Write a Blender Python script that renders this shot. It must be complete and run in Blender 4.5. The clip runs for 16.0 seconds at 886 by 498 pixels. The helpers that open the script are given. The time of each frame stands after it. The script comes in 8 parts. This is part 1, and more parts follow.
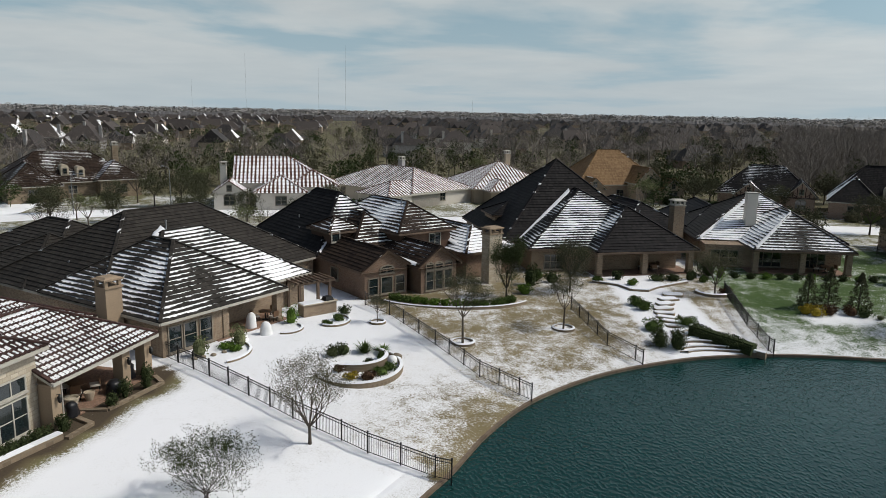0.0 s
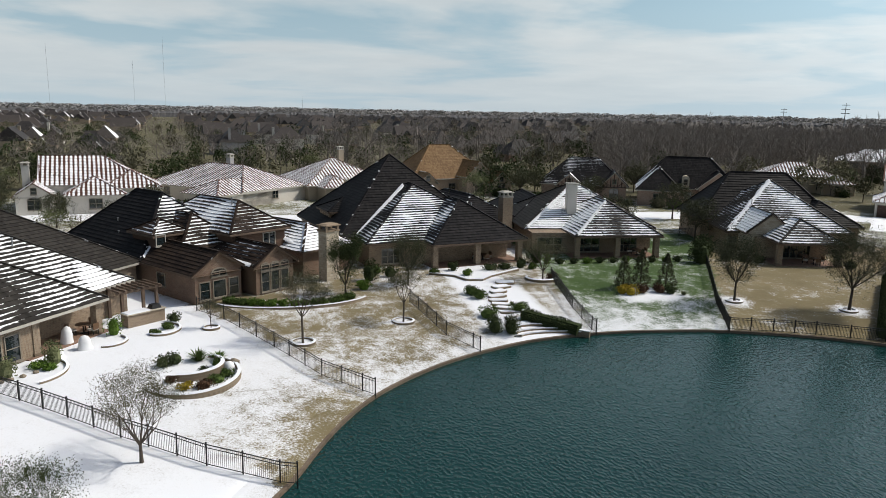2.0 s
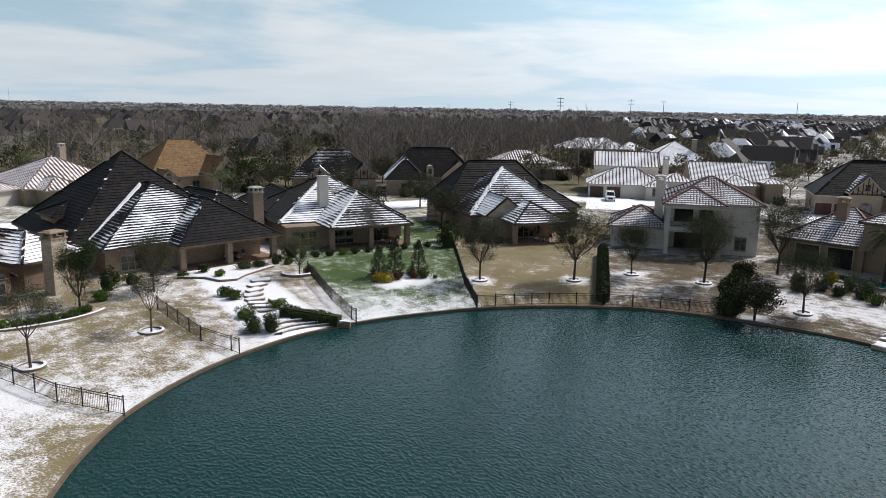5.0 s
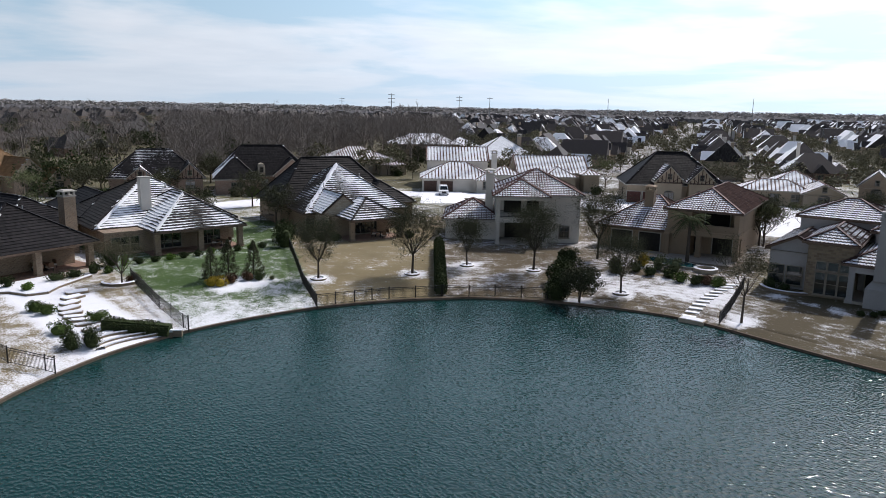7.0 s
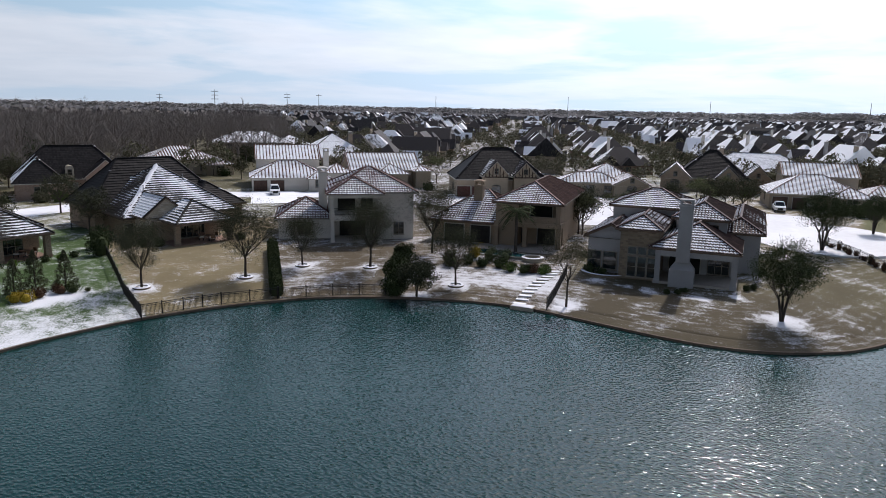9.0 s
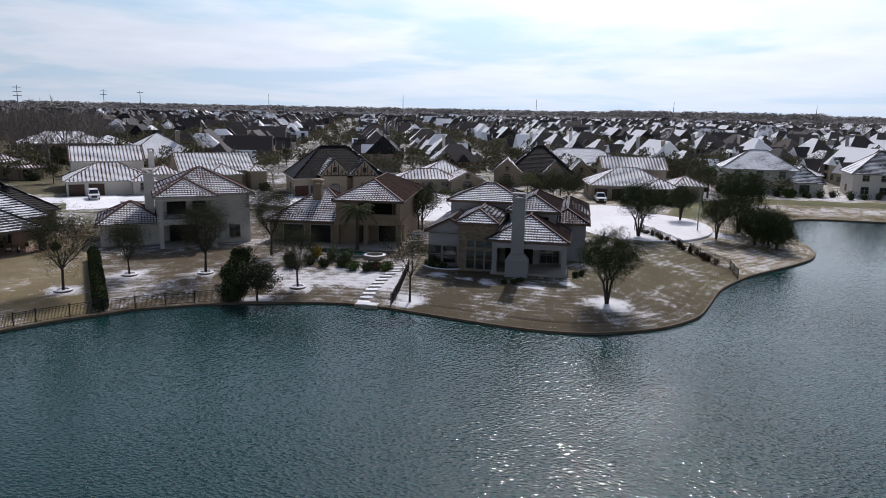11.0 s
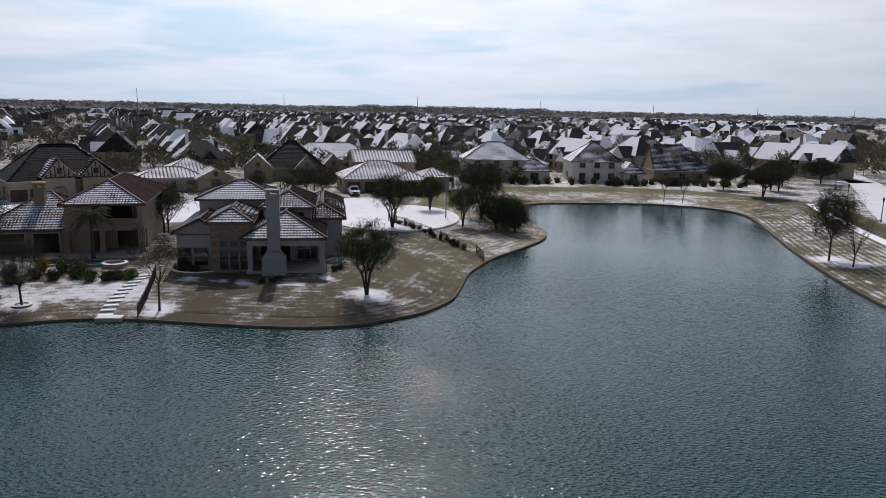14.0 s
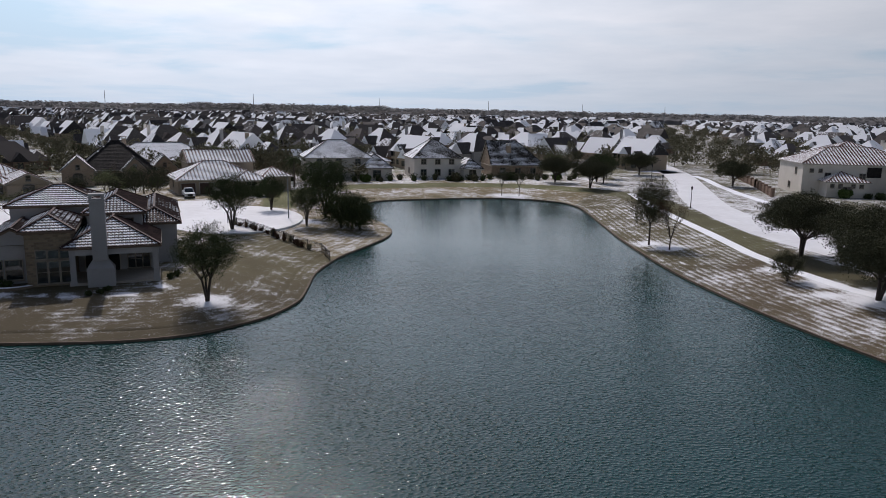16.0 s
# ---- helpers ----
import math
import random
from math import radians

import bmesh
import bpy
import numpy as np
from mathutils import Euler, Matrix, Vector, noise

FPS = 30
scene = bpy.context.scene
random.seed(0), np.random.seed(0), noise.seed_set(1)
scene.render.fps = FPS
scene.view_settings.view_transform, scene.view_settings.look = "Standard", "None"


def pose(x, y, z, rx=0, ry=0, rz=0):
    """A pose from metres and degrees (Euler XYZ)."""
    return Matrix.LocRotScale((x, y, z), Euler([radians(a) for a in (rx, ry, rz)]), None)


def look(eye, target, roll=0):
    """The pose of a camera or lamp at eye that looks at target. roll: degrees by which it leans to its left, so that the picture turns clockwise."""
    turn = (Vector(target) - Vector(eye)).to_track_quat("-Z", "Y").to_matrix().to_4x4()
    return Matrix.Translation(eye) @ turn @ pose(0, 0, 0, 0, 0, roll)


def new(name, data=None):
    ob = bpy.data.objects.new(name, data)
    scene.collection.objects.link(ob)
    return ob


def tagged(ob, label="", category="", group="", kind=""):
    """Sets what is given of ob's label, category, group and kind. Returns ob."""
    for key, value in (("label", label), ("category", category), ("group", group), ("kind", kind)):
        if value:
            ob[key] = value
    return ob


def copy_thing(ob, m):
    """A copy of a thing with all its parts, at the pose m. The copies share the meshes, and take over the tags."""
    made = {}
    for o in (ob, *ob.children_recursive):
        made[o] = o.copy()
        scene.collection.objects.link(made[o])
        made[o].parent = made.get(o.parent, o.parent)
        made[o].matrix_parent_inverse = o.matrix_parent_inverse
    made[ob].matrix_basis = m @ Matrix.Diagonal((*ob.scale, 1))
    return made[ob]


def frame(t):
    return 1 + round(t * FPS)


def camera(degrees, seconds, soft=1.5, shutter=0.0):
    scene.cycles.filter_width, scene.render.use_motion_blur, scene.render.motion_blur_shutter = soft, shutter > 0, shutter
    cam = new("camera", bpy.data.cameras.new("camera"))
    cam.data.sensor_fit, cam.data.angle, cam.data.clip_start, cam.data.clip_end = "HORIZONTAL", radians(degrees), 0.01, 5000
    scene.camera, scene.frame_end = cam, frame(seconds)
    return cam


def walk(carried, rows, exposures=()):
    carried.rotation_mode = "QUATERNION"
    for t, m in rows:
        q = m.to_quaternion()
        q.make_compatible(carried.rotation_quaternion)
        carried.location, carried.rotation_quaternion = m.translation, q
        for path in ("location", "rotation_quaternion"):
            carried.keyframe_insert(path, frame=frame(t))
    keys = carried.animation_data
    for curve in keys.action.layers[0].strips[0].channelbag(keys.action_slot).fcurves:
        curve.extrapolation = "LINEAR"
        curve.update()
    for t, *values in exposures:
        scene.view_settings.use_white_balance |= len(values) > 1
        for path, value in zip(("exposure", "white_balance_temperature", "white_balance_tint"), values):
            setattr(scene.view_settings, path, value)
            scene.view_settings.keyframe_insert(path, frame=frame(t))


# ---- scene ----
H = 20.0
cam = camera(63.59, 16.0, soft=0.7)
PATH = [
    (0.0, pose(0, 0, H, 79.160, -1.055, 0.202)),
    (0.5, pose(0, 0, H, 79.135, -1.046, -2.944)),
    (1.0, pose(0, 0, H, 79.076, -1.040, -6.338)),
    (1.5, pose(0, 0, H, 79.071, -1.052, -9.564)),
    (2.0, pose(0, 0, H, 79.067, -1.072, -13.020)),
    (2.5, pose(0, 0, H, 78.985, -1.077, -16.202)),
    (3.0, pose(0, 0, H, 78.969, -1.057, -19.608)),
    (3.5, pose(0, 0, H, 78.920, -0.995, -22.827)),
    (4.0, pose(0, 0, H, 78.900, -0.994, -26.244)),
    (6.5, pose(0, 0, H, 78.812, -1.001, -42.585)),
    (7.0, pose(0, 0, H, 78.804, -1.010, -46.002)),
    (7.5, pose(0, 0, H, 78.798, -1.063, -49.229)),
    (8.0, pose(0, 0, H, 78.806, -1.094, -52.690)),
    (8.5, pose(0, 0, H, 78.833, -1.076, -55.919)),
    (9.0, pose(0, 0, H, 78.844, -1.078, -59.328)),
    (11.5, pose(0, 0, H, 78.928, -1.112, -75.493)),
    (12.0, pose(0, 0, H, 78.908, -1.140, -78.851)),
    (12.5, pose(0, 0, H, 78.870, -1.153, -81.975)),
    (13.0, pose(0, 0, H, 78.873, -1.163, -85.308)),
    (13.5, pose(0, 0, H, 78.881, -1.203, -88.444)),
    (14.0, pose(0, 0, H, 78.886, -1.198, -91.783)),
    (14.5, pose(0, 0, H, 78.901, -1.166, -94.960)),
    (15.0, pose(0, 0, H, 78.925, -1.147, -98.297)),
    (15.5, pose(0, 0, H, 78.957, -1.127, -101.422)),
    (16.0, pose(0, 0, H, 78.947, -1.111, -104.338)),
]
walk(cam, PATH, [(0.0, -0.20, 6640, 6), (3.5, 0.20, 6640, 8), (7.0, 0.18, 6260, 13), (9.0, 0.03, 6210, 15), (12.5, -0.27, 6270, 16), (16.0, -0.41, 6320, 16)])

# ---- light ----
SUN_AZ, SUN_EL = 85.0, 47.0          # clockwise from +y
sun_dir = Vector((math.sin(radians(SUN_AZ)) * math.cos(radians(SUN_EL)),
                  math.cos(radians(SUN_AZ)) * math.cos(radians(SUN_EL)), math.sin(radians(SUN_EL))))
sun = new("sun", bpy.data.lights.new("sun", "SUN"))
sun.data.energy, sun.data.angle, sun.data.color = 2.85, radians(1.6), (1.0, 0.95, 0.88)
sun.matrix_world = look(sun_dir * 100, (0, 0, 0))

world = bpy.data.worlds.new("sky")
scene.world = world
world.use_nodes = True
wt = world.node_tree


def nd(nt, kind, props=None, **ins):
    n = nt.nodes.new(kind)
    p = props or {}
    if "operation" in p:
        n.operation = p["operation"]
    if "use_clamp" in p:
        n.use_clamp = p["use_clamp"]
    if "data_type" in p:
        n.data_type, n.blend_type = p["data_type"], p["blend_type"]
    if "attribute_name" in p:
        n.attribute_name = p["attribute_name"]
    if "noise_dimensions" in p:
        n.noise_dimensions = p["noise_dimensions"]
    if "offset" in p:
        n.offset = p["offset"]
    for k, v in ins.items():
        s = n.inputs[int(k[1:])] if k[0] == "i" and k[1:].isdigit() else n.inputs[k.replace("_", " ")]
        if isinstance(v, bpy.types.NodeSocket):
            nt.links.new(v, s)
        else:
            s.default_value = v
    return n


def ramp(nt, fac, stops, interp="LINEAR"):
    r = nt.nodes.new("ShaderNodeValToRGB")
    r.color_ramp.interpolation = interp
    el = r.color_ramp.elements
    while len(el) < len(stops):
        el.new(0.5)
    for e, (p, c) in zip(el, stops):
        e.position = p
        e.color = (c, c, c, 1) if isinstance(c, (int, float)) else (*c, 1)
    nt.links.new(fac, r.inputs[0])
    return r.outputs[0]


def math_(nt, op, a, b=0.0, c=0.0, clamp=False):
    return nd(nt, "ShaderNodeMath", {"operation": op, "use_clamp": clamp}, i0=a, i1=b, i2=c).outputs[0]


def mixc(nt, f, a, b, mode="MIX"):
    n = nd(nt, "ShaderNodeMix", {"data_type": "RGBA", "blend_type": mode})
    for k, v in ((0, f), (6, a), (7, b)):
        if isinstance(v, bpy.types.NodeSocket):
            nt.links.new(v, n.inputs[k])
        else:
            n.inputs[k].default_value = v if k == 0 or len(v) == 4 else (*v, 1)
    return n.outputs[2]


wt.nodes.clear()
sky = nd(wt, "ShaderNodeTexSky")
sky.sky_type, sky.sun_disc, sky.sun_elevation, sky.sun_rotation = "NISHITA", False, radians(SUN_EL), radians(SUN_AZ)
sky.air_density, sky.dust_density, sky.ozone_density = 1.0, 1.5, 1.0
tc = nd(wt, "ShaderNodeTexCoord")
sep = nd(wt, "ShaderNodeSeparateXYZ", i0=tc.outputs["Generated"])
up = math_(wt, "MAXIMUM", sep.outputs[2], 0.0)
den = math_(wt, "ADD", up, 0.09)
px_ = math_(wt, "DIVIDE", sep.outputs[0], den)
py_ = math_(wt, "DIVIDE", sep.outputs[1], den)
flat = nd(wt, "ShaderNodeCombineXYZ", i0=px_, i1=py_, i2=0.35)
big = nd(wt, "ShaderNodeTexNoise", None, Vector=flat.outputs[0], Scale=0.42, Detail=6.0, Roughness=0.52, Distortion=0.25)
cloud = ramp(wt, big.outputs[0], [(0.40, 0.0), (0.49, 0.8), (0.56, 1.0)])
tone = nd(wt, "ShaderNodeTexNoise", None, Vector=flat.outputs[0], Scale=1.2, Detail=5.0, Roughness=0.55)
toward = nd(wt, "ShaderNodeVectorMath", {"operation": "DOT_PRODUCT"}, i0=tc.outputs["Generated"], i1=tuple(sun_dir)).outputs[1]
near_sun = math_(wt, "MULTIPLY_ADD", math_(wt, "POWER", math_(wt, "MAXIMUM", toward, 0.0), 4.0), 2.35, 0.80)
grey = ramp(wt, tone.outputs[0], [(0.3, (7.9, 8.4, 8.9)), (0.7, (10.0, 10.2, 10.4))])
haze = ramp(wt, up, [(0.0, 1.0), (0.05, 0.65), (0.14, 0.2), (0.3, 0.0)])
high = ramp(wt, up, [(0.12, 1.0), (0.24, 0.5), (0.5, 0.1)])
clear = mixc(wt, ramp(wt, up, [(0.0, 1.0), (0.18, 0.6), (0.4, 0.0)]), sky.outputs[0], (4.5, 7.0, 8.8))
base = mixc(wt, math_(wt, "MULTIPLY", cloud, high), clear, grey)
low = mixc(wt, math_(wt, "MULTIPLY", haze, 0.8), base, (6.9, 8.0, 9.0))
low = mixc(wt, 1.0, low, nd(wt, "ShaderNodeCombineXYZ", i0=near_sun, i1=near_sun, i2=near_sun).outputs[0], "MULTIPLY")
zenith = ramp(wt, up, [(0.13, 1.0), (0.32, 0.82), (0.7, 0.78)])
low = mixc(wt, 1.0, low, nd(wt, "ShaderNodeCombineXYZ", i0=zenith, i1=zenith, i2=zenith).outputs[0], "MULTIPLY")
bg = nd(wt, "ShaderNodeBackground", None, Color=low, Strength=0.088)
wo = nd(wt, "ShaderNodeOutputWorld", None, Surface=bg.outputs[0])

# ---- materials ----
SNOW = (0.79, 0.80, 0.83)


def start(name, rough=0.8, metal=0.0, spec=0.4):
    m = bpy.data.materials.new(name)
    m.use_nodes = True
    nt = m.node_tree
    b = nt.nodes["Principled BSDF"]
    b.inputs["Roughness"].default_value = rough
    b.inputs["Metallic"].default_value = metal
    b.inputs["Specular IOR Level"].default_value = spec
    return m, nt, b


def coords(nt, kind="Object"):
    return nd(nt, "ShaderNodeTexCoord").outputs[kind]


def noise_(nt, vec, scale, detail=4.0, rough=0.6):
    return nd(nt, "ShaderNodeTexNoise", None, Vector=vec, Scale=scale, Detail=detail, Roughness=rough).outputs[0]


def bump(nt, b, h, strength=0.3, dist=0.02):
    n = nd(nt, "ShaderNodeBump", None, Strength=strength, Distance=dist, Height=h)
    nt.links.new(n.outputs[0], b.inputs["Normal"])


def plain(name, c1, c2, scale=6.0, coarse=0.5, rough=0.8, metal=0.0, spec=0.3, bumps=0.3):
    """Two tones mixed at a fine and a coarse scale."""
    m, nt, b = start(name, rough, metal, spec)
    v = coords(nt)
    f = noise_(nt, v, scale, 6.0, 0.65)
    g = noise_(nt, v, coarse, 3.0)
    mix = math_(nt, "ADD", math_(nt, "MULTIPLY", f, 0.6), math_(nt, "MULTIPLY", g, 0.6))
    fac = ramp(nt, mix, [(0.38, 0.0), (0.82, 1.0)])
    info = nd(nt, "ShaderNodeObjectInfo")
    var = math_(nt, "MULTIPLY_ADD", info.outputs["Random"], 0.24, 0.88)
    hsv = nd(nt, "ShaderNodeHueSaturation", None, Value=var, Color=mixc(nt, fac, c1, c2))
    nt.links.new(hsv.outputs[0], b.inputs["Base Color"])
    if bumps:
        bump(nt, b, f, bumps)
    return m


def brick(name, c1, c2, mortar, bw=0.24, bh=0.08, stone=False):
    """Coursed masonry laid out on the wall's own metres."""
    m, nt, b = start(name, 0.9)
    uv = nd(nt, "ShaderNodeUVMap").outputs[0]
    t = nd(nt, "ShaderNodeTexBrick", {"offset": 0.5}, Vector=uv, Color1=(*c1, 1), Color2=(*c2, 1), Mortar=(*mortar, 1), Scale=1.0)
    t.inputs["Mortar Size"].default_value = 0.02 if stone else 0.014
    t.inputs["Mortar Smooth"].default_value = 0.3
    t.inputs["Bias"].default_value = 0.0
    t.inputs["Brick Width"].default_value = bw
    t.inputs["Row Height"].default_value = bh
    n = noise_(nt, uv, 0.6, 5.0)
    n2 = noise_(nt, uv, 9.0, 3.0)
    k = math_(nt, "ADD", math_(nt, "MULTIPLY", n, 0.6), math_(nt, "MULTIPLY_ADD", n2, 0.5, 0.45))
    c = mixc(nt, 1.0, t.outputs[0], nd(nt, "ShaderNodeCombineXYZ", i0=k, i1=k, i2=k).outputs[0], "MULTIPLY")
    nt.links.new(c, b.inputs["Base Color"])
    bump(nt, b, math_(nt, "MULTIPLY_ADD", t.outputs[1], -1.0, math_(nt, "MULTIPLY", n2, 0.3)), 0.5, 0.02)
    return m


def tiles(name, c1, c2, barrel=0.0, melt=0.0, shingle=False):
    """Roof covering. UV: metres along the eave, courses up the slope. The attribute snow is how much lies on the slope;
    with melt it follows from how far the slope is turned to the sun."""
    m, nt, b = start(name, 0.75, 0.0, 0.08)
    uv = nd(nt, "ShaderNodeUVMap").outputs[0]
    s = nd(nt, "ShaderNodeSeparateXYZ", i0=uv)
    obj = coords(nt)
    frac = math_(nt, "FRACT", s.outputs[1])
    cell = nd(nt, "ShaderNodeCombineXYZ", i0=math_(nt, "FLOOR", math_(nt, "MULTIPLY", s.outputs[0], 3.3)), i1=math_(nt, "FLOOR", s.outputs[1]), i2=0.0)
    rnd = nd(nt, "ShaderNodeTexWhiteNoise", {"noise_dimensions": "2D"}, Vector=cell.outputs[0]).outputs[0]
    wear = noise_(nt, obj, 0.35, 5.0)
    fine = noise_(nt, obj, 9.0, 4.0)
    k = math_(nt, "ADD", math_(nt, "MULTIPLY", rnd, 0.45), math_(nt, "MULTIPLY", wear, 0.6))
    col = mixc(nt, ramp(nt, k, [(0.2, 0.0), (0.8, 1.0)]), c1, c2)
    if melt:
        nrm = nd(nt, "ShaderNodeNewGeometry").outputs["Normal"]
        turned = nd(nt, "ShaderNodeVectorMath", {"operation": "DOT_PRODUCT"}, i0=nrm, i1=(-0.35, -1.1, 0.25)).outputs[1]
        who = math_(nt, "ADD", nd(nt, "ShaderNodeObjectInfo").outputs["Random"], nd(nt, "ShaderNodeNewGeometry").outputs["Random Per Island"])
        who = math_(nt, "FRACT", who)
        col = mixc(nt, math_(nt, "FRACT", math_(nt, "MULTIPLY", who, 7.3)), col, (0.085, 0.072, 0.066))
        amt = math_(nt, "ADD", math_(nt, "MULTIPLY_ADD", turned, -1.1, melt), math_(nt, "MULTIPLY_ADD", who, 2.6, -1.3))
    else:
        amt = nd(nt, "ShaderNodeAttribute", {"attribute_name": "snow"}).outputs["Fac"]
    drift = math_(nt, "MULTIPLY_ADD", noise_(nt, obj, 0.22, 2.0, 0.5), 0.7 if barrel or melt else 1.8, -0.35 if barrel or melt else -0.9)
    edge = math_(nt, "MULTIPLY_ADD", noise_(nt, obj, 4.0, 3.0, 0.6), 0.5, -0.25)
    lie = math_(nt, "ADD", math_(nt, "ADD", amt, drift), edge)
    lie = math_(nt, "ADD", lie, math_(nt, "MULTIPLY_ADD", rnd, 0.16, -0.08))
    if barrel:
        wave = math_(nt, "ABSOLUTE", math_(nt, "SUBTRACT", math_(nt, "FRACT", math_(nt, "DIVIDE", s.outputs[0], barrel)), 0.5))
        shape = math_(nt, "MULTIPLY_ADD", wave, -0.9, 0.62)
        if barrel < 0.5:
            shape = math_(nt, "ADD", shape, math_(nt, "MULTIPLY", math_(nt, "LESS_THAN", frac, 0.3), 0.5))
        else:
            shape = math_(nt, "MULTIPLY_ADD", wave, -2.4, 1.05)
    elif shingle:
        shape = 0.35
    else:
        shape = math_(nt, "MULTIPLY_ADD", frac, -0.8, 0.88)
    f = ramp(nt, math_(nt, "ADD", math_(nt, "SUBTRACT", lie, shape), 0.5), [(0.46, 0.0), (0.56, 1.0)])
    col = mixc(nt, f, col, (0.88, 0.89, 0.91))
    nt.links.new(col, b.inputs["Base Color"])
    nt.links.new(math_(nt, "MULTIPLY_ADD", f, 0.3, 0.58), b.inputs["Roughness"])
    bump(nt, b, math_(nt, "ADD", math_(nt, "MULTIPLY", f, 0.8), math_(nt, "MULTIPLY", fine, 0.5)), 0.5, 0.03)
    return m


def ground_mat():
    """Lawn: red of the attribute is how much snow lies, green how green the grass is, blue bare earth."""
    m, nt, b = start("lawn", 0.95, 0.0, 0.2)
    v = coords(nt)
    a = nd(nt, "ShaderNodeAttribute", {"attribute_name": "cover"})
    s = nd(nt, "ShaderNodeSeparateColor", None, Color=a.outputs["Color"])
    fine = noise_(nt, v, 7.0, 6.0, 0.75)
    mid = noise_(nt, v, 0.7, 5.0, 0.65)
    coarse = noise_(nt, v, 0.12, 4.0, 0.6)
    blade = noise_(nt, v, 14.0, 3.0, 0.7)
    gk = math_(nt, "ADD", math_(nt, "MULTIPLY", fine, 0.5), math_(nt, "MULTIPLY", coarse, 0.6))
    tan = mixc(nt, ramp(nt, gk, [(0.35, 0.0), (0.75, 1.0)]), (0.125, 0.10, 0.053), (0.26, 0.212, 0.118))
    green = mixc(nt, ramp(nt, gk, [(0.35, 0.0), (0.75, 1.0)]), (0.022, 0.055, 0.012), (0.075, 0.125, 0.03))
    col = mixc(nt, s.outputs[1], tan, green)
    col = mixc(nt, s.outputs[2], col, mixc(nt, fine, (0.03, 0.022, 0.016), (0.075, 0.055, 0.04)))
    n = math_(nt, "ADD", math_(nt, "MULTIPLY", fine, 0.5), math_(nt, "ADD", math_(nt, "MULTIPLY", mid, 0.32), math_(nt, "MULTIPLY", coarse, 0.28)))
    t = math_(nt, "ADD", s.outputs[0], math_(nt, "MULTIPLY_ADD", n, 2.6, -1.43))
    # mowing lines that run along the water hold the snow
    away = nd(nt, "ShaderNodeAttribute", {"attribute_name": "shore"}).outputs["Fac"]
    line = math_(nt, "SINE", math_(nt, "ADD", math_(nt, "MULTIPLY", away, 6.6), math_(nt, "MULTIPLY", mid, 3.2)))
    t = math_(nt, "ADD", t, math_(nt, "MULTIPLY", math_(nt, "MULTIPLY", line, a.outputs["Alpha"]), math_(nt, "MULTIPLY", coarse, 0.2)))
    f = ramp(nt, t, [(0.38, 0.0), (0.62, 0.9), (0.85, 1.0)])
    thin = math_(nt, "MULTIPLY", f, math_(nt, "MULTIPLY_ADD", ramp(nt, blade, [(0.35, 0.0), (0.6, 1.0)]), 0.25, 0.75))
    deep = ramp(nt, s.outputs[0], [(0.7, 0.0), (0.95, 1.0)])
    f2 = math_(nt, "ADD", math_(nt, "MULTIPLY", thin, math_(nt, "SUBTRACT", 1.0, deep)), math_(nt, "MULTIPLY", f, deep))
    nt.links.new(mixc(nt, f2, col, SNOW), b.inputs["Base Color"])
    bump(nt, b, math_(nt, "ADD", math_(nt, "MULTIPLY", blade, 0.4), math_(nt, "MULTIPLY", mid, 0.6)), 0.35, 0.06)
    return m


def water_mat():
    m, nt, b = start("water", 0.055, 0.0, 0.5)
    v = coords(nt)
    mp = nd(nt, "ShaderNodeMapping", None, Vector=v, Scale=(1.0, 0.62, 1.0), Rotation=(0, 0, radians(20)))
    n1 = noise_(nt, mp.outputs[0], 0.9, 1.0, 0.5)
    n2 = math_(nt, "POWER", noise_(nt, mp.outputs[0], 4.8, 0.6, 0.5), 2.5)
    n3 = noise_(nt, v, 0.05, 3.0, 0.5)
    col = mixc(nt, ramp(nt, n3, [(0.35, 0.0), (0.65, 1.0)]), (0.005, 0.032, 0.030), (0.008, 0.041, 0.038))
    nt.links.new(col, b.inputs["Base Color"])
    b.inputs["IOR"].default_value = 1.33
    gust = ramp(nt, noise_(nt, v, 0.035, 2.0, 0.5), [(0.3, 0.6), (0.7, 1.25)])
    h = math_(nt, "MULTIPLY", math_(nt, "ADD", math_(nt, "MULTIPLY", n1, 0.34), math_(nt, "MULTIPLY", n2, 0.72)), gust)
    # the far bay lies sheltered from the wind
    east = nd(nt, "ShaderNodeSeparateXYZ", i0=v).outputs[0]
    calm = math_(nt, "MULTIPLY", math_(nt, "ADD", east, -48.0), 0.018, 0.0, True)
    h = math_(nt, "MULTIPLY", h, math_(nt, "MULTIPLY_ADD", calm, -0.72, 1.0))
    bump(nt, b, h, 1.0, 0.125)
    return m


def leaf_mat(name, c1, c2, rough=0.6):
    m, nt, b = start(name, 0.85, 0.0, 0.06)
    r = nd(nt, "ShaderNodeNewGeometry").outputs["Random Per Island"]
    o = noise_(nt, coords(nt), 0.8, 3.0)
    k = math_(nt, "ADD", math_(nt, "MULTIPLY", r, 0.7), math_(nt, "MULTIPLY", o, 0.4))
    nt.links.new(mixc(nt, k, c1, c2), b.inputs["Base Color"])
    return m


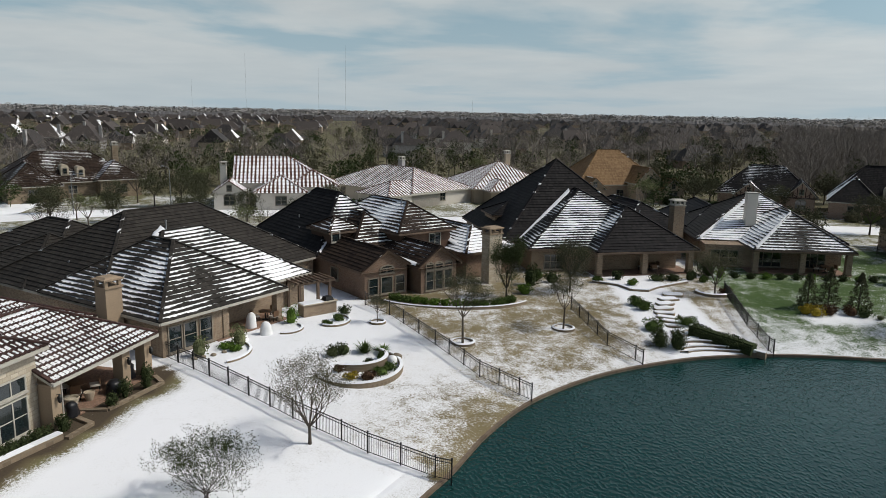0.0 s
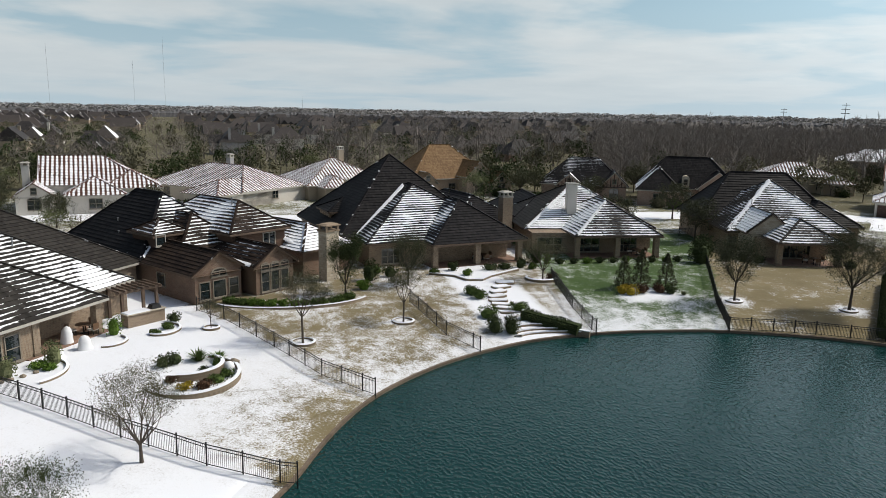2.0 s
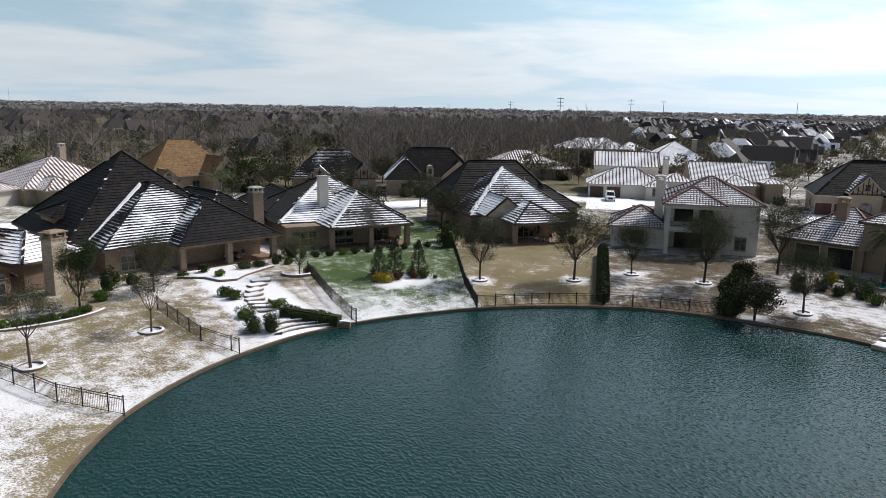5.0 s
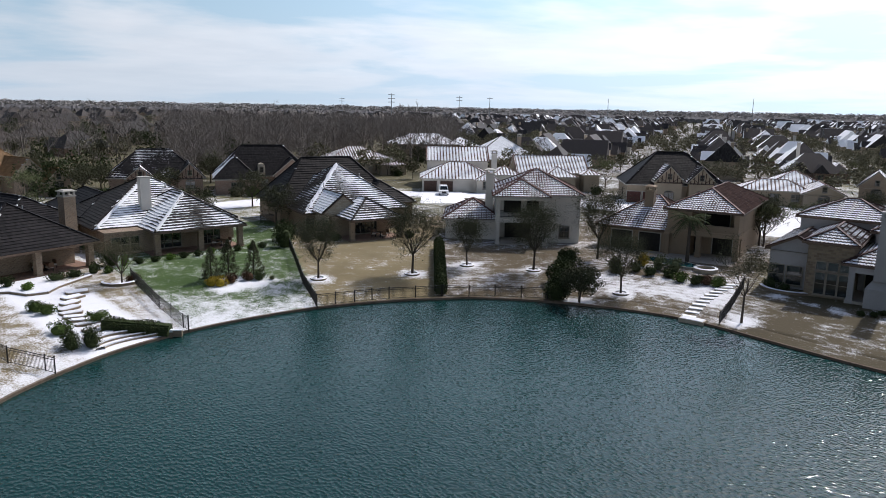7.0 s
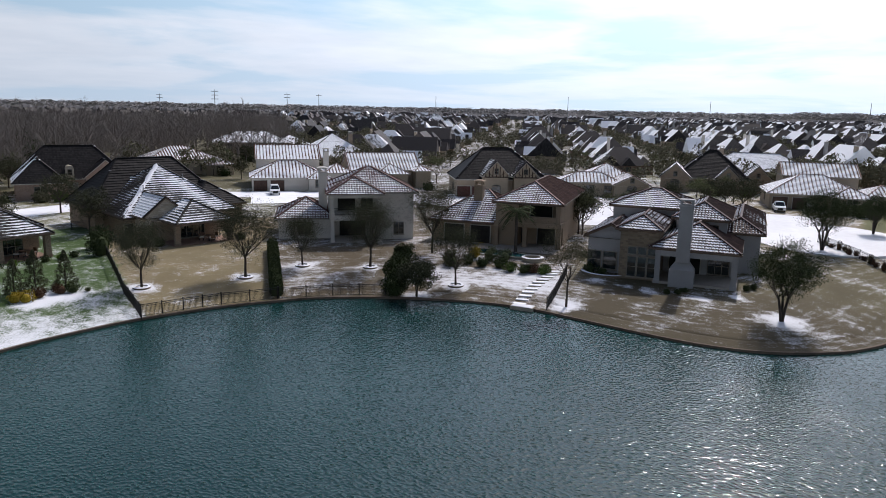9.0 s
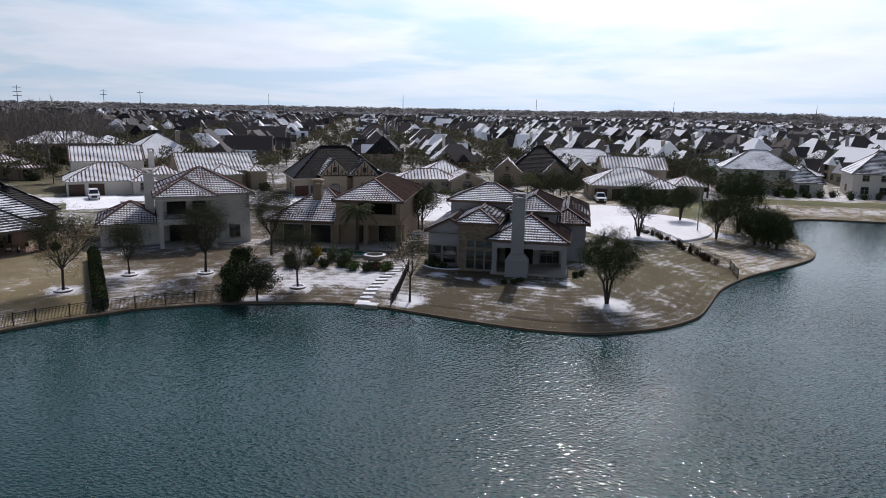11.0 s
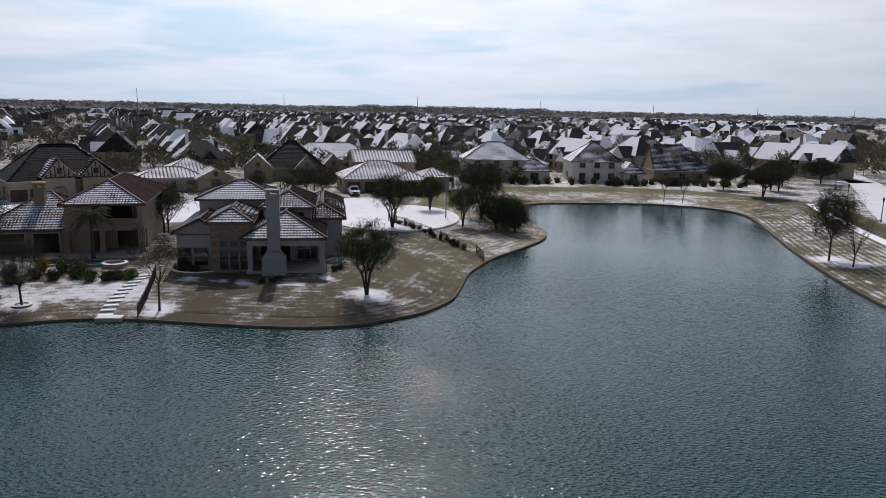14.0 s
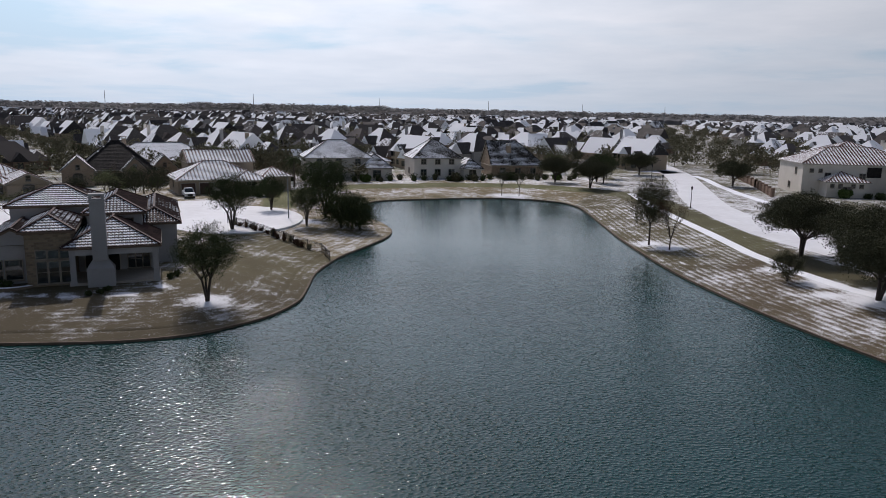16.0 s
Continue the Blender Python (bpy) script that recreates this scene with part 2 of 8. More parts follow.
M = {
    "lawn": ground_mat(), "water": water_mat(),
    "roof_black": tiles("dark_roof_tile", (0.006, 0.0055, 0.006), (0.022, 0.020, 0.020)),
    "roof_grey": tiles("grey_roof_tile", (0.019, 0.017, 0.015), (0.046, 0.041, 0.036)),
    "roof_brown": tiles("brown_roof_tile", (0.015, 0.0105, 0.0085), (0.045, 0.031, 0.023)),
    "roof_tan": tiles("tan_roof_tile", (0.13, 0.075, 0.035), (0.24, 0.15, 0.075)),
    "roof_red": tiles("clay_barrel_tile", (0.058, 0.030, 0.025), (0.135, 0.072, 0.057), barrel=0.36),
    "roof_clay": tiles("dark_clay_barrel_tile", (0.028, 0.018, 0.017), (0.08, 0.046, 0.039), barrel=0.36),
    "roof_stripe": tiles("clay_pan_tile", (0.06, 0.028, 0.021), (0.14, 0.07, 0.05), barrel=0.75),
    "roof_far": tiles("asphalt_shingle", (0.011, 0.0112, 0.013), (0.045, 0.044, 0.046), melt=0.24, shingle=True),
    "roof_snowy": tiles("snowy_asphalt_shingle", (0.011, 0.0112, 0.013), (0.045, 0.044, 0.046), melt=0.48, shingle=True),
    "roof_bare": tiles("melted_asphalt_shingle", (0.012, 0.0118, 0.013), (0.05, 0.047, 0.046), melt=-0.62, shingle=True),
    "brick_brown": brick("brown_brick", (0.15, 0.10, 0.066), (0.29, 0.205, 0.135), (0.35, 0.295, 0.225)),
    "brick_red": brick("red_brown_brick", (0.088, 0.047, 0.032), (0.20, 0.115, 0.075), (0.27, 0.215, 0.165)),
    "brick_tan": brick("tan_brick", (0.28, 0.205, 0.145), (0.41, 0.31, 0.22), (0.36, 0.30, 0.24)),
    "brick_pink": brick("rose_brick", (0.25, 0.155, 0.115), (0.38, 0.255, 0.195), (0.36, 0.30, 0.25)),
    "stone": brick("limestone", (0.376, 0.320, 0.240), (0.496, 0.440, 0.352), (0.336, 0.288, 0.224), 0.55, 0.26, True),
    "stone_brown": brick("brown_stone", (0.150, 0.112, 0.075), (0.270, 0.210, 0.143), (0.210, 0.173, 0.128), 0.5, 0.24, True),
    "stucco": plain("cream_stucco", (0.54, 0.50, 0.44), (0.66, 0.62, 0.56), 12, 0.4, 0.9),
    "stucco_white": plain("white_stucco", (0.28, 0.272, 0.27), (0.38, 0.37, 0.365), 12, 0.4, 0.9),
    "stucco_tan": plain("tan_stucco", (0.25, 0.188, 0.128), (0.33, 0.25, 0.175), 12, 0.4, 0.9),
    "stucco_brown": plain("brown_siding", (0.085, 0.05, 0.034), (0.135, 0.085, 0.06), 8, 0.5, 0.85),
    "stucco_gold": plain("sand_stucco", (0.30, 0.245, 0.18), (0.39, 0.325, 0.245), 12, 0.4, 0.9),
    "trim": plain("cream_trim", (0.360, 0.338, 0.295), (0.432, 0.410, 0.360), 4, 0.5, 0.6, bumps=0),
    "trim_tan": plain("tan_trim", (0.19, 0.165, 0.13), (0.26, 0.225, 0.18), 4, 0.5, 0.6, bumps=0),
    "trim_brown": plain("brown_trim", (0.10, 0.07, 0.05), (0.16, 0.11, 0.08), 4, 0.5, 0.6, bumps=0),
    "iron": plain("black_iron", (0.008, 0.008, 0.008), (0.02, 0.02, 0.02), 20, 1, 0.45, bumps=0),
    "bark": plain("bark", (0.056, 0.044, 0.034), (0.128, 0.104, 0.084), 14, 1, 0.9),
    "bark_dark": plain("dark_bark", (0.03, 0.024, 0.02), (0.075, 0.06, 0.05), 14, 1, 0.9),
    # greyed and lightened to stand in for haze before the woods
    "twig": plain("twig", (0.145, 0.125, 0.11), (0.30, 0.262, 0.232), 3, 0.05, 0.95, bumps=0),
    # pale grey of these crowns carries the haze of distance in its colour
    "wood_line": leaf_mat("hazed_crowns", (0.22, 0.212, 0.207), (0.33, 0.315, 0.305)),
    "timber": plain("dark_timber", (0.028, 0.014, 0.011), (0.05, 0.026, 0.02), 8, 1, 0.7, bumps=0),
    "door_red": plain("red_brown_garage_door", (0.075, 0.026, 0.02), (0.11, 0.04, 0.03), 5, 1, 0.5, bumps=0),
    "leaf_oak": leaf_mat("oak_leaf", (0.029, 0.034, 0.019), (0.092, 0.092, 0.054)),
    "leaf_pale": leaf_mat("pale_leaf", (0.075, 0.088, 0.038), (0.19, 0.20, 0.105)),
    "leaf_olive": leaf_mat("olive_leaf", (0.05, 0.05, 0.03), (0.15, 0.14, 0.085)),
    "leaf_tan": leaf_mat("winter_olive_leaf", (0.075, 0.072, 0.045), (0.20, 0.185, 0.12)),
    "canopy": leaf_mat("distant_canopy", (0.085, 0.083, 0.084), (0.125, 0.12, 0.12)),
    "leaf_green": leaf_mat("shrub_leaf", (0.03, 0.055, 0.014), (0.10, 0.14, 0.04)),
    "leaf_dark": leaf_mat("dark_leaf", (0.020, 0.032, 0.013), (0.066, 0.08, 0.034)),
    "leaf_bright": leaf_mat("bright_leaf", (0.05, 0.10, 0.015), (0.13, 0.20, 0.04)),
    "leaf_rust": leaf_mat("rust_leaf", (0.035, 0.02, 0.015), (0.10, 0.06, 0.035)),
    "leaf_gold": leaf_mat("gold_leaf", (0.16, 0.12, 0.01), (0.38, 0.28, 0.04)),
    "concrete": plain("concrete", (0.28, 0.25, 0.21), (0.40, 0.36, 0.31), 5, 0.4, 0.9),
    "edge": plain("lake_edging", (0.09, 0.065, 0.045), (0.20, 0.15, 0.11), 3, 0.3, 0.9),
    "snow": plain("snow", (0.72, 0.735, 0.77), (0.82, 0.835, 0.865), 3, 0.3, 0.7, bumps=0.4),
    "snow_road": plain("trodden_snow", (0.70, 0.70, 0.71), (0.87, 0.88, 0.90), 0.9, 0.12, 0.75, bumps=0.3),
    "cloth": plain("white_cover", (0.70, 0.70, 0.70), (0.82, 0.82, 0.83), 3, 1, 0.8),
    "paver": brick("brick_paving", (0.17, 0.095, 0.065), (0.28, 0.17, 0.12), (0.16, 0.12, 0.09), 0.24, 0.12),
    "glass": start("window_glass", 0.04, 0.0, 0.8)[0],
    # near-black: the shade of doorways and recesses is put into this colour
    "dark": plain("opening_shade", (0.012, 0.011, 0.010), (0.03, 0.027, 0.024), 2, 1, 0.9, bumps=0),
    "wood": plain("wood", (0.10, 0.055, 0.03), (0.19, 0.11, 0.065), 9, 1, 0.6),
    "door_brown": plain("brown_garage_door", (0.055, 0.03, 0.022), (0.09, 0.05, 0.036), 5, 1, 0.5, bumps=0),
    "car_white": plain("white_car_paint", (0.75, 0.76, 0.78), (0.8, 0.81, 0.83), 1, 1, 0.25, bumps=0),
    "car_dark": plain("grey_car_paint", (0.03, 0.033, 0.04), (0.04, 0.043, 0.05), 1, 1, 0.25, bumps=0),
    "black_sheet": plain("black_sheeting", (0.008, 0.008, 0.01), (0.022, 0.022, 0.026), 6, 1, 0.4),
    "rubber": plain("rubber", (0.012, 0.012, 0.012), (0.02, 0.02, 0.02), 10, 1, 0.8, bumps=0),
    "steel": plain("grey_steel", (0.22, 0.23, 0.24), (0.32, 0.33, 0.34), 3, 1, 0.5, 0.4, bumps=0),
    "pool": start("pool_water", 0.05, 0.0, 0.5)[0],
}
M["glass"].node_tree.nodes["Principled BSDF"].inputs["Base Color"].default_value = (0.015, 0.022, 0.024, 1)
M["pool"].node_tree.nodes["Principled BSDF"].inputs["Base Color"].default_value = (0.02, 0.12, 0.13, 1)


# ---- building tools ----
class Mesh:
    """Collects vertices, faces and the metres along and up each face."""

    def __init__(self):
        self.v, self.f, self.uv, self.snow = [], [], [], []

    def face(self, pts, uv=None, snow=0.0):
        n = len(self.v)
        self.v.extend(tuple(p) for p in pts)
        self.f.append(tuple(range(n, n + len(pts))))
        if uv is None:
            a = Vector(pts[1]) - Vector(pts[0])
            nrm = (Vector(pts[1]) - Vector(pts[0])).cross(Vector(pts[-1]) - Vector(pts[0]))
            if abs(nrm.z) > 0.9 * nrm.length:
                uv = [(p[0], p[1]) for p in pts]
            else:
                d = Vector((-nrm.y, nrm.x, 0)).normalized() if nrm.length else Vector((1, 0, 0))
                uv = [(p[0] * d.x + p[1] * d.y, p[2]) for p in pts]
        self.uv.extend(uv)
        self.snow.append(snow)

    def box(self, x0, x1, y0, y1, z0, z1, top=0.0):
        """A box; top: how much narrower it is above."""
        b = [(x0, y0, z0), (x1, y0, z0), (x1, y1, z0), (x0, y1, z0)]
        t = [(x0 + top, y0 + top, z1), (x1 - top, y0 + top, z1), (x1 - top, y1 - top, z1), (x0 + top, y1 - top, z1)]
        for i in range(4):
            j = (i + 1) % 4
            self.face([b[i], b[j], t[j], t[i]])
        self.face(t)
        self.face(b[::-1])

    def beam(self, a, b, w, h=None):
        """A straight bar between two points."""
        a, b = Vector(a), Vector(b)
        d = (b - a).normalized()
        s = d.cross(Vector((0, 0, 1)))
        s = s.normalized() if s.length > 1e-4 else Vector((1, 0, 0))
        u = s.cross(d)
        h = h or w
        q = [(-w / 2, -h / 2), (w / 2, -h / 2), (w / 2, h / 2), (-w / 2, h / 2)]
        A, B = [a + s * i + u * j for i, j in q], [b + s * i + u * j for i, j in q]
        for i in range(4):
            j = (i + 1) % 4
            self.face([A[i], B[i], B[j], A[j]])
        self.face(A), self.face(B[::-1])

    def tube(self, pts, rads, n=5):
        rings = []
        for i, p in enumerate(pts):
            d = (Vector(pts[min(i + 1, len(pts) - 1)]) - Vector(pts[max(i - 1, 0)])).normalized()
            s = d.cross(Vector((0.3, 0.2, 1))).normalized()
            u = s.cross(d)
            rings.append(len(self.v))
            for k in range(n):
                a = 2 * math.pi * k / n
                self.v.append(tuple(Vector(p) + (s * math.cos(a) + u * math.sin(a)) * rads[i]))
        for r0, r1 in zip(rings, rings[1:]):
            for k in range(n):
                j = (k + 1) % n
                self.f.append((r0 + k, r0 + j, r1 + j, r1 + k))
                self.uv.extend([(0, 0)] * 4)
                self.snow.append(0.0)

    def lathe(self, prof, n=14, at=(0, 0)):
        """A turned shape: (radius, z) from bottom to top."""
        for (r0, z0), (r1, z1) in zip(prof, prof[1:]):
            for k in range(n):
                a, b = 2 * math.pi * k / n, 2 * math.pi * (k + 1) / n
                self.face([(at[0] + r0 * math.cos(a), at[1] + r0 * math.sin(a), z0), (at[0] + r0 * math.cos(b), at[1] + r0 * math.sin(b), z0),
                           (at[0] + r1 * math.cos(b), at[1] + r1 * math.sin(b), z1), (at[0] + r1 * math.cos(a), at[1] + r1 * math.sin(a), z1)],
                          [(a, z0), (b, z0), (b, z1), (a, z1)])

    def make(self, name, smooth=False):
        me = bpy.data.meshes.new(name)
        me.from_pydata(self.v, [], self.f)
        lay = me.uv_layers.new(name="UVMap")
        lay.data.foreach_set("uv", [c for p in self.uv for c in p])
        if any(self.snow):
            at = me.attributes.new("snow", "FLOAT", "FACE")
            at.data.foreach_set("value", self.snow)
        if smooth:
            me.polygons.foreach_set("use_smooth", [True] * len(me.polygons))
        me.update()
        return me


def part(name, mesh, material, parent=None, label="", smooth=False):
    me = mesh.make(name, smooth) if isinstance(mesh, Mesh) else mesh
    if not me.materials:
        me.materials.append(material)
    ob = new(name, me)
    ob.parent = parent
    if label:
        ob["label"] = label
    return ob


def root(name, m, label, category, group="", kind=""):
    ob = new(name)
    ob.empty_display_size = 0.5
    ob.matrix_world = m
    return tagged(ob, label, category, group, kind)

# ---- lake, shore and ground ----
SHORE = [(-0.7, 34.3), (0.8, 37), (3.2, 42.2), (6.6, 47.4), (11.8, 52.2), (16.9, 55.2), (22.3, 57.3), (28.8, 58.2), (34.6, 57.9),
         (41, 56.7), (48.2, 53.7), (53, 50.6), (56.1, 48.1), (60.9, 41.3), (64.2, 33.3), (64.9, 27.8), (64, 20.9), (63.1, 14.4),
         (63, 10), (64, 5.5), (66.9, 0.9), (69.5, -1.5), (73.4, -3.7), (78.4, -4.9), (85, -6.2), (90, -8), (95.6, -10.7), (102.8, -15.5),
         (109, -19.2), (114.5, -21), (119, -21.1), (123.4, -20.7), (130, -19.5), (139, -19.5), (149, -21.7), (154, -26.7), (155.7, -37.8),
         (156.2, -46.7), (154.5, -55.6), (148.4, -63.9), (140, -65.6), (129.5, -63.4), (103.4, -56.2), (81.2, -51.4), (66.7, -49.8),
         (54.5, -49.5), (45.6, -50), (22, -52), (0, -47), (-13, -28), (-14, 0), (-8, 20), (-3.5, 29)]


def smooth_loop(pts, step):
    out, n = [], len(pts)
    for i in range(n):
        p0, p1, p2, p3 = (Vector((*pts[(i + k - 1) % n], 0)) for k in range(4))
        m = max(2, int((p2 - p1).length / step))
        for j in range(m):
            t = j / m
            out.append(0.5 * ((2 * p1) + (p2 - p0) * t + (2 * p0 - 5 * p1 + 4 * p2 - p3) * t * t + (3 * p1 - p0 - 3 * p2 + p3) * t ** 3))
    return [(p.x, p.y) for p in out]


shore = smooth_loop(SHORE, 1.0)
_A = np.array(shore)
_B = np.roll(_A, -1, axis=0)


def shore_distance(P):
    """Metres from the shore, positive on land."""
    P = np.asarray(P, float).reshape(-1, 2)
    out = np.empty(len(P))
    for s in range(0, len(P), 4000):
        q = P[s:s + 4000, None, :]
        ab = _B - _A
        t = np.clip(((q - _A) * ab).sum(2) / (ab * ab).sum(1), 0, 1)
        d = np.sqrt((((_A + t[..., None] * ab) - q) ** 2).sum(2)).min(1)
        y = q[..., 1]
        cross = ((_A[:, 1] > y) != (_B[:, 1] > y)) & (q[..., 0] < (_B[:, 0] - _A[:, 0]) * (y - _A[:, 1]) / (_B[:, 1] - _A[:, 1] + 1e-12) + _A[:, 0])
        out[s:s + 4000] = np.where(cross.sum(1) % 2 == 1, -d, d)
    return out


def rise(d):
    t = np.clip((np.asarray(d, float) - 0.3) / 20.0, 0, 1)
    return 0.22 + 1.38 * (t * (1.6 - 0.6 * t))


def gz(x, y):
    """Height of the ground."""
    return float(rise(shore_distance([(x, y)]))[0])


# lines between the plots: from the shore to between the houses
PLOTS = [((-0.2, 36.2), (-20.8, 51.1)), ((6.7, 46.5), (-4.6, 63.2)), ((16.3, 54), (12.8, 67)), ((28.3, 57.1), (30.2, 74)),
         ((41, 56.4), (59.8, 91)), ((53, 50.8), (67, 64.5)), ((60, 40.6), (80, 52.5)), ((64, 26), (77.3, 28.7)), ((92.8, -9.7), (117, 4.8))]
#        plot:   H0    H1    H2    H3    H4    H5    H6    H7    H8    point
PLOT_SNOW = [0.93, 0.92, 0.40, 0.46, 0.33, 0.27, 0.37, 0.37, 0.30, 0.40]
RINGS = [(-7.5, 38.6, 0.9), (1.8, 57.2, 1.1), (11, 62.1, 1.2), (29.1, 74.2, 1.2), (46.5, 63.8, 1.7), (56, 58.6, 1.7), (63.5, 56.8, 1.7), (67.7, 49.9, 1.5),
         (62.1, 39.7, 1.6), (67.4, 37.9, 1.6), (66.9, 24.7, 1.7), (72.3, 5.3, 2.1), (96.1, -57.4, 2.4), (91.8, -58.2, 2.4), (158, -55, 3), (156, -58, 3), (60, -63.4, 3), (119.3, -7.5, 3), (38.6, 67.4, 2.2), (40.4, 66.6, 1.8), (36.8, 66.8, 1.8), (58.4, -61.7, 3), (76.6, 24.6, 0.8), (76.0, 21.4, 0.8), (75.2, 18.6, 0.9), (75.0, 13.4, 0.8), (77.2, 9.8, 0.8), (66.5, -62.0, 2.2), (74, -61.5, 1.6), (62, -59.5, 1.6)]


def cover_of(P, d):
    """Snow, green and bare earth for each place."""
    P = np.asarray(P, float)
    x, y = P[:, 0], P[:, 1]
    plot = np.zeros(len(P), int)
    for (ax, ay), (bx, by) in PLOTS:
        right = (bx - ax) * (y - ay) - (by - ay) * (x - ax) < 0
        plot += right
    snow = np.array(PLOT_SNOW)[plot]
    green = np.zeros(len(P))
    bare = np.zeros(len(P))
    near = np.exp(-np.clip(d, 0, 99) / 3.0)
    # drifts thin out towards the shore in the first plots, gather along it in the others
    snow = np.where(plot == 1, snow - 0.62 * np.exp(-np.clip(d, 0, 99) / 8.0), snow)
    snow = np.where((plot == 0) & (d < 1.2), 0.75, snow)
    snow = np.where((plot == 2) | (plot == 3), snow + 0.22 * np.exp(-np.clip(d, 0, 99) / 4.5), snow)
    snow = np.where(plot == 4, snow + 0.36 * np.exp(-np.clip(d, 0, 99) / 5.0), snow)
    green = np.where(plot == 4, 0.95, green)
    green = np.where((plot == 8), 0.24, green)
    walk3 = np.abs((x - 22.3) + 0.05 * (y - 60)) < 3.3
    snow = np.where((plot == 3) & walk3, snow + 0.4, snow)
    snow = np.where((plot == 7) & (d > 5) & (d < 12), snow + 0.2, snow)
    # bank on the far side: mown in stripes
    bank = (y < -40) | ((x > 135) & (y < 0))
    snow = np.where(bank, np.where(d < 14, 0.38, 0.5), snow)
    green = np.where(bank & (d > 13) & (d < 20), 0.45, green)
    snow = np.where(bank & (d > 13) & (d < 20), 0.2, snow)
    # bare makes these lawns darker and browner, less so inland on plot 8
    bare = np.where((plot >= 6) & (plot <= 7), 0.62, bare)
    bare = np.where(plot == 8, 0.70 - 0.3 * np.clip((x - 74) / 12, 0, 1), bare)
    # beds and bare grass along the first porch
    q = np.full(len(P), 99.0)
    side = np.zeros(len(P))
    line = [(-22.2, 31.0), (-20.9, 36.0), (-19.9, 38.6), (-19.9, 41.2), (-18.2, 45.5), (-18.6, 47.0)]
    for (ax, ay), (bx, by) in zip(line, line[1:]):
        t = np.clip(((x - ax) * (bx - ax) + (y - ay) * (by - ay)) / ((bx - ax) ** 2 + (by - ay) ** 2), 0, 1)
        e = np.hypot(ax + t * (bx - ax) - x, ay + t * (by - ay) - y)
        side = np.where(e < q, (bx - ax) * (y - ay) - (by - ay) * (x - ax), side)
        q = np.minimum(q, e)
    snow = np.where((q < 1.3) & (side < 0), np.minimum(snow, 0.2 + 0.5 * q), snow)
    green = np.where((q < 1.3) & (side < 0), 0.3, green)
    snow = np.where((q < 3.0) & (side > 0), 0.12, snow)
    bare = np.where((q < 3.0) & (side > 0), 0.9, bare)
    back = (d > 48)
    snow = np.where(back, 0.42, snow)
    green = np.where(back, 0.35, green)
    rr, az = np.hypot(x, y), np.degrees(np.arctan2(x, y))
    wood = (rr > 165) & (az < 48) & (az > -60)
    snow = np.where(wood, 0.22, snow)
    bare = np.where(wood, 0.45, bare)
    for cx, cy, r in RINGS:
        q = np.hypot(x - cx, y - cy)
        snow = np.maximum(snow, 0.92 - 0.8 * np.clip((q - 0.35 * r) / (r * 1.3), 0, 1))
    lines = np.where(bank & (d < 15), 0.75, np.where((plot >= 7) & (d < 22), 0.35, np.where(plot >= 5, 0.25, 0.0)))
    return np.stack([np.clip(snow, 0, 1), green, bare, lines], 1)


def put_cover(me, cov, d):
    at = me.attributes.new("shore", "FLOAT", "POINT")
    at.data.foreach_set("value", np.clip(d, -5, 400).astype(np.float32))
    at = me.attributes.new("cover", "FLOAT_COLOR", "POINT")
    at.data.foreach_set("color", cov.astype(np.float32).ravel())


def axis(a, b, step, far):
    mid = list(np.arange(a, b, step))
    lo, hi, s = [a], [mid[-1]], step
    while hi[-1] < far:
        s *= 1.35
        hi.append(hi[-1] + s)
        lo.append(lo[-1] - s)
    return np.array(lo[:0:-1] + mid + hi[1:])


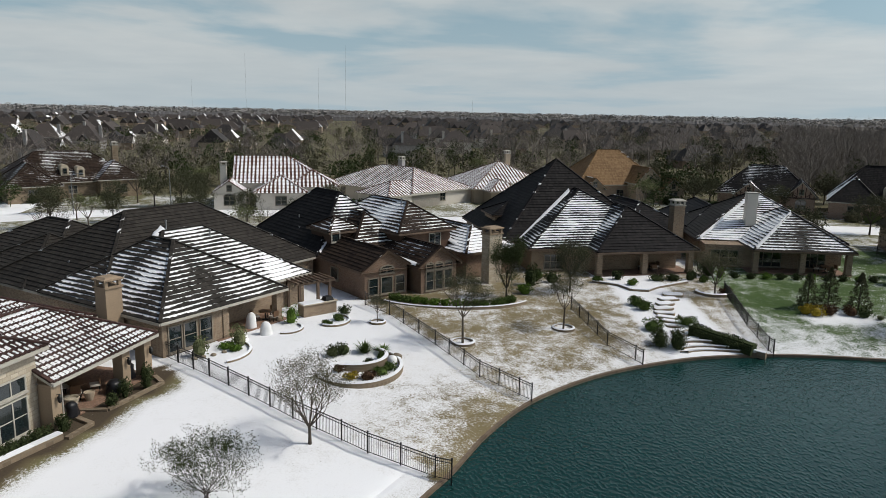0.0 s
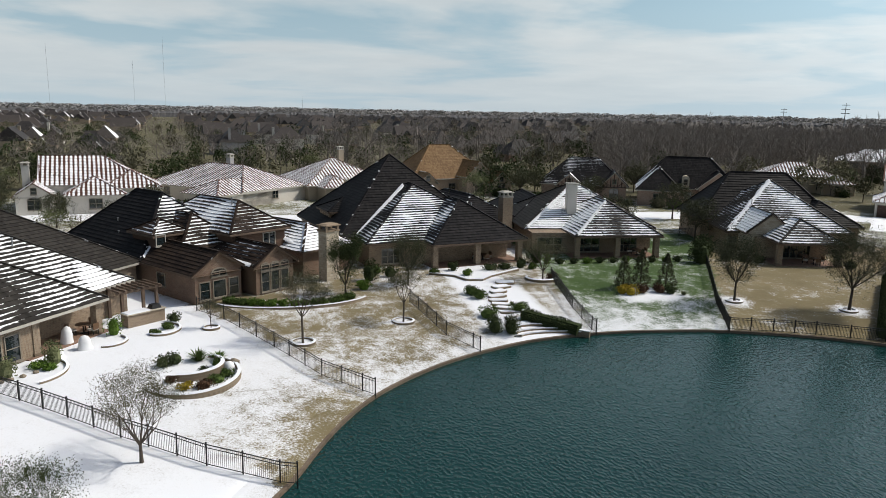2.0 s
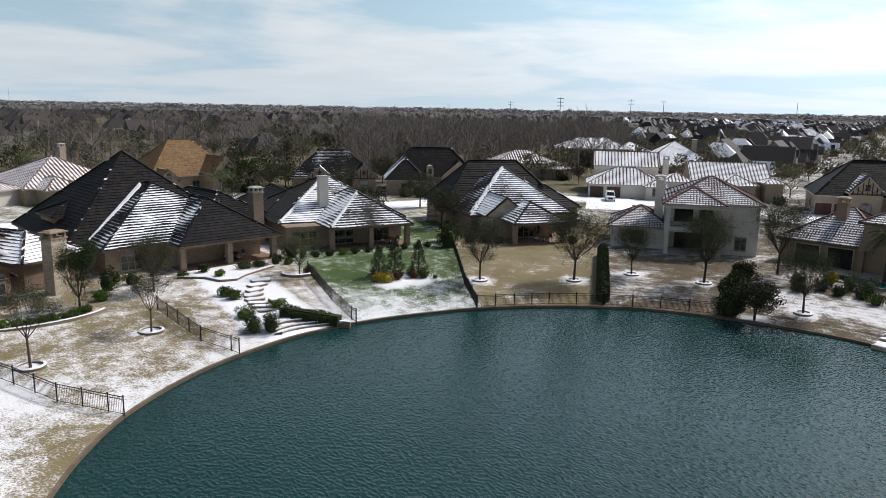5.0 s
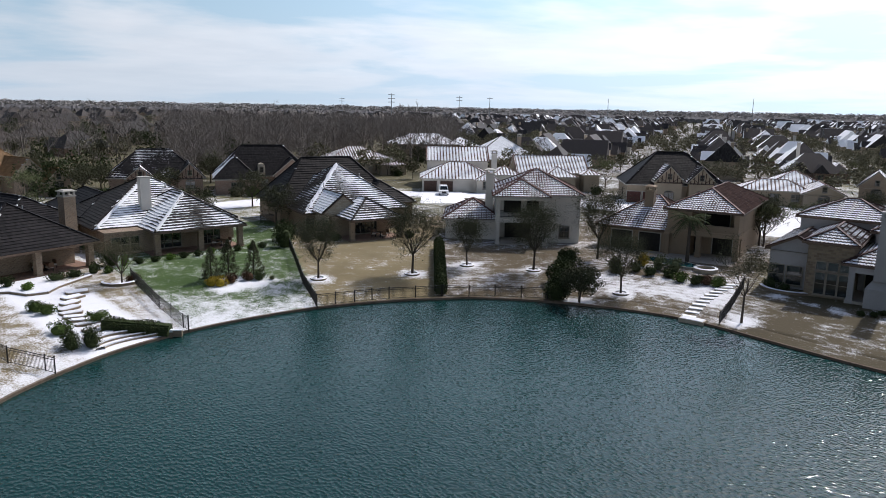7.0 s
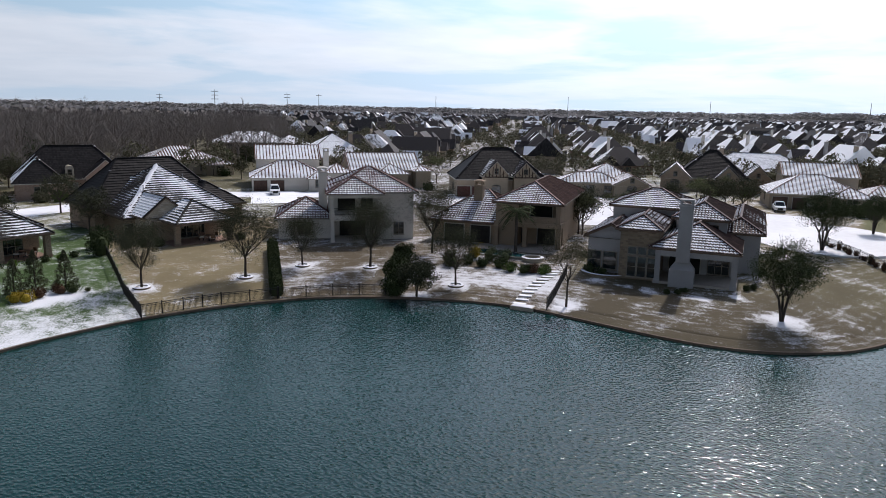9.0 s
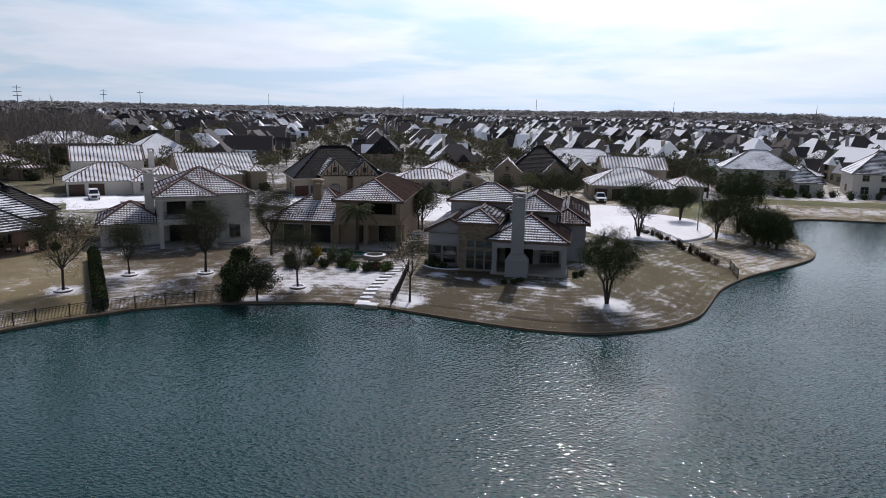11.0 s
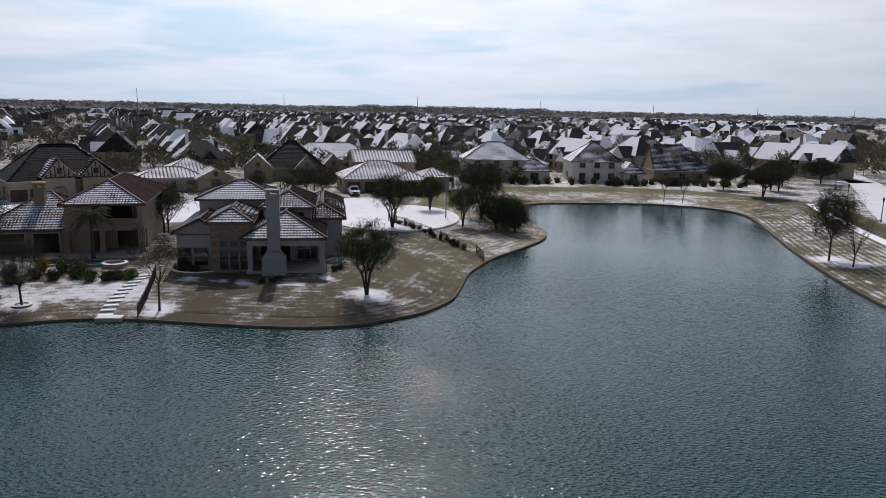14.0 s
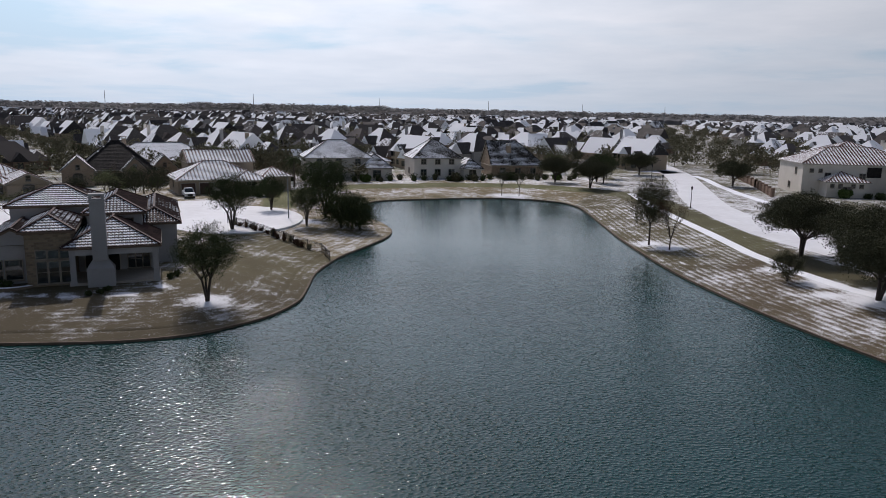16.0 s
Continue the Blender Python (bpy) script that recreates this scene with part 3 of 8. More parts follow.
def ground():
    xs, ys = axis(-60, 190, 1.0, 4200), axis(-100, 130, 1.0, 4200)
    X, Y = np.meshgrid(xs, ys)
    P = np.stack([X.ravel(), Y.ravel()], 1)
    d = shore_distance(P)
    z = np.where(d > 1.3, rise(d), -1.2)
    nx, ny = len(xs), len(ys)
    idx = np.arange(nx * ny).reshape(ny, nx)
    F = np.stack([idx[:-1, :-1], idx[:-1, 1:], idx[1:, 1:], idx[1:, :-1]], 2).reshape(-1, 4)
    me = bpy.data.meshes.new("ground")
    me.from_pydata(np.column_stack([P, z]).tolist(), [], F.tolist())
    put_cover(me, cover_of(P, d), d)
    me.polygons.foreach_set("use_smooth", [True] * len(me.polygons))
    me.materials.append(M["lawn"])
    tagged(new("ground", me), "snow-dusted winter lawns sloping to the lake", "ground", kind="structure")
    # the strip of bank along the water
    n = len(shore)
    rows = [0.18, 0.6, 1.1, 1.7, 2.4]
    V = []
    for i in range(n):
        a, b = Vector(shore[i - 1]), Vector(shore[(i + 1) % n])
        t = (b - a).normalized()
        nrm = Vector((-t.y, t.x))
        V.append([Vector(shore[i]) + nrm * r for r in rows])
    sign = 1 if shore_distance([V[5][2]])[0] > 0 else -1
    if sign < 0:
        V = [[Vector(shore[i]) * 2 - p for p in V[i]] for i in range(n)]
    P = np.array([tuple(p) for r in V for p in r])
    d = shore_distance(P)
    z = rise(d) + np.tile([0.03, 0.03, 0.03, 0.03, -0.03], n)
    m, F = len(rows), []
    for i in range(n):
        for k in range(m - 1):
            j = (i + 1) % n
            F.append((i * m + k, i * m + k + 1, j * m + k + 1, j * m + k))
    me = bpy.data.meshes.new("bank")
    me.from_pydata(np.column_stack([P, z]).tolist(), [], F)
    put_cover(me, cover_of(P, d), d)
    me.materials.append(M["lawn"])
    tagged(new("bank", me), "grassy bank along the water's edge", "bank", kind="structure")
    # edging
    e = Mesh()
    off = [sign * v for v in (0.0, 0.26)]
    L = []
    for i in range(n):
        a, b = Vector(shore[i - 1]), Vector(shore[(i + 1) % n])
        t = (b - a).normalized()
        nrm = Vector((-t.y, t.x))
        L.append((Vector(shore[i]) + nrm * off[0], Vector(shore[i]) + nrm * off[1]))
    for i in range(n):
        (a, b), (c, f) = L[i], L[(i + 1) % n]
        top = 0.22
        e.face([(*a, -0.5), (*c, -0.5), (*c, top), (*a, top)])
        e.face([(*a, top), (*c, top), (*f, top + 0.02), (*b, top + 0.02)])
        e.face([(*b, top + 0.02), (*f, top + 0.02), (*f, 0.0), (*b, 0.0)])
    tagged(part("lake_edging", e, M["edge"]), "weathered brown edging round the lake", "edging", kind="structure")
    bm = bmesh.new()
    vs = [bm.verts.new((x, y, 0.0)) for x, y in shore]
    bm.faces.new(vs)
    bmesh.ops.triangulate(bm, faces=bm.faces[:])
    me = bpy.data.meshes.new("water")
    bm.to_mesh(me)
    for p in me.polygons:
        if p.normal.z < 0:
            p.flip()
    me.materials.append(M["water"])
    tagged(new("water", me), "rippled green-blue lake water", "water", kind="structure")


ground()


def strip(name, pts, width, material, label, category="road", lift=0.03, kind="structure"):
    """A paved strip that follows the ground."""
    m = Mesh()
    dense = []
    for a, b in zip(pts, pts[1:]):
        k = max(1, int(math.dist(a, b) / 2))
        dense += [(a[0] + (b[0] - a[0]) * i / k, a[1] + (b[1] - a[1]) * i / k) for i in range(k)]
    dense.append(pts[-1])
    rows = []
    for i, p in enumerate(dense):
        t = (Vector(dense[min(i + 1, len(dense) - 1)]) - Vector(dense[max(i - 1, 0)])).normalized()
        nrm = Vector((-t.y, t.x))
        a, b = Vector(p) + nrm * width / 2, Vector(p) - nrm * width / 2
        rows.append(((*a, gz(*a) + lift), (*b, gz(*b) + lift)))
    for (a, b), (c, d) in zip(rows, rows[1:]):
        m.face([b, d, c, a])
        for p, q in ((a, c), (d, b)):
            m.face([p, q, (q[0], q[1], q[2] - 0.2), (p[0], p[1], p[2] - 0.2)])
    return tagged(part(name, m, material), label, category, kind=kind)


def slab(name, pts, material, label, category, h=0.1, z=None, kind="structure"):
    """A flat paved area with an edge."""
    m = Mesh()
    z = z if z is not None else max(gz(*p) for p in pts)
    m.face([(*p, z + h) for p in pts])
    for a, b in zip(pts, pts[1:] + pts[:1]):
        m.face([(*a, z - 0.5), (*b, z - 0.5), (*b, z + h), (*a, z + h)])
    return tagged(part(name, m, material), label, category, kind=kind)

# ---- houses ----
def slope(m, poly, snow, course=0.45, barrel=0.0, seed=1, lip=0.055):
    """Lays courses of tile over one plane of a roof. The first edge of poly is its eave."""
    rnd = random.Random(seed)
    p0, p1 = Vector(poly[0]), Vector(poly[1])
    U = (p1 - p0).normalized()
    Nn = U.cross(Vector(poly[-1]) - p0).normalized()
    if Nn.z < 0:
        Nn = -Nn
    V = Nn.cross(U)
    if V.z < 0:
        V = -V
    q = [((Vector(p) - p0).dot(U), (Vector(p) - p0).dot(V)) for p in poly]
    vmax = max(v for _, v in q)

    def span(v):
        us = []
        for (a, b), (c, d) in zip(q, q[1:] + q[:1]):
            if abs(b - d) < 1e-6:
                if abs(b - v) < 1e-4:
                    us += [a, c]
            elif min(b, d) - 1e-6 <= v <= max(b, d) + 1e-6:
                us.append(a + (c - a) * (v - b) / (d - b))
        return (min(us), max(us)) if us else (0.0, 0.0)

    base, n = 0, max(1, int(vmax / course))
    du = barrel / 4 if barrel else 1.1
    for k in range(n):
        v0, v1 = vmax * k / n, vmax * (k + 1) / n
        b0, b1 = span(v0)
        t0, t1 = span(v1 - 1e-4)
        g0 = math.ceil(min(b0, t0) / du + 0.01)
        g1 = math.floor(max(b1, t1) / du - 0.01)
        us = [min(b0, t0)] + [g * du for g in range(g0, g1 + 1)] + [max(b1, t1)]
        lifts = []
        for i, u in enumerate(us):
            h = 0.075 * max(0.0, math.cos(2 * math.pi * u / barrel)) if barrel else 0.0
            lifts.append((h, lip + (rnd.random() - 0.5) * (0.012 if barrel else 0.022)))
        last = base if k else None
        base = len(m.v)
        for u, (h, l) in zip(us, lifts):
            ub, ut = min(max(u, b0), b1), min(max(u, t0), t1)
            B, T = p0 + U * ub + V * v0, p0 + U * ut + V * v1
            m.v.append(tuple(B + Nn * (h + l)))
            m.v.append(tuple(T + Nn * h))
            m.v.append(tuple(B + Nn * (h * 0.9 - 0.01)))
        if last is not None:
            m.f.append((last + 1, base, base + 2))
            m.uv.extend([(us[0], k + 0.001)] * 3)
            m.snow.append(0.0001)
        for i in range(len(us) - 1):
            a = base + 3 * i
            ua, ub_ = us[i], us[i + 1]
            m.f.append((a, a + 3, a + 4, a + 1))
            m.uv.extend([(ua, k + 0.001), (ub_, k + 0.001), (ub_, k + 0.999), (ua, k + 0.999)])
            m.snow.append(snow if snow > 0.06 else -2.0)
            m.f.append((a + 2, a + 5, a + 3, a))
            m.uv.extend([(ua, k + 0.001), (ub_, k + 0.001), (ub_, k + 0.002), (ua, k + 0.002)])
            m.snow.append(snow - 0.5 if snow > 0.5 else 0.0001)


class House:
    def __init__(self, name, x, y, th, label, z0=None, group="houses by the lake", category="house"):
        self.z0 = gz(x, y) if z0 is None else z0
        self.m = pose(x, y, 0, 0, 0, th)
        self.r = root(name, self.m, label, category, group)
        self.seed, self.lip, self.trim = 0, 0.055, "trim"

    def put(self, name, mesh, material, parent=None, label="", smooth=False):
        return part(name, mesh, M[material] if isinstance(material, str) else material, parent or self.r, label, smooth)

    def block(self, x0, x1, y0, y1, ze, p, roof, wall, ends="hh", ridge=None, snow=0.0, oh=0.5, barrel=0.0, trim=None, course=0.45, zb=None, caps=True):
        """A wing under a hipped (h) or gabled (g) roof. x0..y1 is the outline of the eaves, snow is given for the front,
        right, back and left slope."""
        s = snow if isinstance(snow, (tuple, list)) else (snow,) * 4
        along_y = ridge == "y" or (ridge is None and (y1 - y0) > (x1 - x0))
        T = (lambda a, b, z: (b, a, z)) if along_y else (lambda a, b, z: (a, b, z))
        a0, a1, b0, b1 = (y0, y1, x0, x1) if along_y else (x0, x1, y0, y1)
        half = (b1 - b0) / 2
        br, zr = (b0 + b1) / 2, ze + half * p
        i0 = min(half, (a1 - a0) / 2) if ends[0] == "h" else 0.0
        i1 = min(half, (a1 - a0) / 2) if ends[1] == "h" else 0.0
        if i0 and i1:
            zr = ze + min(half, (a1 - a0) / 2) * p
        r0, r1 = T(a0 + i0, br, zr), T(a1 - i1, br, zr)
        e00, e10, e11, e01 = T(a0, b0, ze), T(a1, b0, ze), T(a1, b1, ze), T(a0, b1, ze)
        # sides: low b, high a, high b, low a
        sb0, sa1, sb1, sa0 = (s[3], s[2], s[1], s[0]) if along_y else (s[0], s[1], s[2], s[3])
        self.seed += 7
        planes = [([e00, e10, r1, r0], sb0), ([e11, e01, r0, r1], sb1)]
        if ends[1] == "h":
            planes.append(([e10, e11, r1], sa1))
        if ends[0] == "h":
            planes.append(([e01, e00, r0], sa0))
        for k, (poly, sn) in enumerate(planes):
            m = Mesh()
            slope(m, poly, sn, course, barrel, self.seed + k, self.lip)
            self.put("roof_slope", m, roof)
        if caps:
            c = Mesh()
            lines = [(r0, r1)] if math.dist(r0, r1) > 0.1 else []
            for k, (corner, r) in enumerate(((e00, r0), (e01, r0), (e10, r1), (e11, r1))):
                lines.append((corner, r))
            for a, b in lines:
                up = Vector((0, 0, 0.06 + (0.05 if barrel else 0)))
                c.beam(Vector(a) + up, Vector(b) + up, 0.26, 0.12)
            self.put("ridge_cap", c, roof)
        f = Mesh()
        for a, b in ((e00, e10), (e11, e01), (e10, e11), (e01, e00)):
            if (ends[0] == "g" and {a, b} == {e01, e00}) or (ends[1] == "g" and {a, b} == {e10, e11}):
                continue
            f.beam(Vector(a) - Vector((0, 0, 0.11)), Vector(b) - Vector((0, 0, 0.11)), 0.14, 0.2)
        for end, corner, r in ((ends[0], (e00, e01), r0), (ends[1], (e10, e11), r1)):
            if end == "g":
                for q in corner:
                    f.beam(Vector(q) - Vector((0, 0, 0.08)), Vector(r) - Vector((0, 0, 0.08)), 0.12, 0.2)
        zs = ze - 0.17
        f.face([T(a0, b0, zs), T(a0, b1, zs), T(a1, b1, zs), T(a1, b0, zs)])
        self.put("fascia", f, trim or self.trim)
        if wall:
            w = Mesh()
            zb = self.z0 - 0.4 if zb is None else zb
            A0, A1, B0, B1 = a0 + (oh if ends[0] == "h" else 0.3), a1 - (oh if ends[1] == "h" else 0.3), b0 + oh, b1 - oh
            zt = ze - 0.1
            w.face([T(A0, B0, zb), T(A1, B0, zb), T(A1, B0, zt), T(A0, B0, zt)])
            w.face([T(A1, B1, zb), T(A0, B1, zb), T(A0, B1, zt), T(A1, B1, zt)])
            peak = zr - 0.15
            for A, end in ((A0, ends[0]), (A1, ends[1])):
                pts = [T(A, B0, zb), T(A, B1, zb), T(A, B1, zt + (oh * p if end == "g" else 0)), T(A, B0, zt + (oh * p if end == "g" else 0))]
                if end == "g":
                    pts.insert(3, T(A, br, peak))
                w.face(pts)
            self.put("wall", w, wall)
        return zr

    def frame_of(self, side, at, along, z):
        """The place on a wall: side f, r, b, l; at: the wall's plane; along: the middle."""
        ang = {"f": 0, "r": 90, "b": 180, "l": 270}[side]
        x, y = {"f": (along, at), "b": (along, at), "r": (at, along), "l": (at, along)}[side]
        return pose(x, y, z, 0, 0, ang)

    def window(self, side, at, along, z, w, h, nx=1, ny=2, arch=False, material="trim_tan", curtain=False):
        m = self.frame_of(side, at, along, z)
        f = Mesh()
        t, o = 0.09, -0.09
        f.box(-w / 2 - t, w / 2 + t, o, 0.02, -t, 0), f.box(-w / 2 - t, w / 2 + t, o, 0.02, h, h + t)
        f.box(-w / 2 - t, -w / 2, o, 0.02, 0, h), f.box(w / 2, w / 2 + t, o, 0.02, 0, h)
        for i in range(1, nx):
            x = -w / 2 + w * i / nx
            f.box(x - 0.04, x + 0.04, o + 0.02, 0.02, 0, h)
        for j in range(1, ny):
            f.box(-w / 2, w / 2, o + 0.03, 0.02, h * j / ny - 0.025, h * j / ny + 0.025)
        if arch:
            n, r = 10, w / 2
            for k in range(n):
                a, b = math.pi * k / n, math.pi * (k + 1) / n
                f.beam((r * math.cos(a), -0.05, h + 0.4 * r * math.sin(a) + t / 2), (r * math.cos(b), -0.05, h + 0.4 * r * math.sin(b) + t / 2), t, 0.12)
        ob = self.put("window", f, material)
        ob.matrix_basis = m
        g = Mesh()
        g.face([(-w / 2, -0.03, 0), (w / 2, -0.03, 0), (w / 2, -0.03, h), (-w / 2, -0.03, h)])
        if arch:
            r = w / 2
            g.face([(r, -0.03, h + t)] + [(r * math.cos(math.pi * k / 10), -0.03, h + t / 2 + 0.4 * r * math.sin(math.pi * k / 10)) for k in range(1, 10)] + [(-r, -0.03, h + t)])
        pane = self.put("pane", g, "glass", ob)
        s = Mesh()
        s.box(-w / 2 - 0.16, w / 2 + 0.16, -0.16, 0.02, -t - 0.09, -t)
        self.put("sill", s, material, ob)
        return ob

    def door(self, side, at, along, z, w, h, material="wood", rows=0):
        m = self.frame_of(side, at, along, z)
        f = Mesh()
        f.box(-w / 2 - 0.12, -w / 2, -0.1, 0.02, 0, h + 0.12), f.box(w / 2, w / 2 + 0.12, -0.1, 0.02, 0, h + 0.12), f.box(-w / 2, w / 2, -0.1, 0.02, h, h + 0.12)
        ob = self.put("door_frame" if not rows else "garage_door", f, "trim")
        ob.matrix_basis = m
        g = Mesh()
        if rows:
            for j in range(rows):
                for i in range(4):
                    x0, x1 = -w / 2 + w * i / 4 + 0.04, -w / 2 + w * (i + 1) / 4 - 0.04
                    p = Mesh()
                    p.box(x0, x1, -0.05, -0.012, h * j / rows + 0.04, h * (j + 1) / rows - 0.04)
                    self.put("panel", p, material, ob)
            g.face([(-w / 2, -0.01, 0), (w / 2, -0.01, 0), (w / 2, -0.01, h), (-w / 2, -0.01, h)])
        else:
            g.box(-w / 2, w / 2, -0.04, 0.0, 0, h)
            g.box(-w / 2 + 0.15, w / 2 - 0.15, -0.06, -0.04, h * 0.55, h - 0.2)
        self.put("door_leaf" if rows else "door", g, material, ob)
        return ob

    def post(self, x, y, z1, w=0.5, material="brick_brown", z0=None, cap="stone_brown"):
        z0 = self.z0 - 0.2 if z0 is None else z0
        m = Mesh()
        m.box(x - w / 2, x + w / 2, y - w / 2, y + w / 2, z0, z1)
        ob = self.put("post", m, material)
        for nm, za, zb in (("post_base", z0, z0 + 0.5), ("post_cap", z1 - 0.2, z1 - 0.01)):
            c = Mesh()
            c.box(x - w / 2 - 0.05, x + w / 2 + 0.05, y - w / 2 - 0.05, y + w / 2 + 0.05, za, zb)
            self.put(nm, c, cap, ob)

    def chimney(self, x, y, w, d, z0, z1, material, cap="trim", open_top=True):
        m = Mesh()
        m.box(x - w / 2, x + w / 2, y - d / 2, y + d / 2, z0, z1)
        ob = self.put("chimney", m, material)
        c = Mesh()
        c.box(x - w / 2 - 0.1, x + w / 2 + 0.1, y - d / 2 - 0.1, y + d / 2 + 0.1, z1, z1 + 0.14)
        if open_top:
            for sx in (-1, 1):
                for sy in (-1, 1):
                    cx, cy = x + sx * (w / 2 - 0.12), y + sy * (d / 2 - 0.12)
                    c.box(cx - 0.12, cx + 0.12, cy - 0.12, cy + 0.12, z1 + 0.14, z1 + 0.6)
            c.box(x - w / 2 - 0.14, x + w / 2 + 0.14, y - d / 2 - 0.14, y + d / 2 + 0.14, z1 + 0.6, z1 + 0.72)
            c.box(x - w / 2 - 0.02, x + w / 2 + 0.02, y - d / 2 - 0.02, y + d / 2 + 0.02, z1 + 0.72, z1 + 0.85, 0.2)
        self.put("chimney_cap", c, cap, ob)

    def wall(self, x0, x1, y0, y1, z0, z1, material):
        m = Mesh()
        m.box(x0, x1, y0, y1, z0, z1)
        return self.put("wall", m, material)

    def slab(self, x0, x1, y0, y1, z0, z1, material, name="patio"):
        m = Mesh()
        m.box(x0, x1, y0, y1, z0, z1)
        return self.put(name, m, material)

    def drift(self, pts, w):
        """A bank of snow left lying along a valley or hip."""
        m = Mesh()
        rnd = random.Random(len(pts) * 7 + int(w * 100))
        a, b = Vector(pts[0]), Vector(pts[-1])
        n = max(4, int((b - a).length / 0.45))
        side = (b - a).cross(Vector((0, 0, 1))).normalized()
        rows = []
        for i in range(n + 1):
            c = a + (b - a) * i / n
            l, r = w / 2 * rnd.uniform(0.6, 1.25), w / 2 * rnd.uniform(0.6, 1.25)
            rows.append([c + side * l + Vector((0, 0, -0.12)), c + Vector((0, 0, 0.22)), c - side * r + Vector((0, 0, -0.12))])
        base = len(m.v)
        for r in rows:
            m.v.extend(tuple(q) for q in r)
        for i in range(n):
            for k in range(2):
                q = base + 3 * i + k
                m.f.append((q, q + 1, q + 4, q + 3))
                m.uv.extend([(0, 0)] * 4)
                m.snow.append(0.0)
        return self.put("snow_bank", m, "snow", None, "snow lying along the roof valley", True)

    def vents(self, spots, material="steel"):
        """Vent pipes on the roof: x, y, z of the foot, height."""
        for x, y, z, h in spots:
            m = Mesh()
            m.lathe([(0.12, z - 0.2), (0.06, z + 0.12), (0.06, z + h), (0.1, z + h), (0.1, z + h + 0.08), (0.0, z + h + 0.1)], 8, (x, y))
            self.put("roof_vent", m, material)


# first house: clay tiles, cream stone, porch with square columns
h = House("house", -22.0, 38.0, 77.0, "single-storey cream stone house with clay barrel tile roof under snow", 1.4)
h.block(0.2, 10.0, 0, 11, 4.5, 0.5, "roof_clay", None, "gh", "x", (0.5, 0.4, 0.4, 0.4), barrel=0.36)
h.block(-14, 0.9, 0.7, 5.6, 6.5, 0.45, "roof_clay", "stone", "hh", "x", (0.5, 0.4, 0.4, 0.4), barrel=0.36)
h.block(-14, 0.5, 5, 16, 5.4, 0.4, "roof_clay", "stone", "hh", "x", (0.5, 0.4, 0.4, 0.4), barrel=0.36)
h.block(-3, 12, 6.5, 20, 4.6, 0.5, "roof_clay", "stone", "hh", "x", (0.5, 0.4, 0.4, 0.4), barrel=0.36)
h.wall(0.5, 9.4, 5.0, 5.3, 1.0, 4.5, "stone")
h.wall(0.35, 0.7, 1.0, 5.3, 1.0, 4.4, "stucco_tan")
g = Mesh()
g.face([(0.45, 0.2, 4.4), (0.45, 5.5, 7.1), (0.45, 5.5, 4.4)])
h.put("gable", g, "stucco_tan")
h.slab(-0.3, 9.8, 0.3, 5.1, 1.0, 1.68, "paver")
for x, y in ((0.55, 0.5), (7.0, 0.75), (9.3, 0.75)):
    h.post(x, y, 4.4, 0.75, "stucco_tan", cap="stucco_tan")
for wx in (-1.5, -3.9):
    h.window("f", 1.2, wx, 1.9, 1.9, 2.0, 2, 2, material="trim")
    h.window("f", 1.2, wx, 4.3, 1.9, 0.8, 2, 1, material="trim")
h.door("f", 5.0, 6.5, 1.52, 1.9, 2.2, "dark")
h.window("f", 5.0, 2.6, 1.9, 1.6, 1.9, 2, 1)

# second house: dark grey tile, brown brick
h = House("house", -20.5, 50.0, 58.6, "sprawling brown brick house with grey hip roofs striped by snow", 1.6)
h.block(0, 13.2, 0, 16, 4.5, 0.68, "roof_grey", None, "hh", "y", (0.34, 0.15, 0.0, 0.42))
h.block(1, 19.2, 2.7, 16.7, 4.5, 0.68, "roof_grey", "brick_brown", "hh", "x", (0.62, 0.2, 0.0, 0.0))
h.drift([(0.5, 7.0, 4.9), (8.2, 10.3, 9.5)], 0.75)
h.block(0, 25.7, 7.3, 24.7, 4.5, 0.68, "roof_grey", "brick_brown", "hh", "x", (0.0, 0.0, 0.0, 0.0))
h.block(3, 17, 20, 38, 4.5, 0.55, "roof_grey", "brick_brown", "hh", "y", 0.0)
h.block(0, 12, 18, 30, 4.5, 0.55, "roof_grey", "brick_brown", "hh", "y", 0.0)
h.wall(0.5, 6.2, 0.5, 8, 1.2, 4.4, "brick_brown")
h.wall(6.2, 12.7, 4.6, 8, 1.2, 4.4, "brick_brown")
h.slab(5.5, 13.5, 0.2, 4.8, 1.2, 1.68, "paver")
h.post(12.5, 0.7, 4.4, 0.6)
h.post(6.5, 0.7, 4.4, 0.6)
for x in (1.6, 3.0, 4.5):
    h.window("f", 0.5, x, 1.9, 1.1, 1.9, 1, 2)
h.window("f", 4.6, 8.0, 1.9, 1.4, 2.0, 2, 2)
h.door("f", 4.6, 10.2, 1.68, 1.8, 2.2, "dark")
h.chimney(-0.5, 5.2, 1.35, 1.35, 1.2, 6.6, "stucco_tan", "stucco_tan")
h.vents([(4, 12, 6.6, 0.7), (3, 16, 6.0, 0.6), (6, 20, 7.4, 0.6), (9, 10.6, 9.2, 0.8), (12, 8.4, 8.3, 0.7), (2.4, 9.5, 5.9, 0.6)])

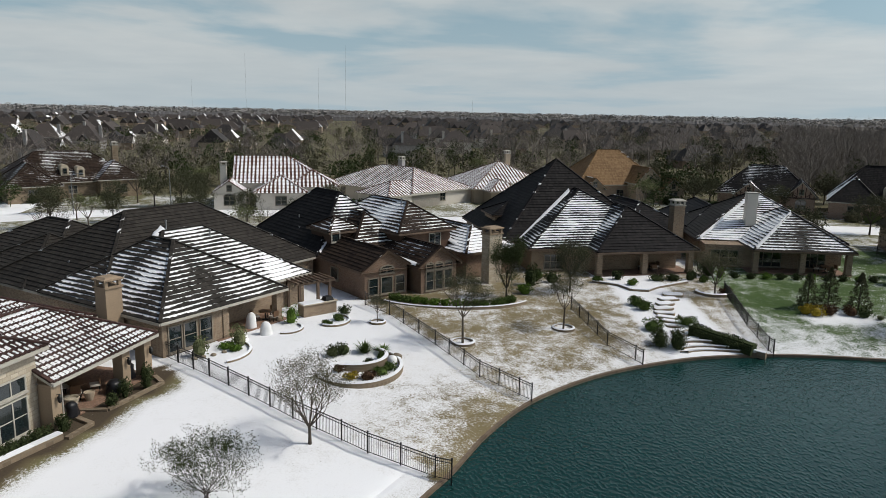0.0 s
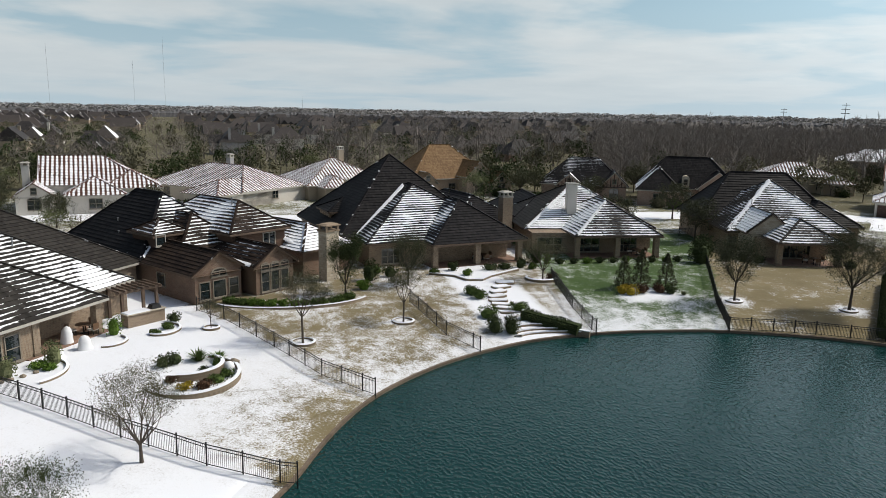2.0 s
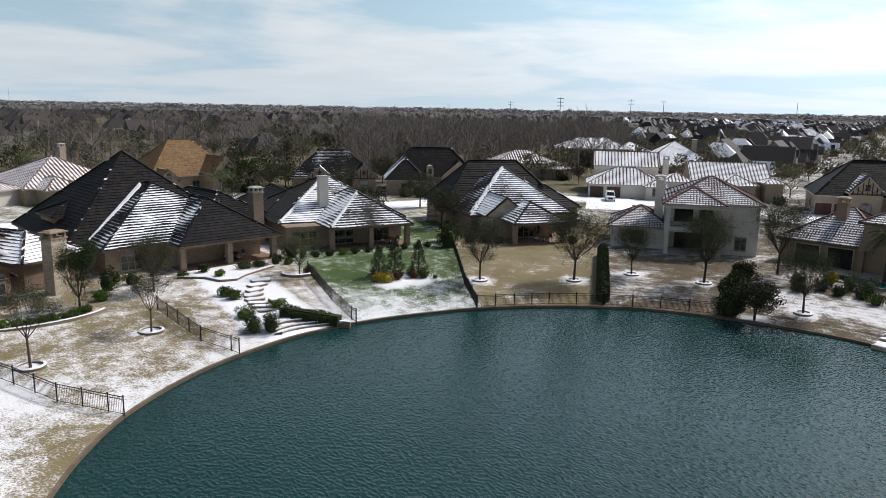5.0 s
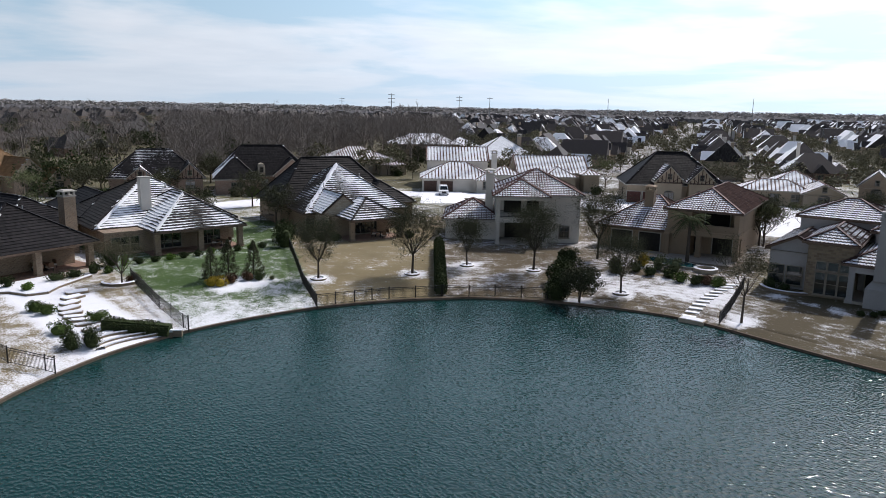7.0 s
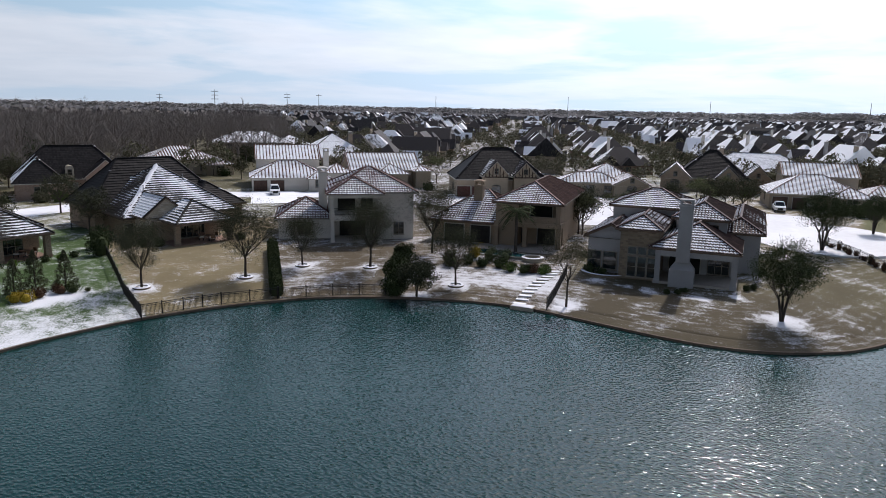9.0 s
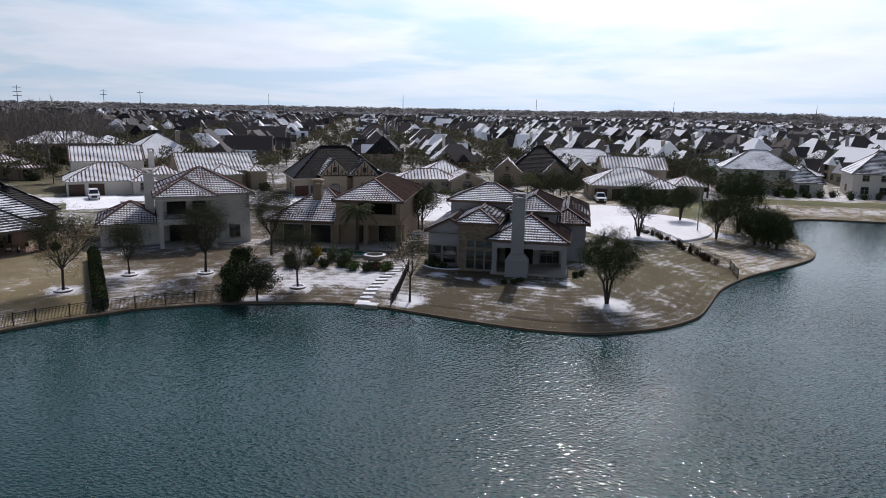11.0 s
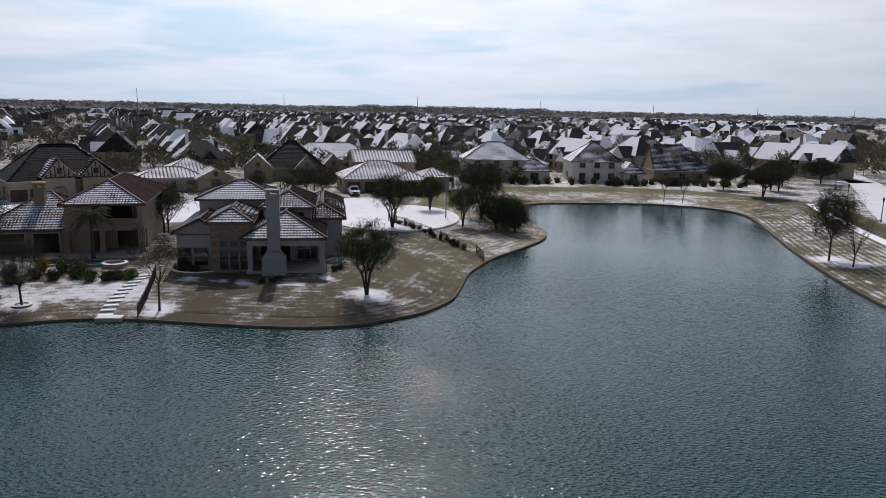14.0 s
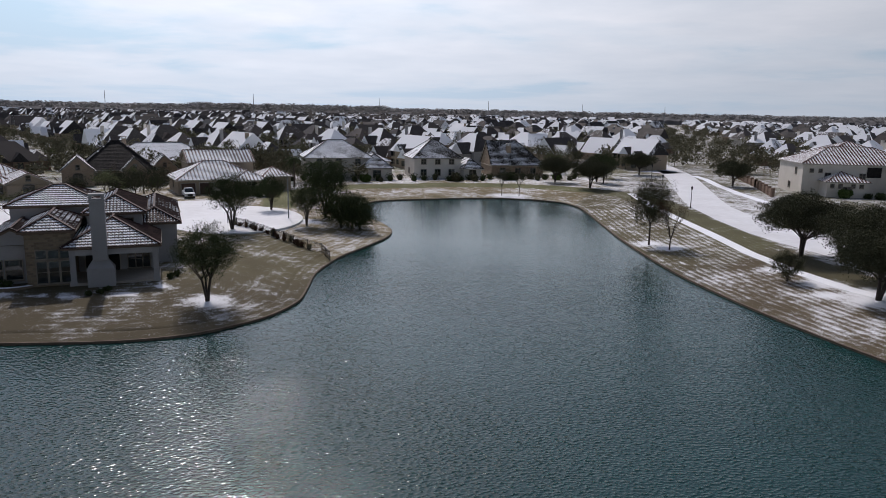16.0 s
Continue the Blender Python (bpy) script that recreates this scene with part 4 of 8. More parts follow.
# third house: brown tile with brick gables and an upper storey
h = House("house", -8.0, 68.1, 38.0, "two-storey red-brown brick house with paired gables and brown tile roof", 1.6)
h.trim = "trim_brown"
h.block(0, 13, 9, 27.5, 4.5, 0.92, "roof_black", "brick_red", "hh", "y", (0.3, 0.3, 0.0, 0.0))
h.block(0, 6.1, -0.2, 13, 4.5, 0.63, "roof_brown", "brick_red", "gh", "y", (0, 0.2, 0, 0.05))
h.block(6.0, 11.6, -1.4, 12, 4.5, 0.68, "roof_brown", "brick_red", "gh", "y", (0, 0.4, 0, 0.25))
h.block(7.6, 15.6, 4.6, 20, 6.9, 0.72, "roof_brown", "stucco_brown", "hh", "y", (0.4, 0.12, 0.0, 0.74))
h.block(3.4, 10.5, 7.0, 20, 5.6, 0.85, "roof_brown", None, "hh", "y", (0.6, 0.1, 0.0, 0.2))
h.block(14.2, 22.3, 1.0, 17, 4.6, 0.58, "roof_brown", "brick_red", "hh", "y", (0.74, 0.1, 0.0, 0.62))
h.block(1.4, 5.8, 8.8, 14, 7.0, 0.6, "roof_brown", "stucco_brown", "hh", "x", (0.35, 0.1, 0, 0.2), oh=0.4)
h.drift([(6.05, -1.0, 4.75), (6.05, 2.6, 4.9)], 0.55)
h.drift([(0.4, 9.2, 4.85), (2.4, 10.6, 6.0)], 0.4)
h.drift([(15.2, 3.4, 5.0), (15.2, 8.0, 6.6)], 0.7)
h.vents([(3, 19, 7, 0.6), (3, 14, 6.6, 0.6), (2, 17, 6, 0.5), (11, 9, 9.6, 0.5)])
h.chimney(16.2, -1.0, 1.8, 1.3, 1.2, 7.0, "stone", "stucco_tan")
for x in (1.5, 3.1, 4.7):
    h.window("f", 0.1, x, 2.0, 1.3 if x == 3.1 else 1.0, 1.6, 1, 2 if x != 3.1 else 1)
h.window("f", 0.1, 3.1, 4.1, 1.6, 0.35, 2, 1, True)
for x in (7.6, 8.8, 10.0):
    h.window("f", -1.1, x, 1.9, 0.9, 1.9, 1, 2)
    h.window("f", -1.1, x, 4.1, 0.9, 0.45, 1, 1, True)
h.window("f", 5.1, 12.9, 5.1, 1.5, 1.35, 2, 1, material="trim")
h.window("f", 8.8, 2.2, 6.0, 0.9, 1.0, 1, 1, material="trim")
h.window("l", 0.5, 6, 2.6, 1.4, 1.2, 1, 1)
h.window("l", 0.5, 12, 2.9, 1.0, 0.7, 1, 1)
h.window("l", 0.5, 20, 3.2, 1.0, 0.5, 1, 1)

# fourth house: steep black roof, brick porch
h = House("house", 18.2, 80.5, 12.0, "brown brick house with steep black tile roof and deep covered porch", 1.6)
h.trim = "trim_brown"
h.block(-0.5, 12.5, 0, 16, 4.5, 0.68, "roof_black", None, "hh", "y", (0.02, 0.0, 0.0, 0.4))
h.block(-7.7, 12, 3, 24, 4.5, 0.6, "roof_black", "brick_brown", "hh", "y", (0.5, 0.1, 0.0, 0.3))
h.drift([(-7.2, 8.2, 4.8), (1.2, 14.0, 10.2)], 0.6)
h.vents([(1, 11, 9, 0.6), (8, 7, 8, 0.3)])
h.block(-9.5, 11.5, 8, 29, 4.5, 0.9, "roof_black", "brick_brown", "hh", "x", (0.02, 0.0, 0.0, 0.0))
h.block(9, 20, 14, 34, 4.5, 0.6, "roof_black", "brick_brown", "hh", "y", 0.0)
h.block(-8.5, -1, 16, 22, 6.6, 0.5, "roof_black", "brick_brown", "hh", "x", 0.0, oh=0.4)
h.wall(-0.2, 12, 4.6, 8, 1.2, 4.4, "brick_brown")
h.slab(-0.3, 12.3, 0.3, 4.8, 1.2, 1.68, "paver")
for x in (0.1, 5.8, 11.7):
    h.post(x, 0.8, 4.4, 0.65)
h.window("f", 4.6, 2.5, 1.9, 2.4, 1.9, 3, 2)
h.door("f", 4.6, 5.2, 1.68, 1.8, 2.2, "dark")
h.window("f", 4.6, 9.0, 1.9, 2.4, 1.9, 3, 1)
h.window("f", 3.5, -4.5, 2.0, 2.2, 1.7, 3, 2)
h.chimney(14.6, 9.5, 1.5, 1.3, 1.2, 8.6, "brick_brown", "trim")

# fifth house: hip roof with a grey chimney on its snowy slope
h = House("house", 37.2, 84.0, -6.0, "brown brick house with snow-covered hip roof and pale siding chimney", 1.6)
h.trim = "trim_brown"
h.block(0, 11.8, 0, 16, 4.5, 0.67, "roof_grey", None, "hh", "y", (0.45, 0.1, 0.0, 0.75))
h.block(-5.4, 13.5, 6.4, 24, 4.5, 0.6, "roof_grey", "brick_brown", "hh", "x", (0.6, 0.1, 0.0, 0.0))
h.block(-5.3, 4.5, 14, 34, 4.5, 0.6, "roof_black", "brick_brown", "hh", "y", 0.0)
h.wall(-4.8, 11.3, 3.6, 8, 1.2, 4.4, "brick_brown")
h.slab(-0.3, 11.5, 0.2, 3.8, 1.2, 1.68, "paver")
for x in (0.5, 5.9, 11.2):
    h.post(x, 0.8, 4.4, 0.65)
h.window("f", 3.6, 2.8, 1.9, 3.2, 1.8, 3, 2)
h.window("f", 3.6, 8.3, 1.9, 2.6, 1.8, 3, 2)
h.window("f", 3.6, -2.4, 1.9, 3.2, 1.8, 3, 2)
h.drift([(-4.9, 6.2, 4.8), (3.6, 14.6, 9.6)], 0.5)
h.drift([(0.2, 0.2, 4.75), (5.7, 5.7, 8.4)], 0.45)
h.vents([(6, 13, 8.6, 0.4)])
h.chimney(2.1, 9.6, 1.3, 1.2, 5.0, 10.3, "stucco", "trim", False)

# sixth house: pale stone gables
h = House("house", 61.1, 76.1, -16.0, "tan stone house with snow-striped grey tile roof and small gables", 1.6)
h.trim = "trim_brown"
h.block(0, 8.2, 0, 10, 4.5, 0.62, "roof_grey", None, "hh", "y", (0.5, 0.3, 0.0, 0.65))
h.block(-2.2, 4.3, 5.4, 16, 4.9, 0.8, "roof_grey", "stone", "gh", "y", (0, 0.5, 0, 0.85))
h.block(-3.6, 13.6, 9, 26.2, 4.5, 0.75, "roof_grey", "brick_brown", "hh", "x", (0.52, 0.2, 0.0, 0.1))
h.drift([(-3.2, 9.4, 4.8), (4.8, 17.4, 10.9)], 0.8)
h.drift([(4.25, 7.4, 4.7), (1.5, 10.5, 6.3)], 0.5)
h.block(-5.0, 15.5, 17, 29, 5.0, 1.1, "roof_black", "brick_brown", "hh", "x", 0.0)
h.block(8, 17.0, 13, 25, 4.8, 0.7, "roof_black", "brick_brown", "hh", "y", 0.0)
h.vents([(7.5, 14.5, 9.0, 0.5), (1.0, 13.0, 8.0, 0.4)])
h.wall(-1, 8, 4.6, 10, 1.2, 4.4, "brick_brown")
h.slab(-0.2, 8.2, 0.2, 4.8, 1.2, 1.68, "paver")
for x in (0.4, 7.8):
    h.post(x, 0.7, 4.4, 0.65)
h.window("f", 5.7, 1.2, 1.9, 2.2, 1.7, 3, 2)
h.window("f", 5.7, 1.2, 4.0, 2.0, 0.5, 3, 1)
h.window("f", 9.5, -2.6, 2.0, 1.2, 1.6, 1, 2)
h.window("f", 4.6, 4.2, 1.9, 3.4, 1.9, 4, 1)

# seventh house: cream, two storeys with a balcony
h = House("house", 75.1, 62.0, -49.0, "two-storey cream stucco house with corner balcony and clay tile roof", 1.6)
h.block(-0.6, 12.2, 1.8, 14, 8.3, 0.5, "roof_red", None, "hh", "x", (0.54, 0.02, 0.0, 0.3), barrel=0.36)
h.block(-0.6, 7.4, -0.7, 8, 8.3, 0.5, "roof_red", None, "hh", "y", (0.54, 0.02, 0.0, 0.3), barrel=0.36)
h.block(-7.6, 1, 3, 14, 4.5, 0.55, "roof_red", "stucco", "hh", "x", (0.56, 0.02, 0.0, 0.25), barrel=0.36)
h.wall(7.0, 11.7, 2.3, 13.5, 1.2, 8.2, "stucco")
h.wall(-0.1, 7.0, 5.0, 13.5, 1.2, 8.2, "stucco")
h.slab(-0.1, 7.0, -0.3, 5.0, 4.7, 5.35, "stucco", "balcony_floor")
h.slab(-0.1, 7.0, -0.3, 5.0, 1.2, 1.7, "concrete")
h.wall(-0.15, 7.0, -0.3, 0.15, 7.75, 8.2, "stucco")
for x in (0.25, 6.7):
    h.post(x, 0.0, 4.8, 0.5, "stucco", cap="stucco")
    h.post(x, 0.0, 8.2, 0.5, "stucco", 5.3, cap="stucco")
rail = Mesh()
rail.beam((0.4, -0.1, 6.35), (6.6, -0.1, 6.35), 0.06)
rail.beam((0.4, -0.1, 5.5), (6.6, -0.1, 5.5), 0.05)
for i in range(46):
    rail.beam((0.5 + i * 0.134, -0.1, 5.5), (0.5 + i * 0.134, -0.1, 6.35), 0.025)
h.put("railing", rail, "iron")
h.door("f", 4.98, 2.4, 5.36, 2.4, 2.2, "dark")
h.window("f", 4.98, 5.3, 5.9, 1.6, 1.6, 2, 2)
h.door("f", 4.98, 3.2, 1.72, 3.6, 2.4, "dark")
h.window("f", 2.28, 9.6, 2.4, 1.3, 1.6, 2, 2)
h.window("f", 3.5, -3.6, 2.3, 1.6, 1.6, 2, 2)
h.chimney(-0.9, 7.0, 1.2, 1.2, 4.0, 10.6, "stucco", "stucco")

# eighth house: sand stucco, palm and pool
h = House("house", 86.5, 43.3, -78.0, "sand-coloured stucco house with clay tile roofs, upper terrace and porch", 1.6)
h.trim = "trim_brown"
h.block(0, 9.8, 0, 20, 7.7, 0.5, "roof_red", None, "hh", "y", (0.6, 0.02, 0.0, 0.4), barrel=0.36)
h.wall(0.5, 9.3, 3.4, 19.5, 4.6, 7.6, "stucco_tan")
h.wall(0.5, 3.6, 0.5, 3.5, 5.0, 7.6, "stucco_tan")
h.wall(8.7, 9.3, 0.5, 3.5, 5.0, 7.6, "stucco_tan")
h.wall(3.6, 8.7, 0.45, 0.75, 5.0, 5.9, "stucco_tan")
h.block(-9.3, 4, 0.5, 13, 4.6, 0.62, "roof_red", "stucco_tan", "hh", "x", (0.6, 0.02, 0.0, 0.4), barrel=0.36)
h.wall(0.5, 9.3, 3.4, 19, 1.2, 4.7, "stucco_tan")
h.slab(0.3, 9.5, 0.3, 3.6, 4.4, 5.0, "stucco_tan", "terrace_floor")
h.slab(-8, 9.5, -3, 3.4, 1.1, 1.66, "concrete")
for x in (0.6, 4.6, 9.2):
    h.post(x, 0.6, 4.5, 0.6, "stucco_tan", cap="stucco_tan")
h.chimney(-3.2, 5.0, 1.2, 1.2, 3.0, 9.2, "stucco_tan", "stucco_tan")
h.door("f", 3.4, 2.6, 1.7, 2.2, 2.3, "dark")
h.door("f", 3.4, 7.0, 1.7, 2.4, 2.3, "dark")
h.door("f", 3.4, 6.2, 5.0, 3.0, 2.2, "dark")
# flat dark panels, framed like doors, stand in for the shaded porch
h.door("f", 1.0, -1.8, 1.7, 2.8, 2.4, "dark")
h.door("f", 1.0, -5.6, 1.7, 2.8, 2.4, "dark")

# ninth house: white stucco with a tall chimney facing the lake
h = House("house", 79.0, 23.0, -83.0, "white stucco house with massive outdoor chimney and dark clay tile roofs", 1.6)
h.trim = "trim_brown"
h.block(-3.3, 7.0, 9, 18, 8.5, 0.42, "roof_clay", "stucco_white", "hh", "x", (0.68, 0.1, 0.0, 0.3), barrel=0.36)
h.block(4.7, 11.3, 5.5, 18, 7.95, 0.5, "roof_clay", "stucco_white", "hh", "y", (0.64, 0.05, 0.0, 0.4), barrel=0.36)
h.block(3.2, 12.7, -1.2, 12, 5.4, 0.5, "roof_clay", None, "hh", "y", (0.64, 0.05, 0.0, 0.4), barrel=0.36)
h.block(9.2, 15, 8, 28, 6.3, 0.5, "roof_clay", "stucco_white", "hh", "y", (0.3, 0.1, 0.0, 0.3), barrel=0.36)
h.block(-0.6, 4.6, -0.7, 9.5, 7.15, 0.5, "roof_clay", "stone_brown", "hh", "y", (0.64, 0.2, 0.0, 0.5), barrel=0.36)
h.block(-4.6, 1.6, 1.4, 16, 5.65, 0.5, "roof_clay", "stucco_white", "gh", "y", (0.1, 0.1, 0.0, 0.3), barrel=0.36)
h.wall(4.2, 12.1, 4.6, 9, 1.2, 5.3, "stucco_white")
h.slab(3.8, 12.5, -1.0, 4.8, 1.1, 1.68, "concrete")
for x, y in ((4.2, -0.7), (12.1, -0.7), (12.1, 3.8)):
    h.post(x, y, 5.3, 0.55, "stucco_white", cap="stucco_white")
h.wall(3.9, 12.4, -0.97, -0.47, 4.55, 5.3, "stucco_white")
h.wall(11.85, 12.35, -0.4, 4.6, 4.55, 5.3, "stucco_white")
c = Mesh()
c.box(5.55, 8.15, -1.9, -0.4, 1.0, 3.3)
c.box(5.55, 8.15, -1.9, -0.4, 3.3, 4.2, 0.6)
c.box(6.15, 7.55, -1.75, -0.6, 4.1, 10.2)
ch = h.put("chimney", c, "stucco_white")
c = Mesh()
c.box(6.05, 7.65, -1.85, -0.5, 10.2, 10.4), c.box(6.15, 6.4, -1.6, -0.75, 10.4, 10.8), c.box(7.3, 7.55, -1.6, -0.75, 10.4, 10.8), c.box(6.1, 7.6, -1.8, -0.55, 10.8, 10.95)
h.put("chimney_cap", c, "stucco_white", ch)
for x in (1.3, 2.4, 3.5):
    h.window("f", -0.2, x, 1.75, 0.9, 2.2, 1, 2)
    h.window("f", -0.2, x, 4.3, 0.9, 0.8, 1, 1)
h.window("f", 6.0, 9.0, 5.9, 1.7, 1.35, 2, 1, material="trim_brown")
for x in (-3.3, -1.5):
    h.window("f", 1.7, x, 1.9, 1.5, 2.0, 1, 2)
h.window("f", 4.6, 10.3, 1.9, 2.2, 1.9, 3, 2)
h.window("r", 10.8, 9.5, 6.2, 1.2, 1.2, 2, 1)
h.door("f", 4.6, 5.6, 1.7, 1.4, 2.2, "dark")
h.door("f", 4.6, 7.6, 1.7, 1.4, 2.2, "dark")

# ---- houses of the streets behind ----
def street_house(x, y, th, w, d, eave, pitch, roof, wall, snow, label, extra=(), garage=0, chim=None, ends="hh", barrel=0.0, wins=3, timber=False, dormers=(), doors_in_wing=False, door="door_brown"):
    """A house about (x, y); extra: further wings, in metres from the middle of the house."""
    h = House("house", x, y, th, label, group="houses of the streets behind")
    h.lip = 0.02 if roof in ("roof_black", "roof_tan", "roof_grey") else 0.055
    h.block(-w / 2, w / 2, -d / 2, d / 2, eave, pitch, roof, wall, ends, "x", snow, barrel=barrel)
    for (x0, x1, y0, y1, ze, p, e, rd, sn) in extra:
        h.block(x0, x1, y0, y1, ze, p, roof, wall, e, rd, sn, barrel=barrel)
    front = -d / 2 + 0.5
    for (x0, x1, y0, y1, ze, p, e, rd, sn) in extra:
        if rd != "y" or y0 > -d / 2 + 1:
            continue
        at, mid, wide = y0 + (0.3 if e[0] == "g" else 0.5), (x0 + x1) / 2, x1 - x0
        if not doors_in_wing:
            h.window("f", at, mid, h.z0 + 0.9, min(2.0, wide * 0.3), 1.6, 2, 2, e[0] == "g")
        if e[0] == "g":
            h.window("f", at, mid, ze + 0.5, 0.8, 1.0, 1, 2)
            if timber:
                apex, t = ze + wide / 2 * p - 0.3, Mesh()
                for k in range(-3, 4):
                    bx = mid + k * wide / 8
                    top = apex - abs(bx - mid) * p - 0.1
                    if top > ze + 0.2:
                        t.beam((bx, at - 0.04, ze - 0.2), (bx, at - 0.04, top), 0.16, 0.1)
                t.beam((x0 + 0.5, at - 0.05, ze - 0.2), (x1 - 0.5, at - 0.05, ze - 0.2), 0.1, 0.24)
                for sx in (-1, 1):
                    t.beam((mid + sx * wide * 0.12, at - 0.05, ze), (mid + sx * wide * 0.34, at - 0.05, ze + 0.9), 0.14, 0.1)
                    t.beam((mid + sx * wide / 2, at - 0.07, ze + 0.05), (mid, at - 0.07, apex + 0.25), 0.12, 0.24)
                h.put("half_timbering", t, "timber", None, "dark timber framing of the gable")
    for dx, dz, wall_m in dormers:
        dm, run = Mesh(), (dz - eave) / pitch
        y_at = -d / 2 + run - 0.6
        dm.box(dx - 0.75, dx + 0.75, y_at, y_at + 2.2, dz - 0.6, dz + 1.1)
        n = 10
        for k in range(n):
            a, b = math.pi * k / n, math.pi * (k + 1) / n
            dm.face([(dx + 0.75 * math.cos(a), y_at, dz + 1.1 + 0.75 * math.sin(a)), (dx + 0.75 * math.cos(a), y_at + 2.6, dz + 1.1 + 0.75 * math.sin(a)),
                     (dx + 0.75 * math.cos(b), y_at + 2.6, dz + 1.1 + 0.75 * math.sin(b)), (dx + 0.75 * math.cos(b), y_at, dz + 1.1 + 0.75 * math.sin(b))])
        dm.face([(dx + 0.75 * math.cos(math.pi * k / n), y_at, dz + 1.1 + 0.75 * math.sin(math.pi * k / n)) for k in range(n + 1)])
        h.put("dormer", dm, wall_m)
        h.window("f", y_at, dx, dz, 0.7, 1.0, 1, 2, True)
    for sd, at in (("l", -w / 2 + 0.5), ("r", w / 2 - 0.5)):
        h.window(sd, at, 0.0, h.z0 + 1.0, 1.4, 1.4, 2, 2)
    for i in range(wins):
        cx = -w / 2 + w * (i + 0.8) / (wins + 0.6)
        h.window("f", front, cx, h.z0 + 0.9, 1.5, 1.5, 2, 2)
        if eave > 6.5:
            h.window("f", front, cx, h.z0 + 3.9, 1.3, 1.4, 2, 2)
    for gx in (garage if isinstance(garage, tuple) else [w / 2 - 2.4 - i * 3.4 for i in range(garage)]):
        h.door("f", front, gx, h.z0, 2.8, 2.3, door, 4)
    if chim:
        h.chimney(chim[0], chim[1], 1.2, 1.0, 3.0, chim[2], chim[3], "trim")
    return h


R, S = "roof_stripe", 0.5
street_house(-80, 150, 40, 26, 16, 4.8, 0.72, "roof_brown", "stone_brown", 0.1, "stone house with steep dark brown roof and small dormers",
             [(-13, -3, -14, 0, 4.8, 0.8, "hh", "y", 0.1), (4, 13, -11, 0, 5.2, 0.8, "hh", "y", (0.1, 0.1, 0, 0.5))], 1, (11, 2, 11.5, "stone_brown"), dormers=((-1, 6.4, "stone"), (1.8, 6.0, "stone")))
street_house(-108, 148, 40, 22, 16, 4.8, 0.7, "roof_tan", "brick_tan", 0.3, "tan brick house with tan tile roof partly under snow")
street_house(-33, 145, 12, 18, 15, 6.0, 0.62, R, "stucco", (S, 0.5, 0.5, 0.5), "white stucco villa with clay tile roof striped by snow",
             [(-12.5, -6, -13, -2, 4.6, 0.7, "gh", "y", (S,) * 4), (-5, 5, -14, -3, 4.8, 0.55, "hh", "y", (S,) * 4), (1, 11, -11, 0, 5.6, 0.55, "hh", "y", (S,) * 4)], 0, (-11, -3, 9.0, "stucco"), "gh")
street_house(-10, 153, -44, 28, 18, 4.5, 0.45, R, "stucco", (S,) * 4, "low cream stucco house with snowy clay tile roof and garage",
             [(4, 14, -15, 0, 4.3, 0.45, "hh", "y", (S,) * 4)], 1, (-2, 3, 9.6, "stucco_white"))
street_house(12, 160, 20, 20, 20, 4.5, 0.5, R, "stucco_gold", (S,) * 4, "sand-coloured house with pyramid roof of snowy clay tiles",
             [(-8, 0, -14, -4, 4.4, 0.5, "hh", "y", (S,) * 4)], 0, (3, 2, 11.0, "stucco_gold"))
street_house(37, 163, 12, 20, 15, 5.2, 0.95, "roof_tan", "brick_tan", 0.02, "tall brick house with tan roof and pointed front gables",
             [(1, 8, -12, 0, 5.8, 0.95, "gh", "y", 0.02), (6, 12, -14, -2, 4.4, 0.9, "gh", "y", 0.02), (-10, -5, -11, 0, 4.6, 0.9, "gh", "y", 0.02)], 0, None, "hh")
street_house(67.8, 150.8, -24, 19, 13, 4.8, 0.85, "roof_black", "brick_pink", (0.1, 0.1, 0, 0.3), "brick house with dark brown roof and half-timbered gable",
             [(3.5, 9.5, -9.5, 2, 4.9, 1.0, "gh", "y", (0, 0.1, 0, 0.2)), (-6, 0, -8.5, 0, 4.7, 0.85, "gh", "y", (0, 0.75, 0, 0.1))], 0, timber=True)
street_house(87.8, 140.8, -28, 21, 12, 4.8, 1.05, "roof_black", "brick_pink", (0.02, 0.1, 0, 0.6), "rose brick house with dark tile roof and arched dormers",
             [(-10.8, -1.5, -13, 0, 4.8, 0.95, "hh", "y", (0.02, 0.02, 0, 0.85)), (1.5, 10, -8, 0, 5.0, 0.85, "gh", "y", (0, 0.6, 0, 0.02))], (7.0,), dormers=((-0.6, 5.6, "stone"),), doors_in_wing=False)
street_house(130, 160, -25, 18, 14, 5.6, 0.45, R, "stucco_gold", (S,) * 4, "tan stucco house with snowy tile hip roof", [(4, 12, -12, 0, 4.4, 0.45, "hh", "y", (S,) * 4)])
street_house(121.5, 112.5, -44, 17, 13, 4.5, 0.5, R, "stucco", (0.76,) * 4, "cream house with double garage and snow-striped tile roof",
             [(-7, 8, 6, 18, 7.6, 0.5, "gg", "x", (0.76,) * 4), (8, 14.5, -3, 8, 5.2, 0.5, "hh", "x", (0.76,) * 4), (3.5, 9, -8.5, 0, 4.4, 0.5, "hh", "y", (0.76,) * 4)], (-6.2, -2.6), (9, 4, 9.5, "stucco"), wins=0)
street_house(181, 184, -42, 26, 16, 7.5, 0.42, "roof_grey", "brick_tan", 0.95, "two-storey house with porches and snow-white hip roof", [(6, 20, -6, 8, 7.0, 0.4, "hh", "x", 0.95)])
street_house(178, 146, -40, 22, 22, 4.8, 0.62, "roof_grey", "brick_tan", (0.98, 0.5, 0, 0.98), "house with large snow-covered pyramid roof", [], 0, (5, -4, 11.5, "brick_tan"))
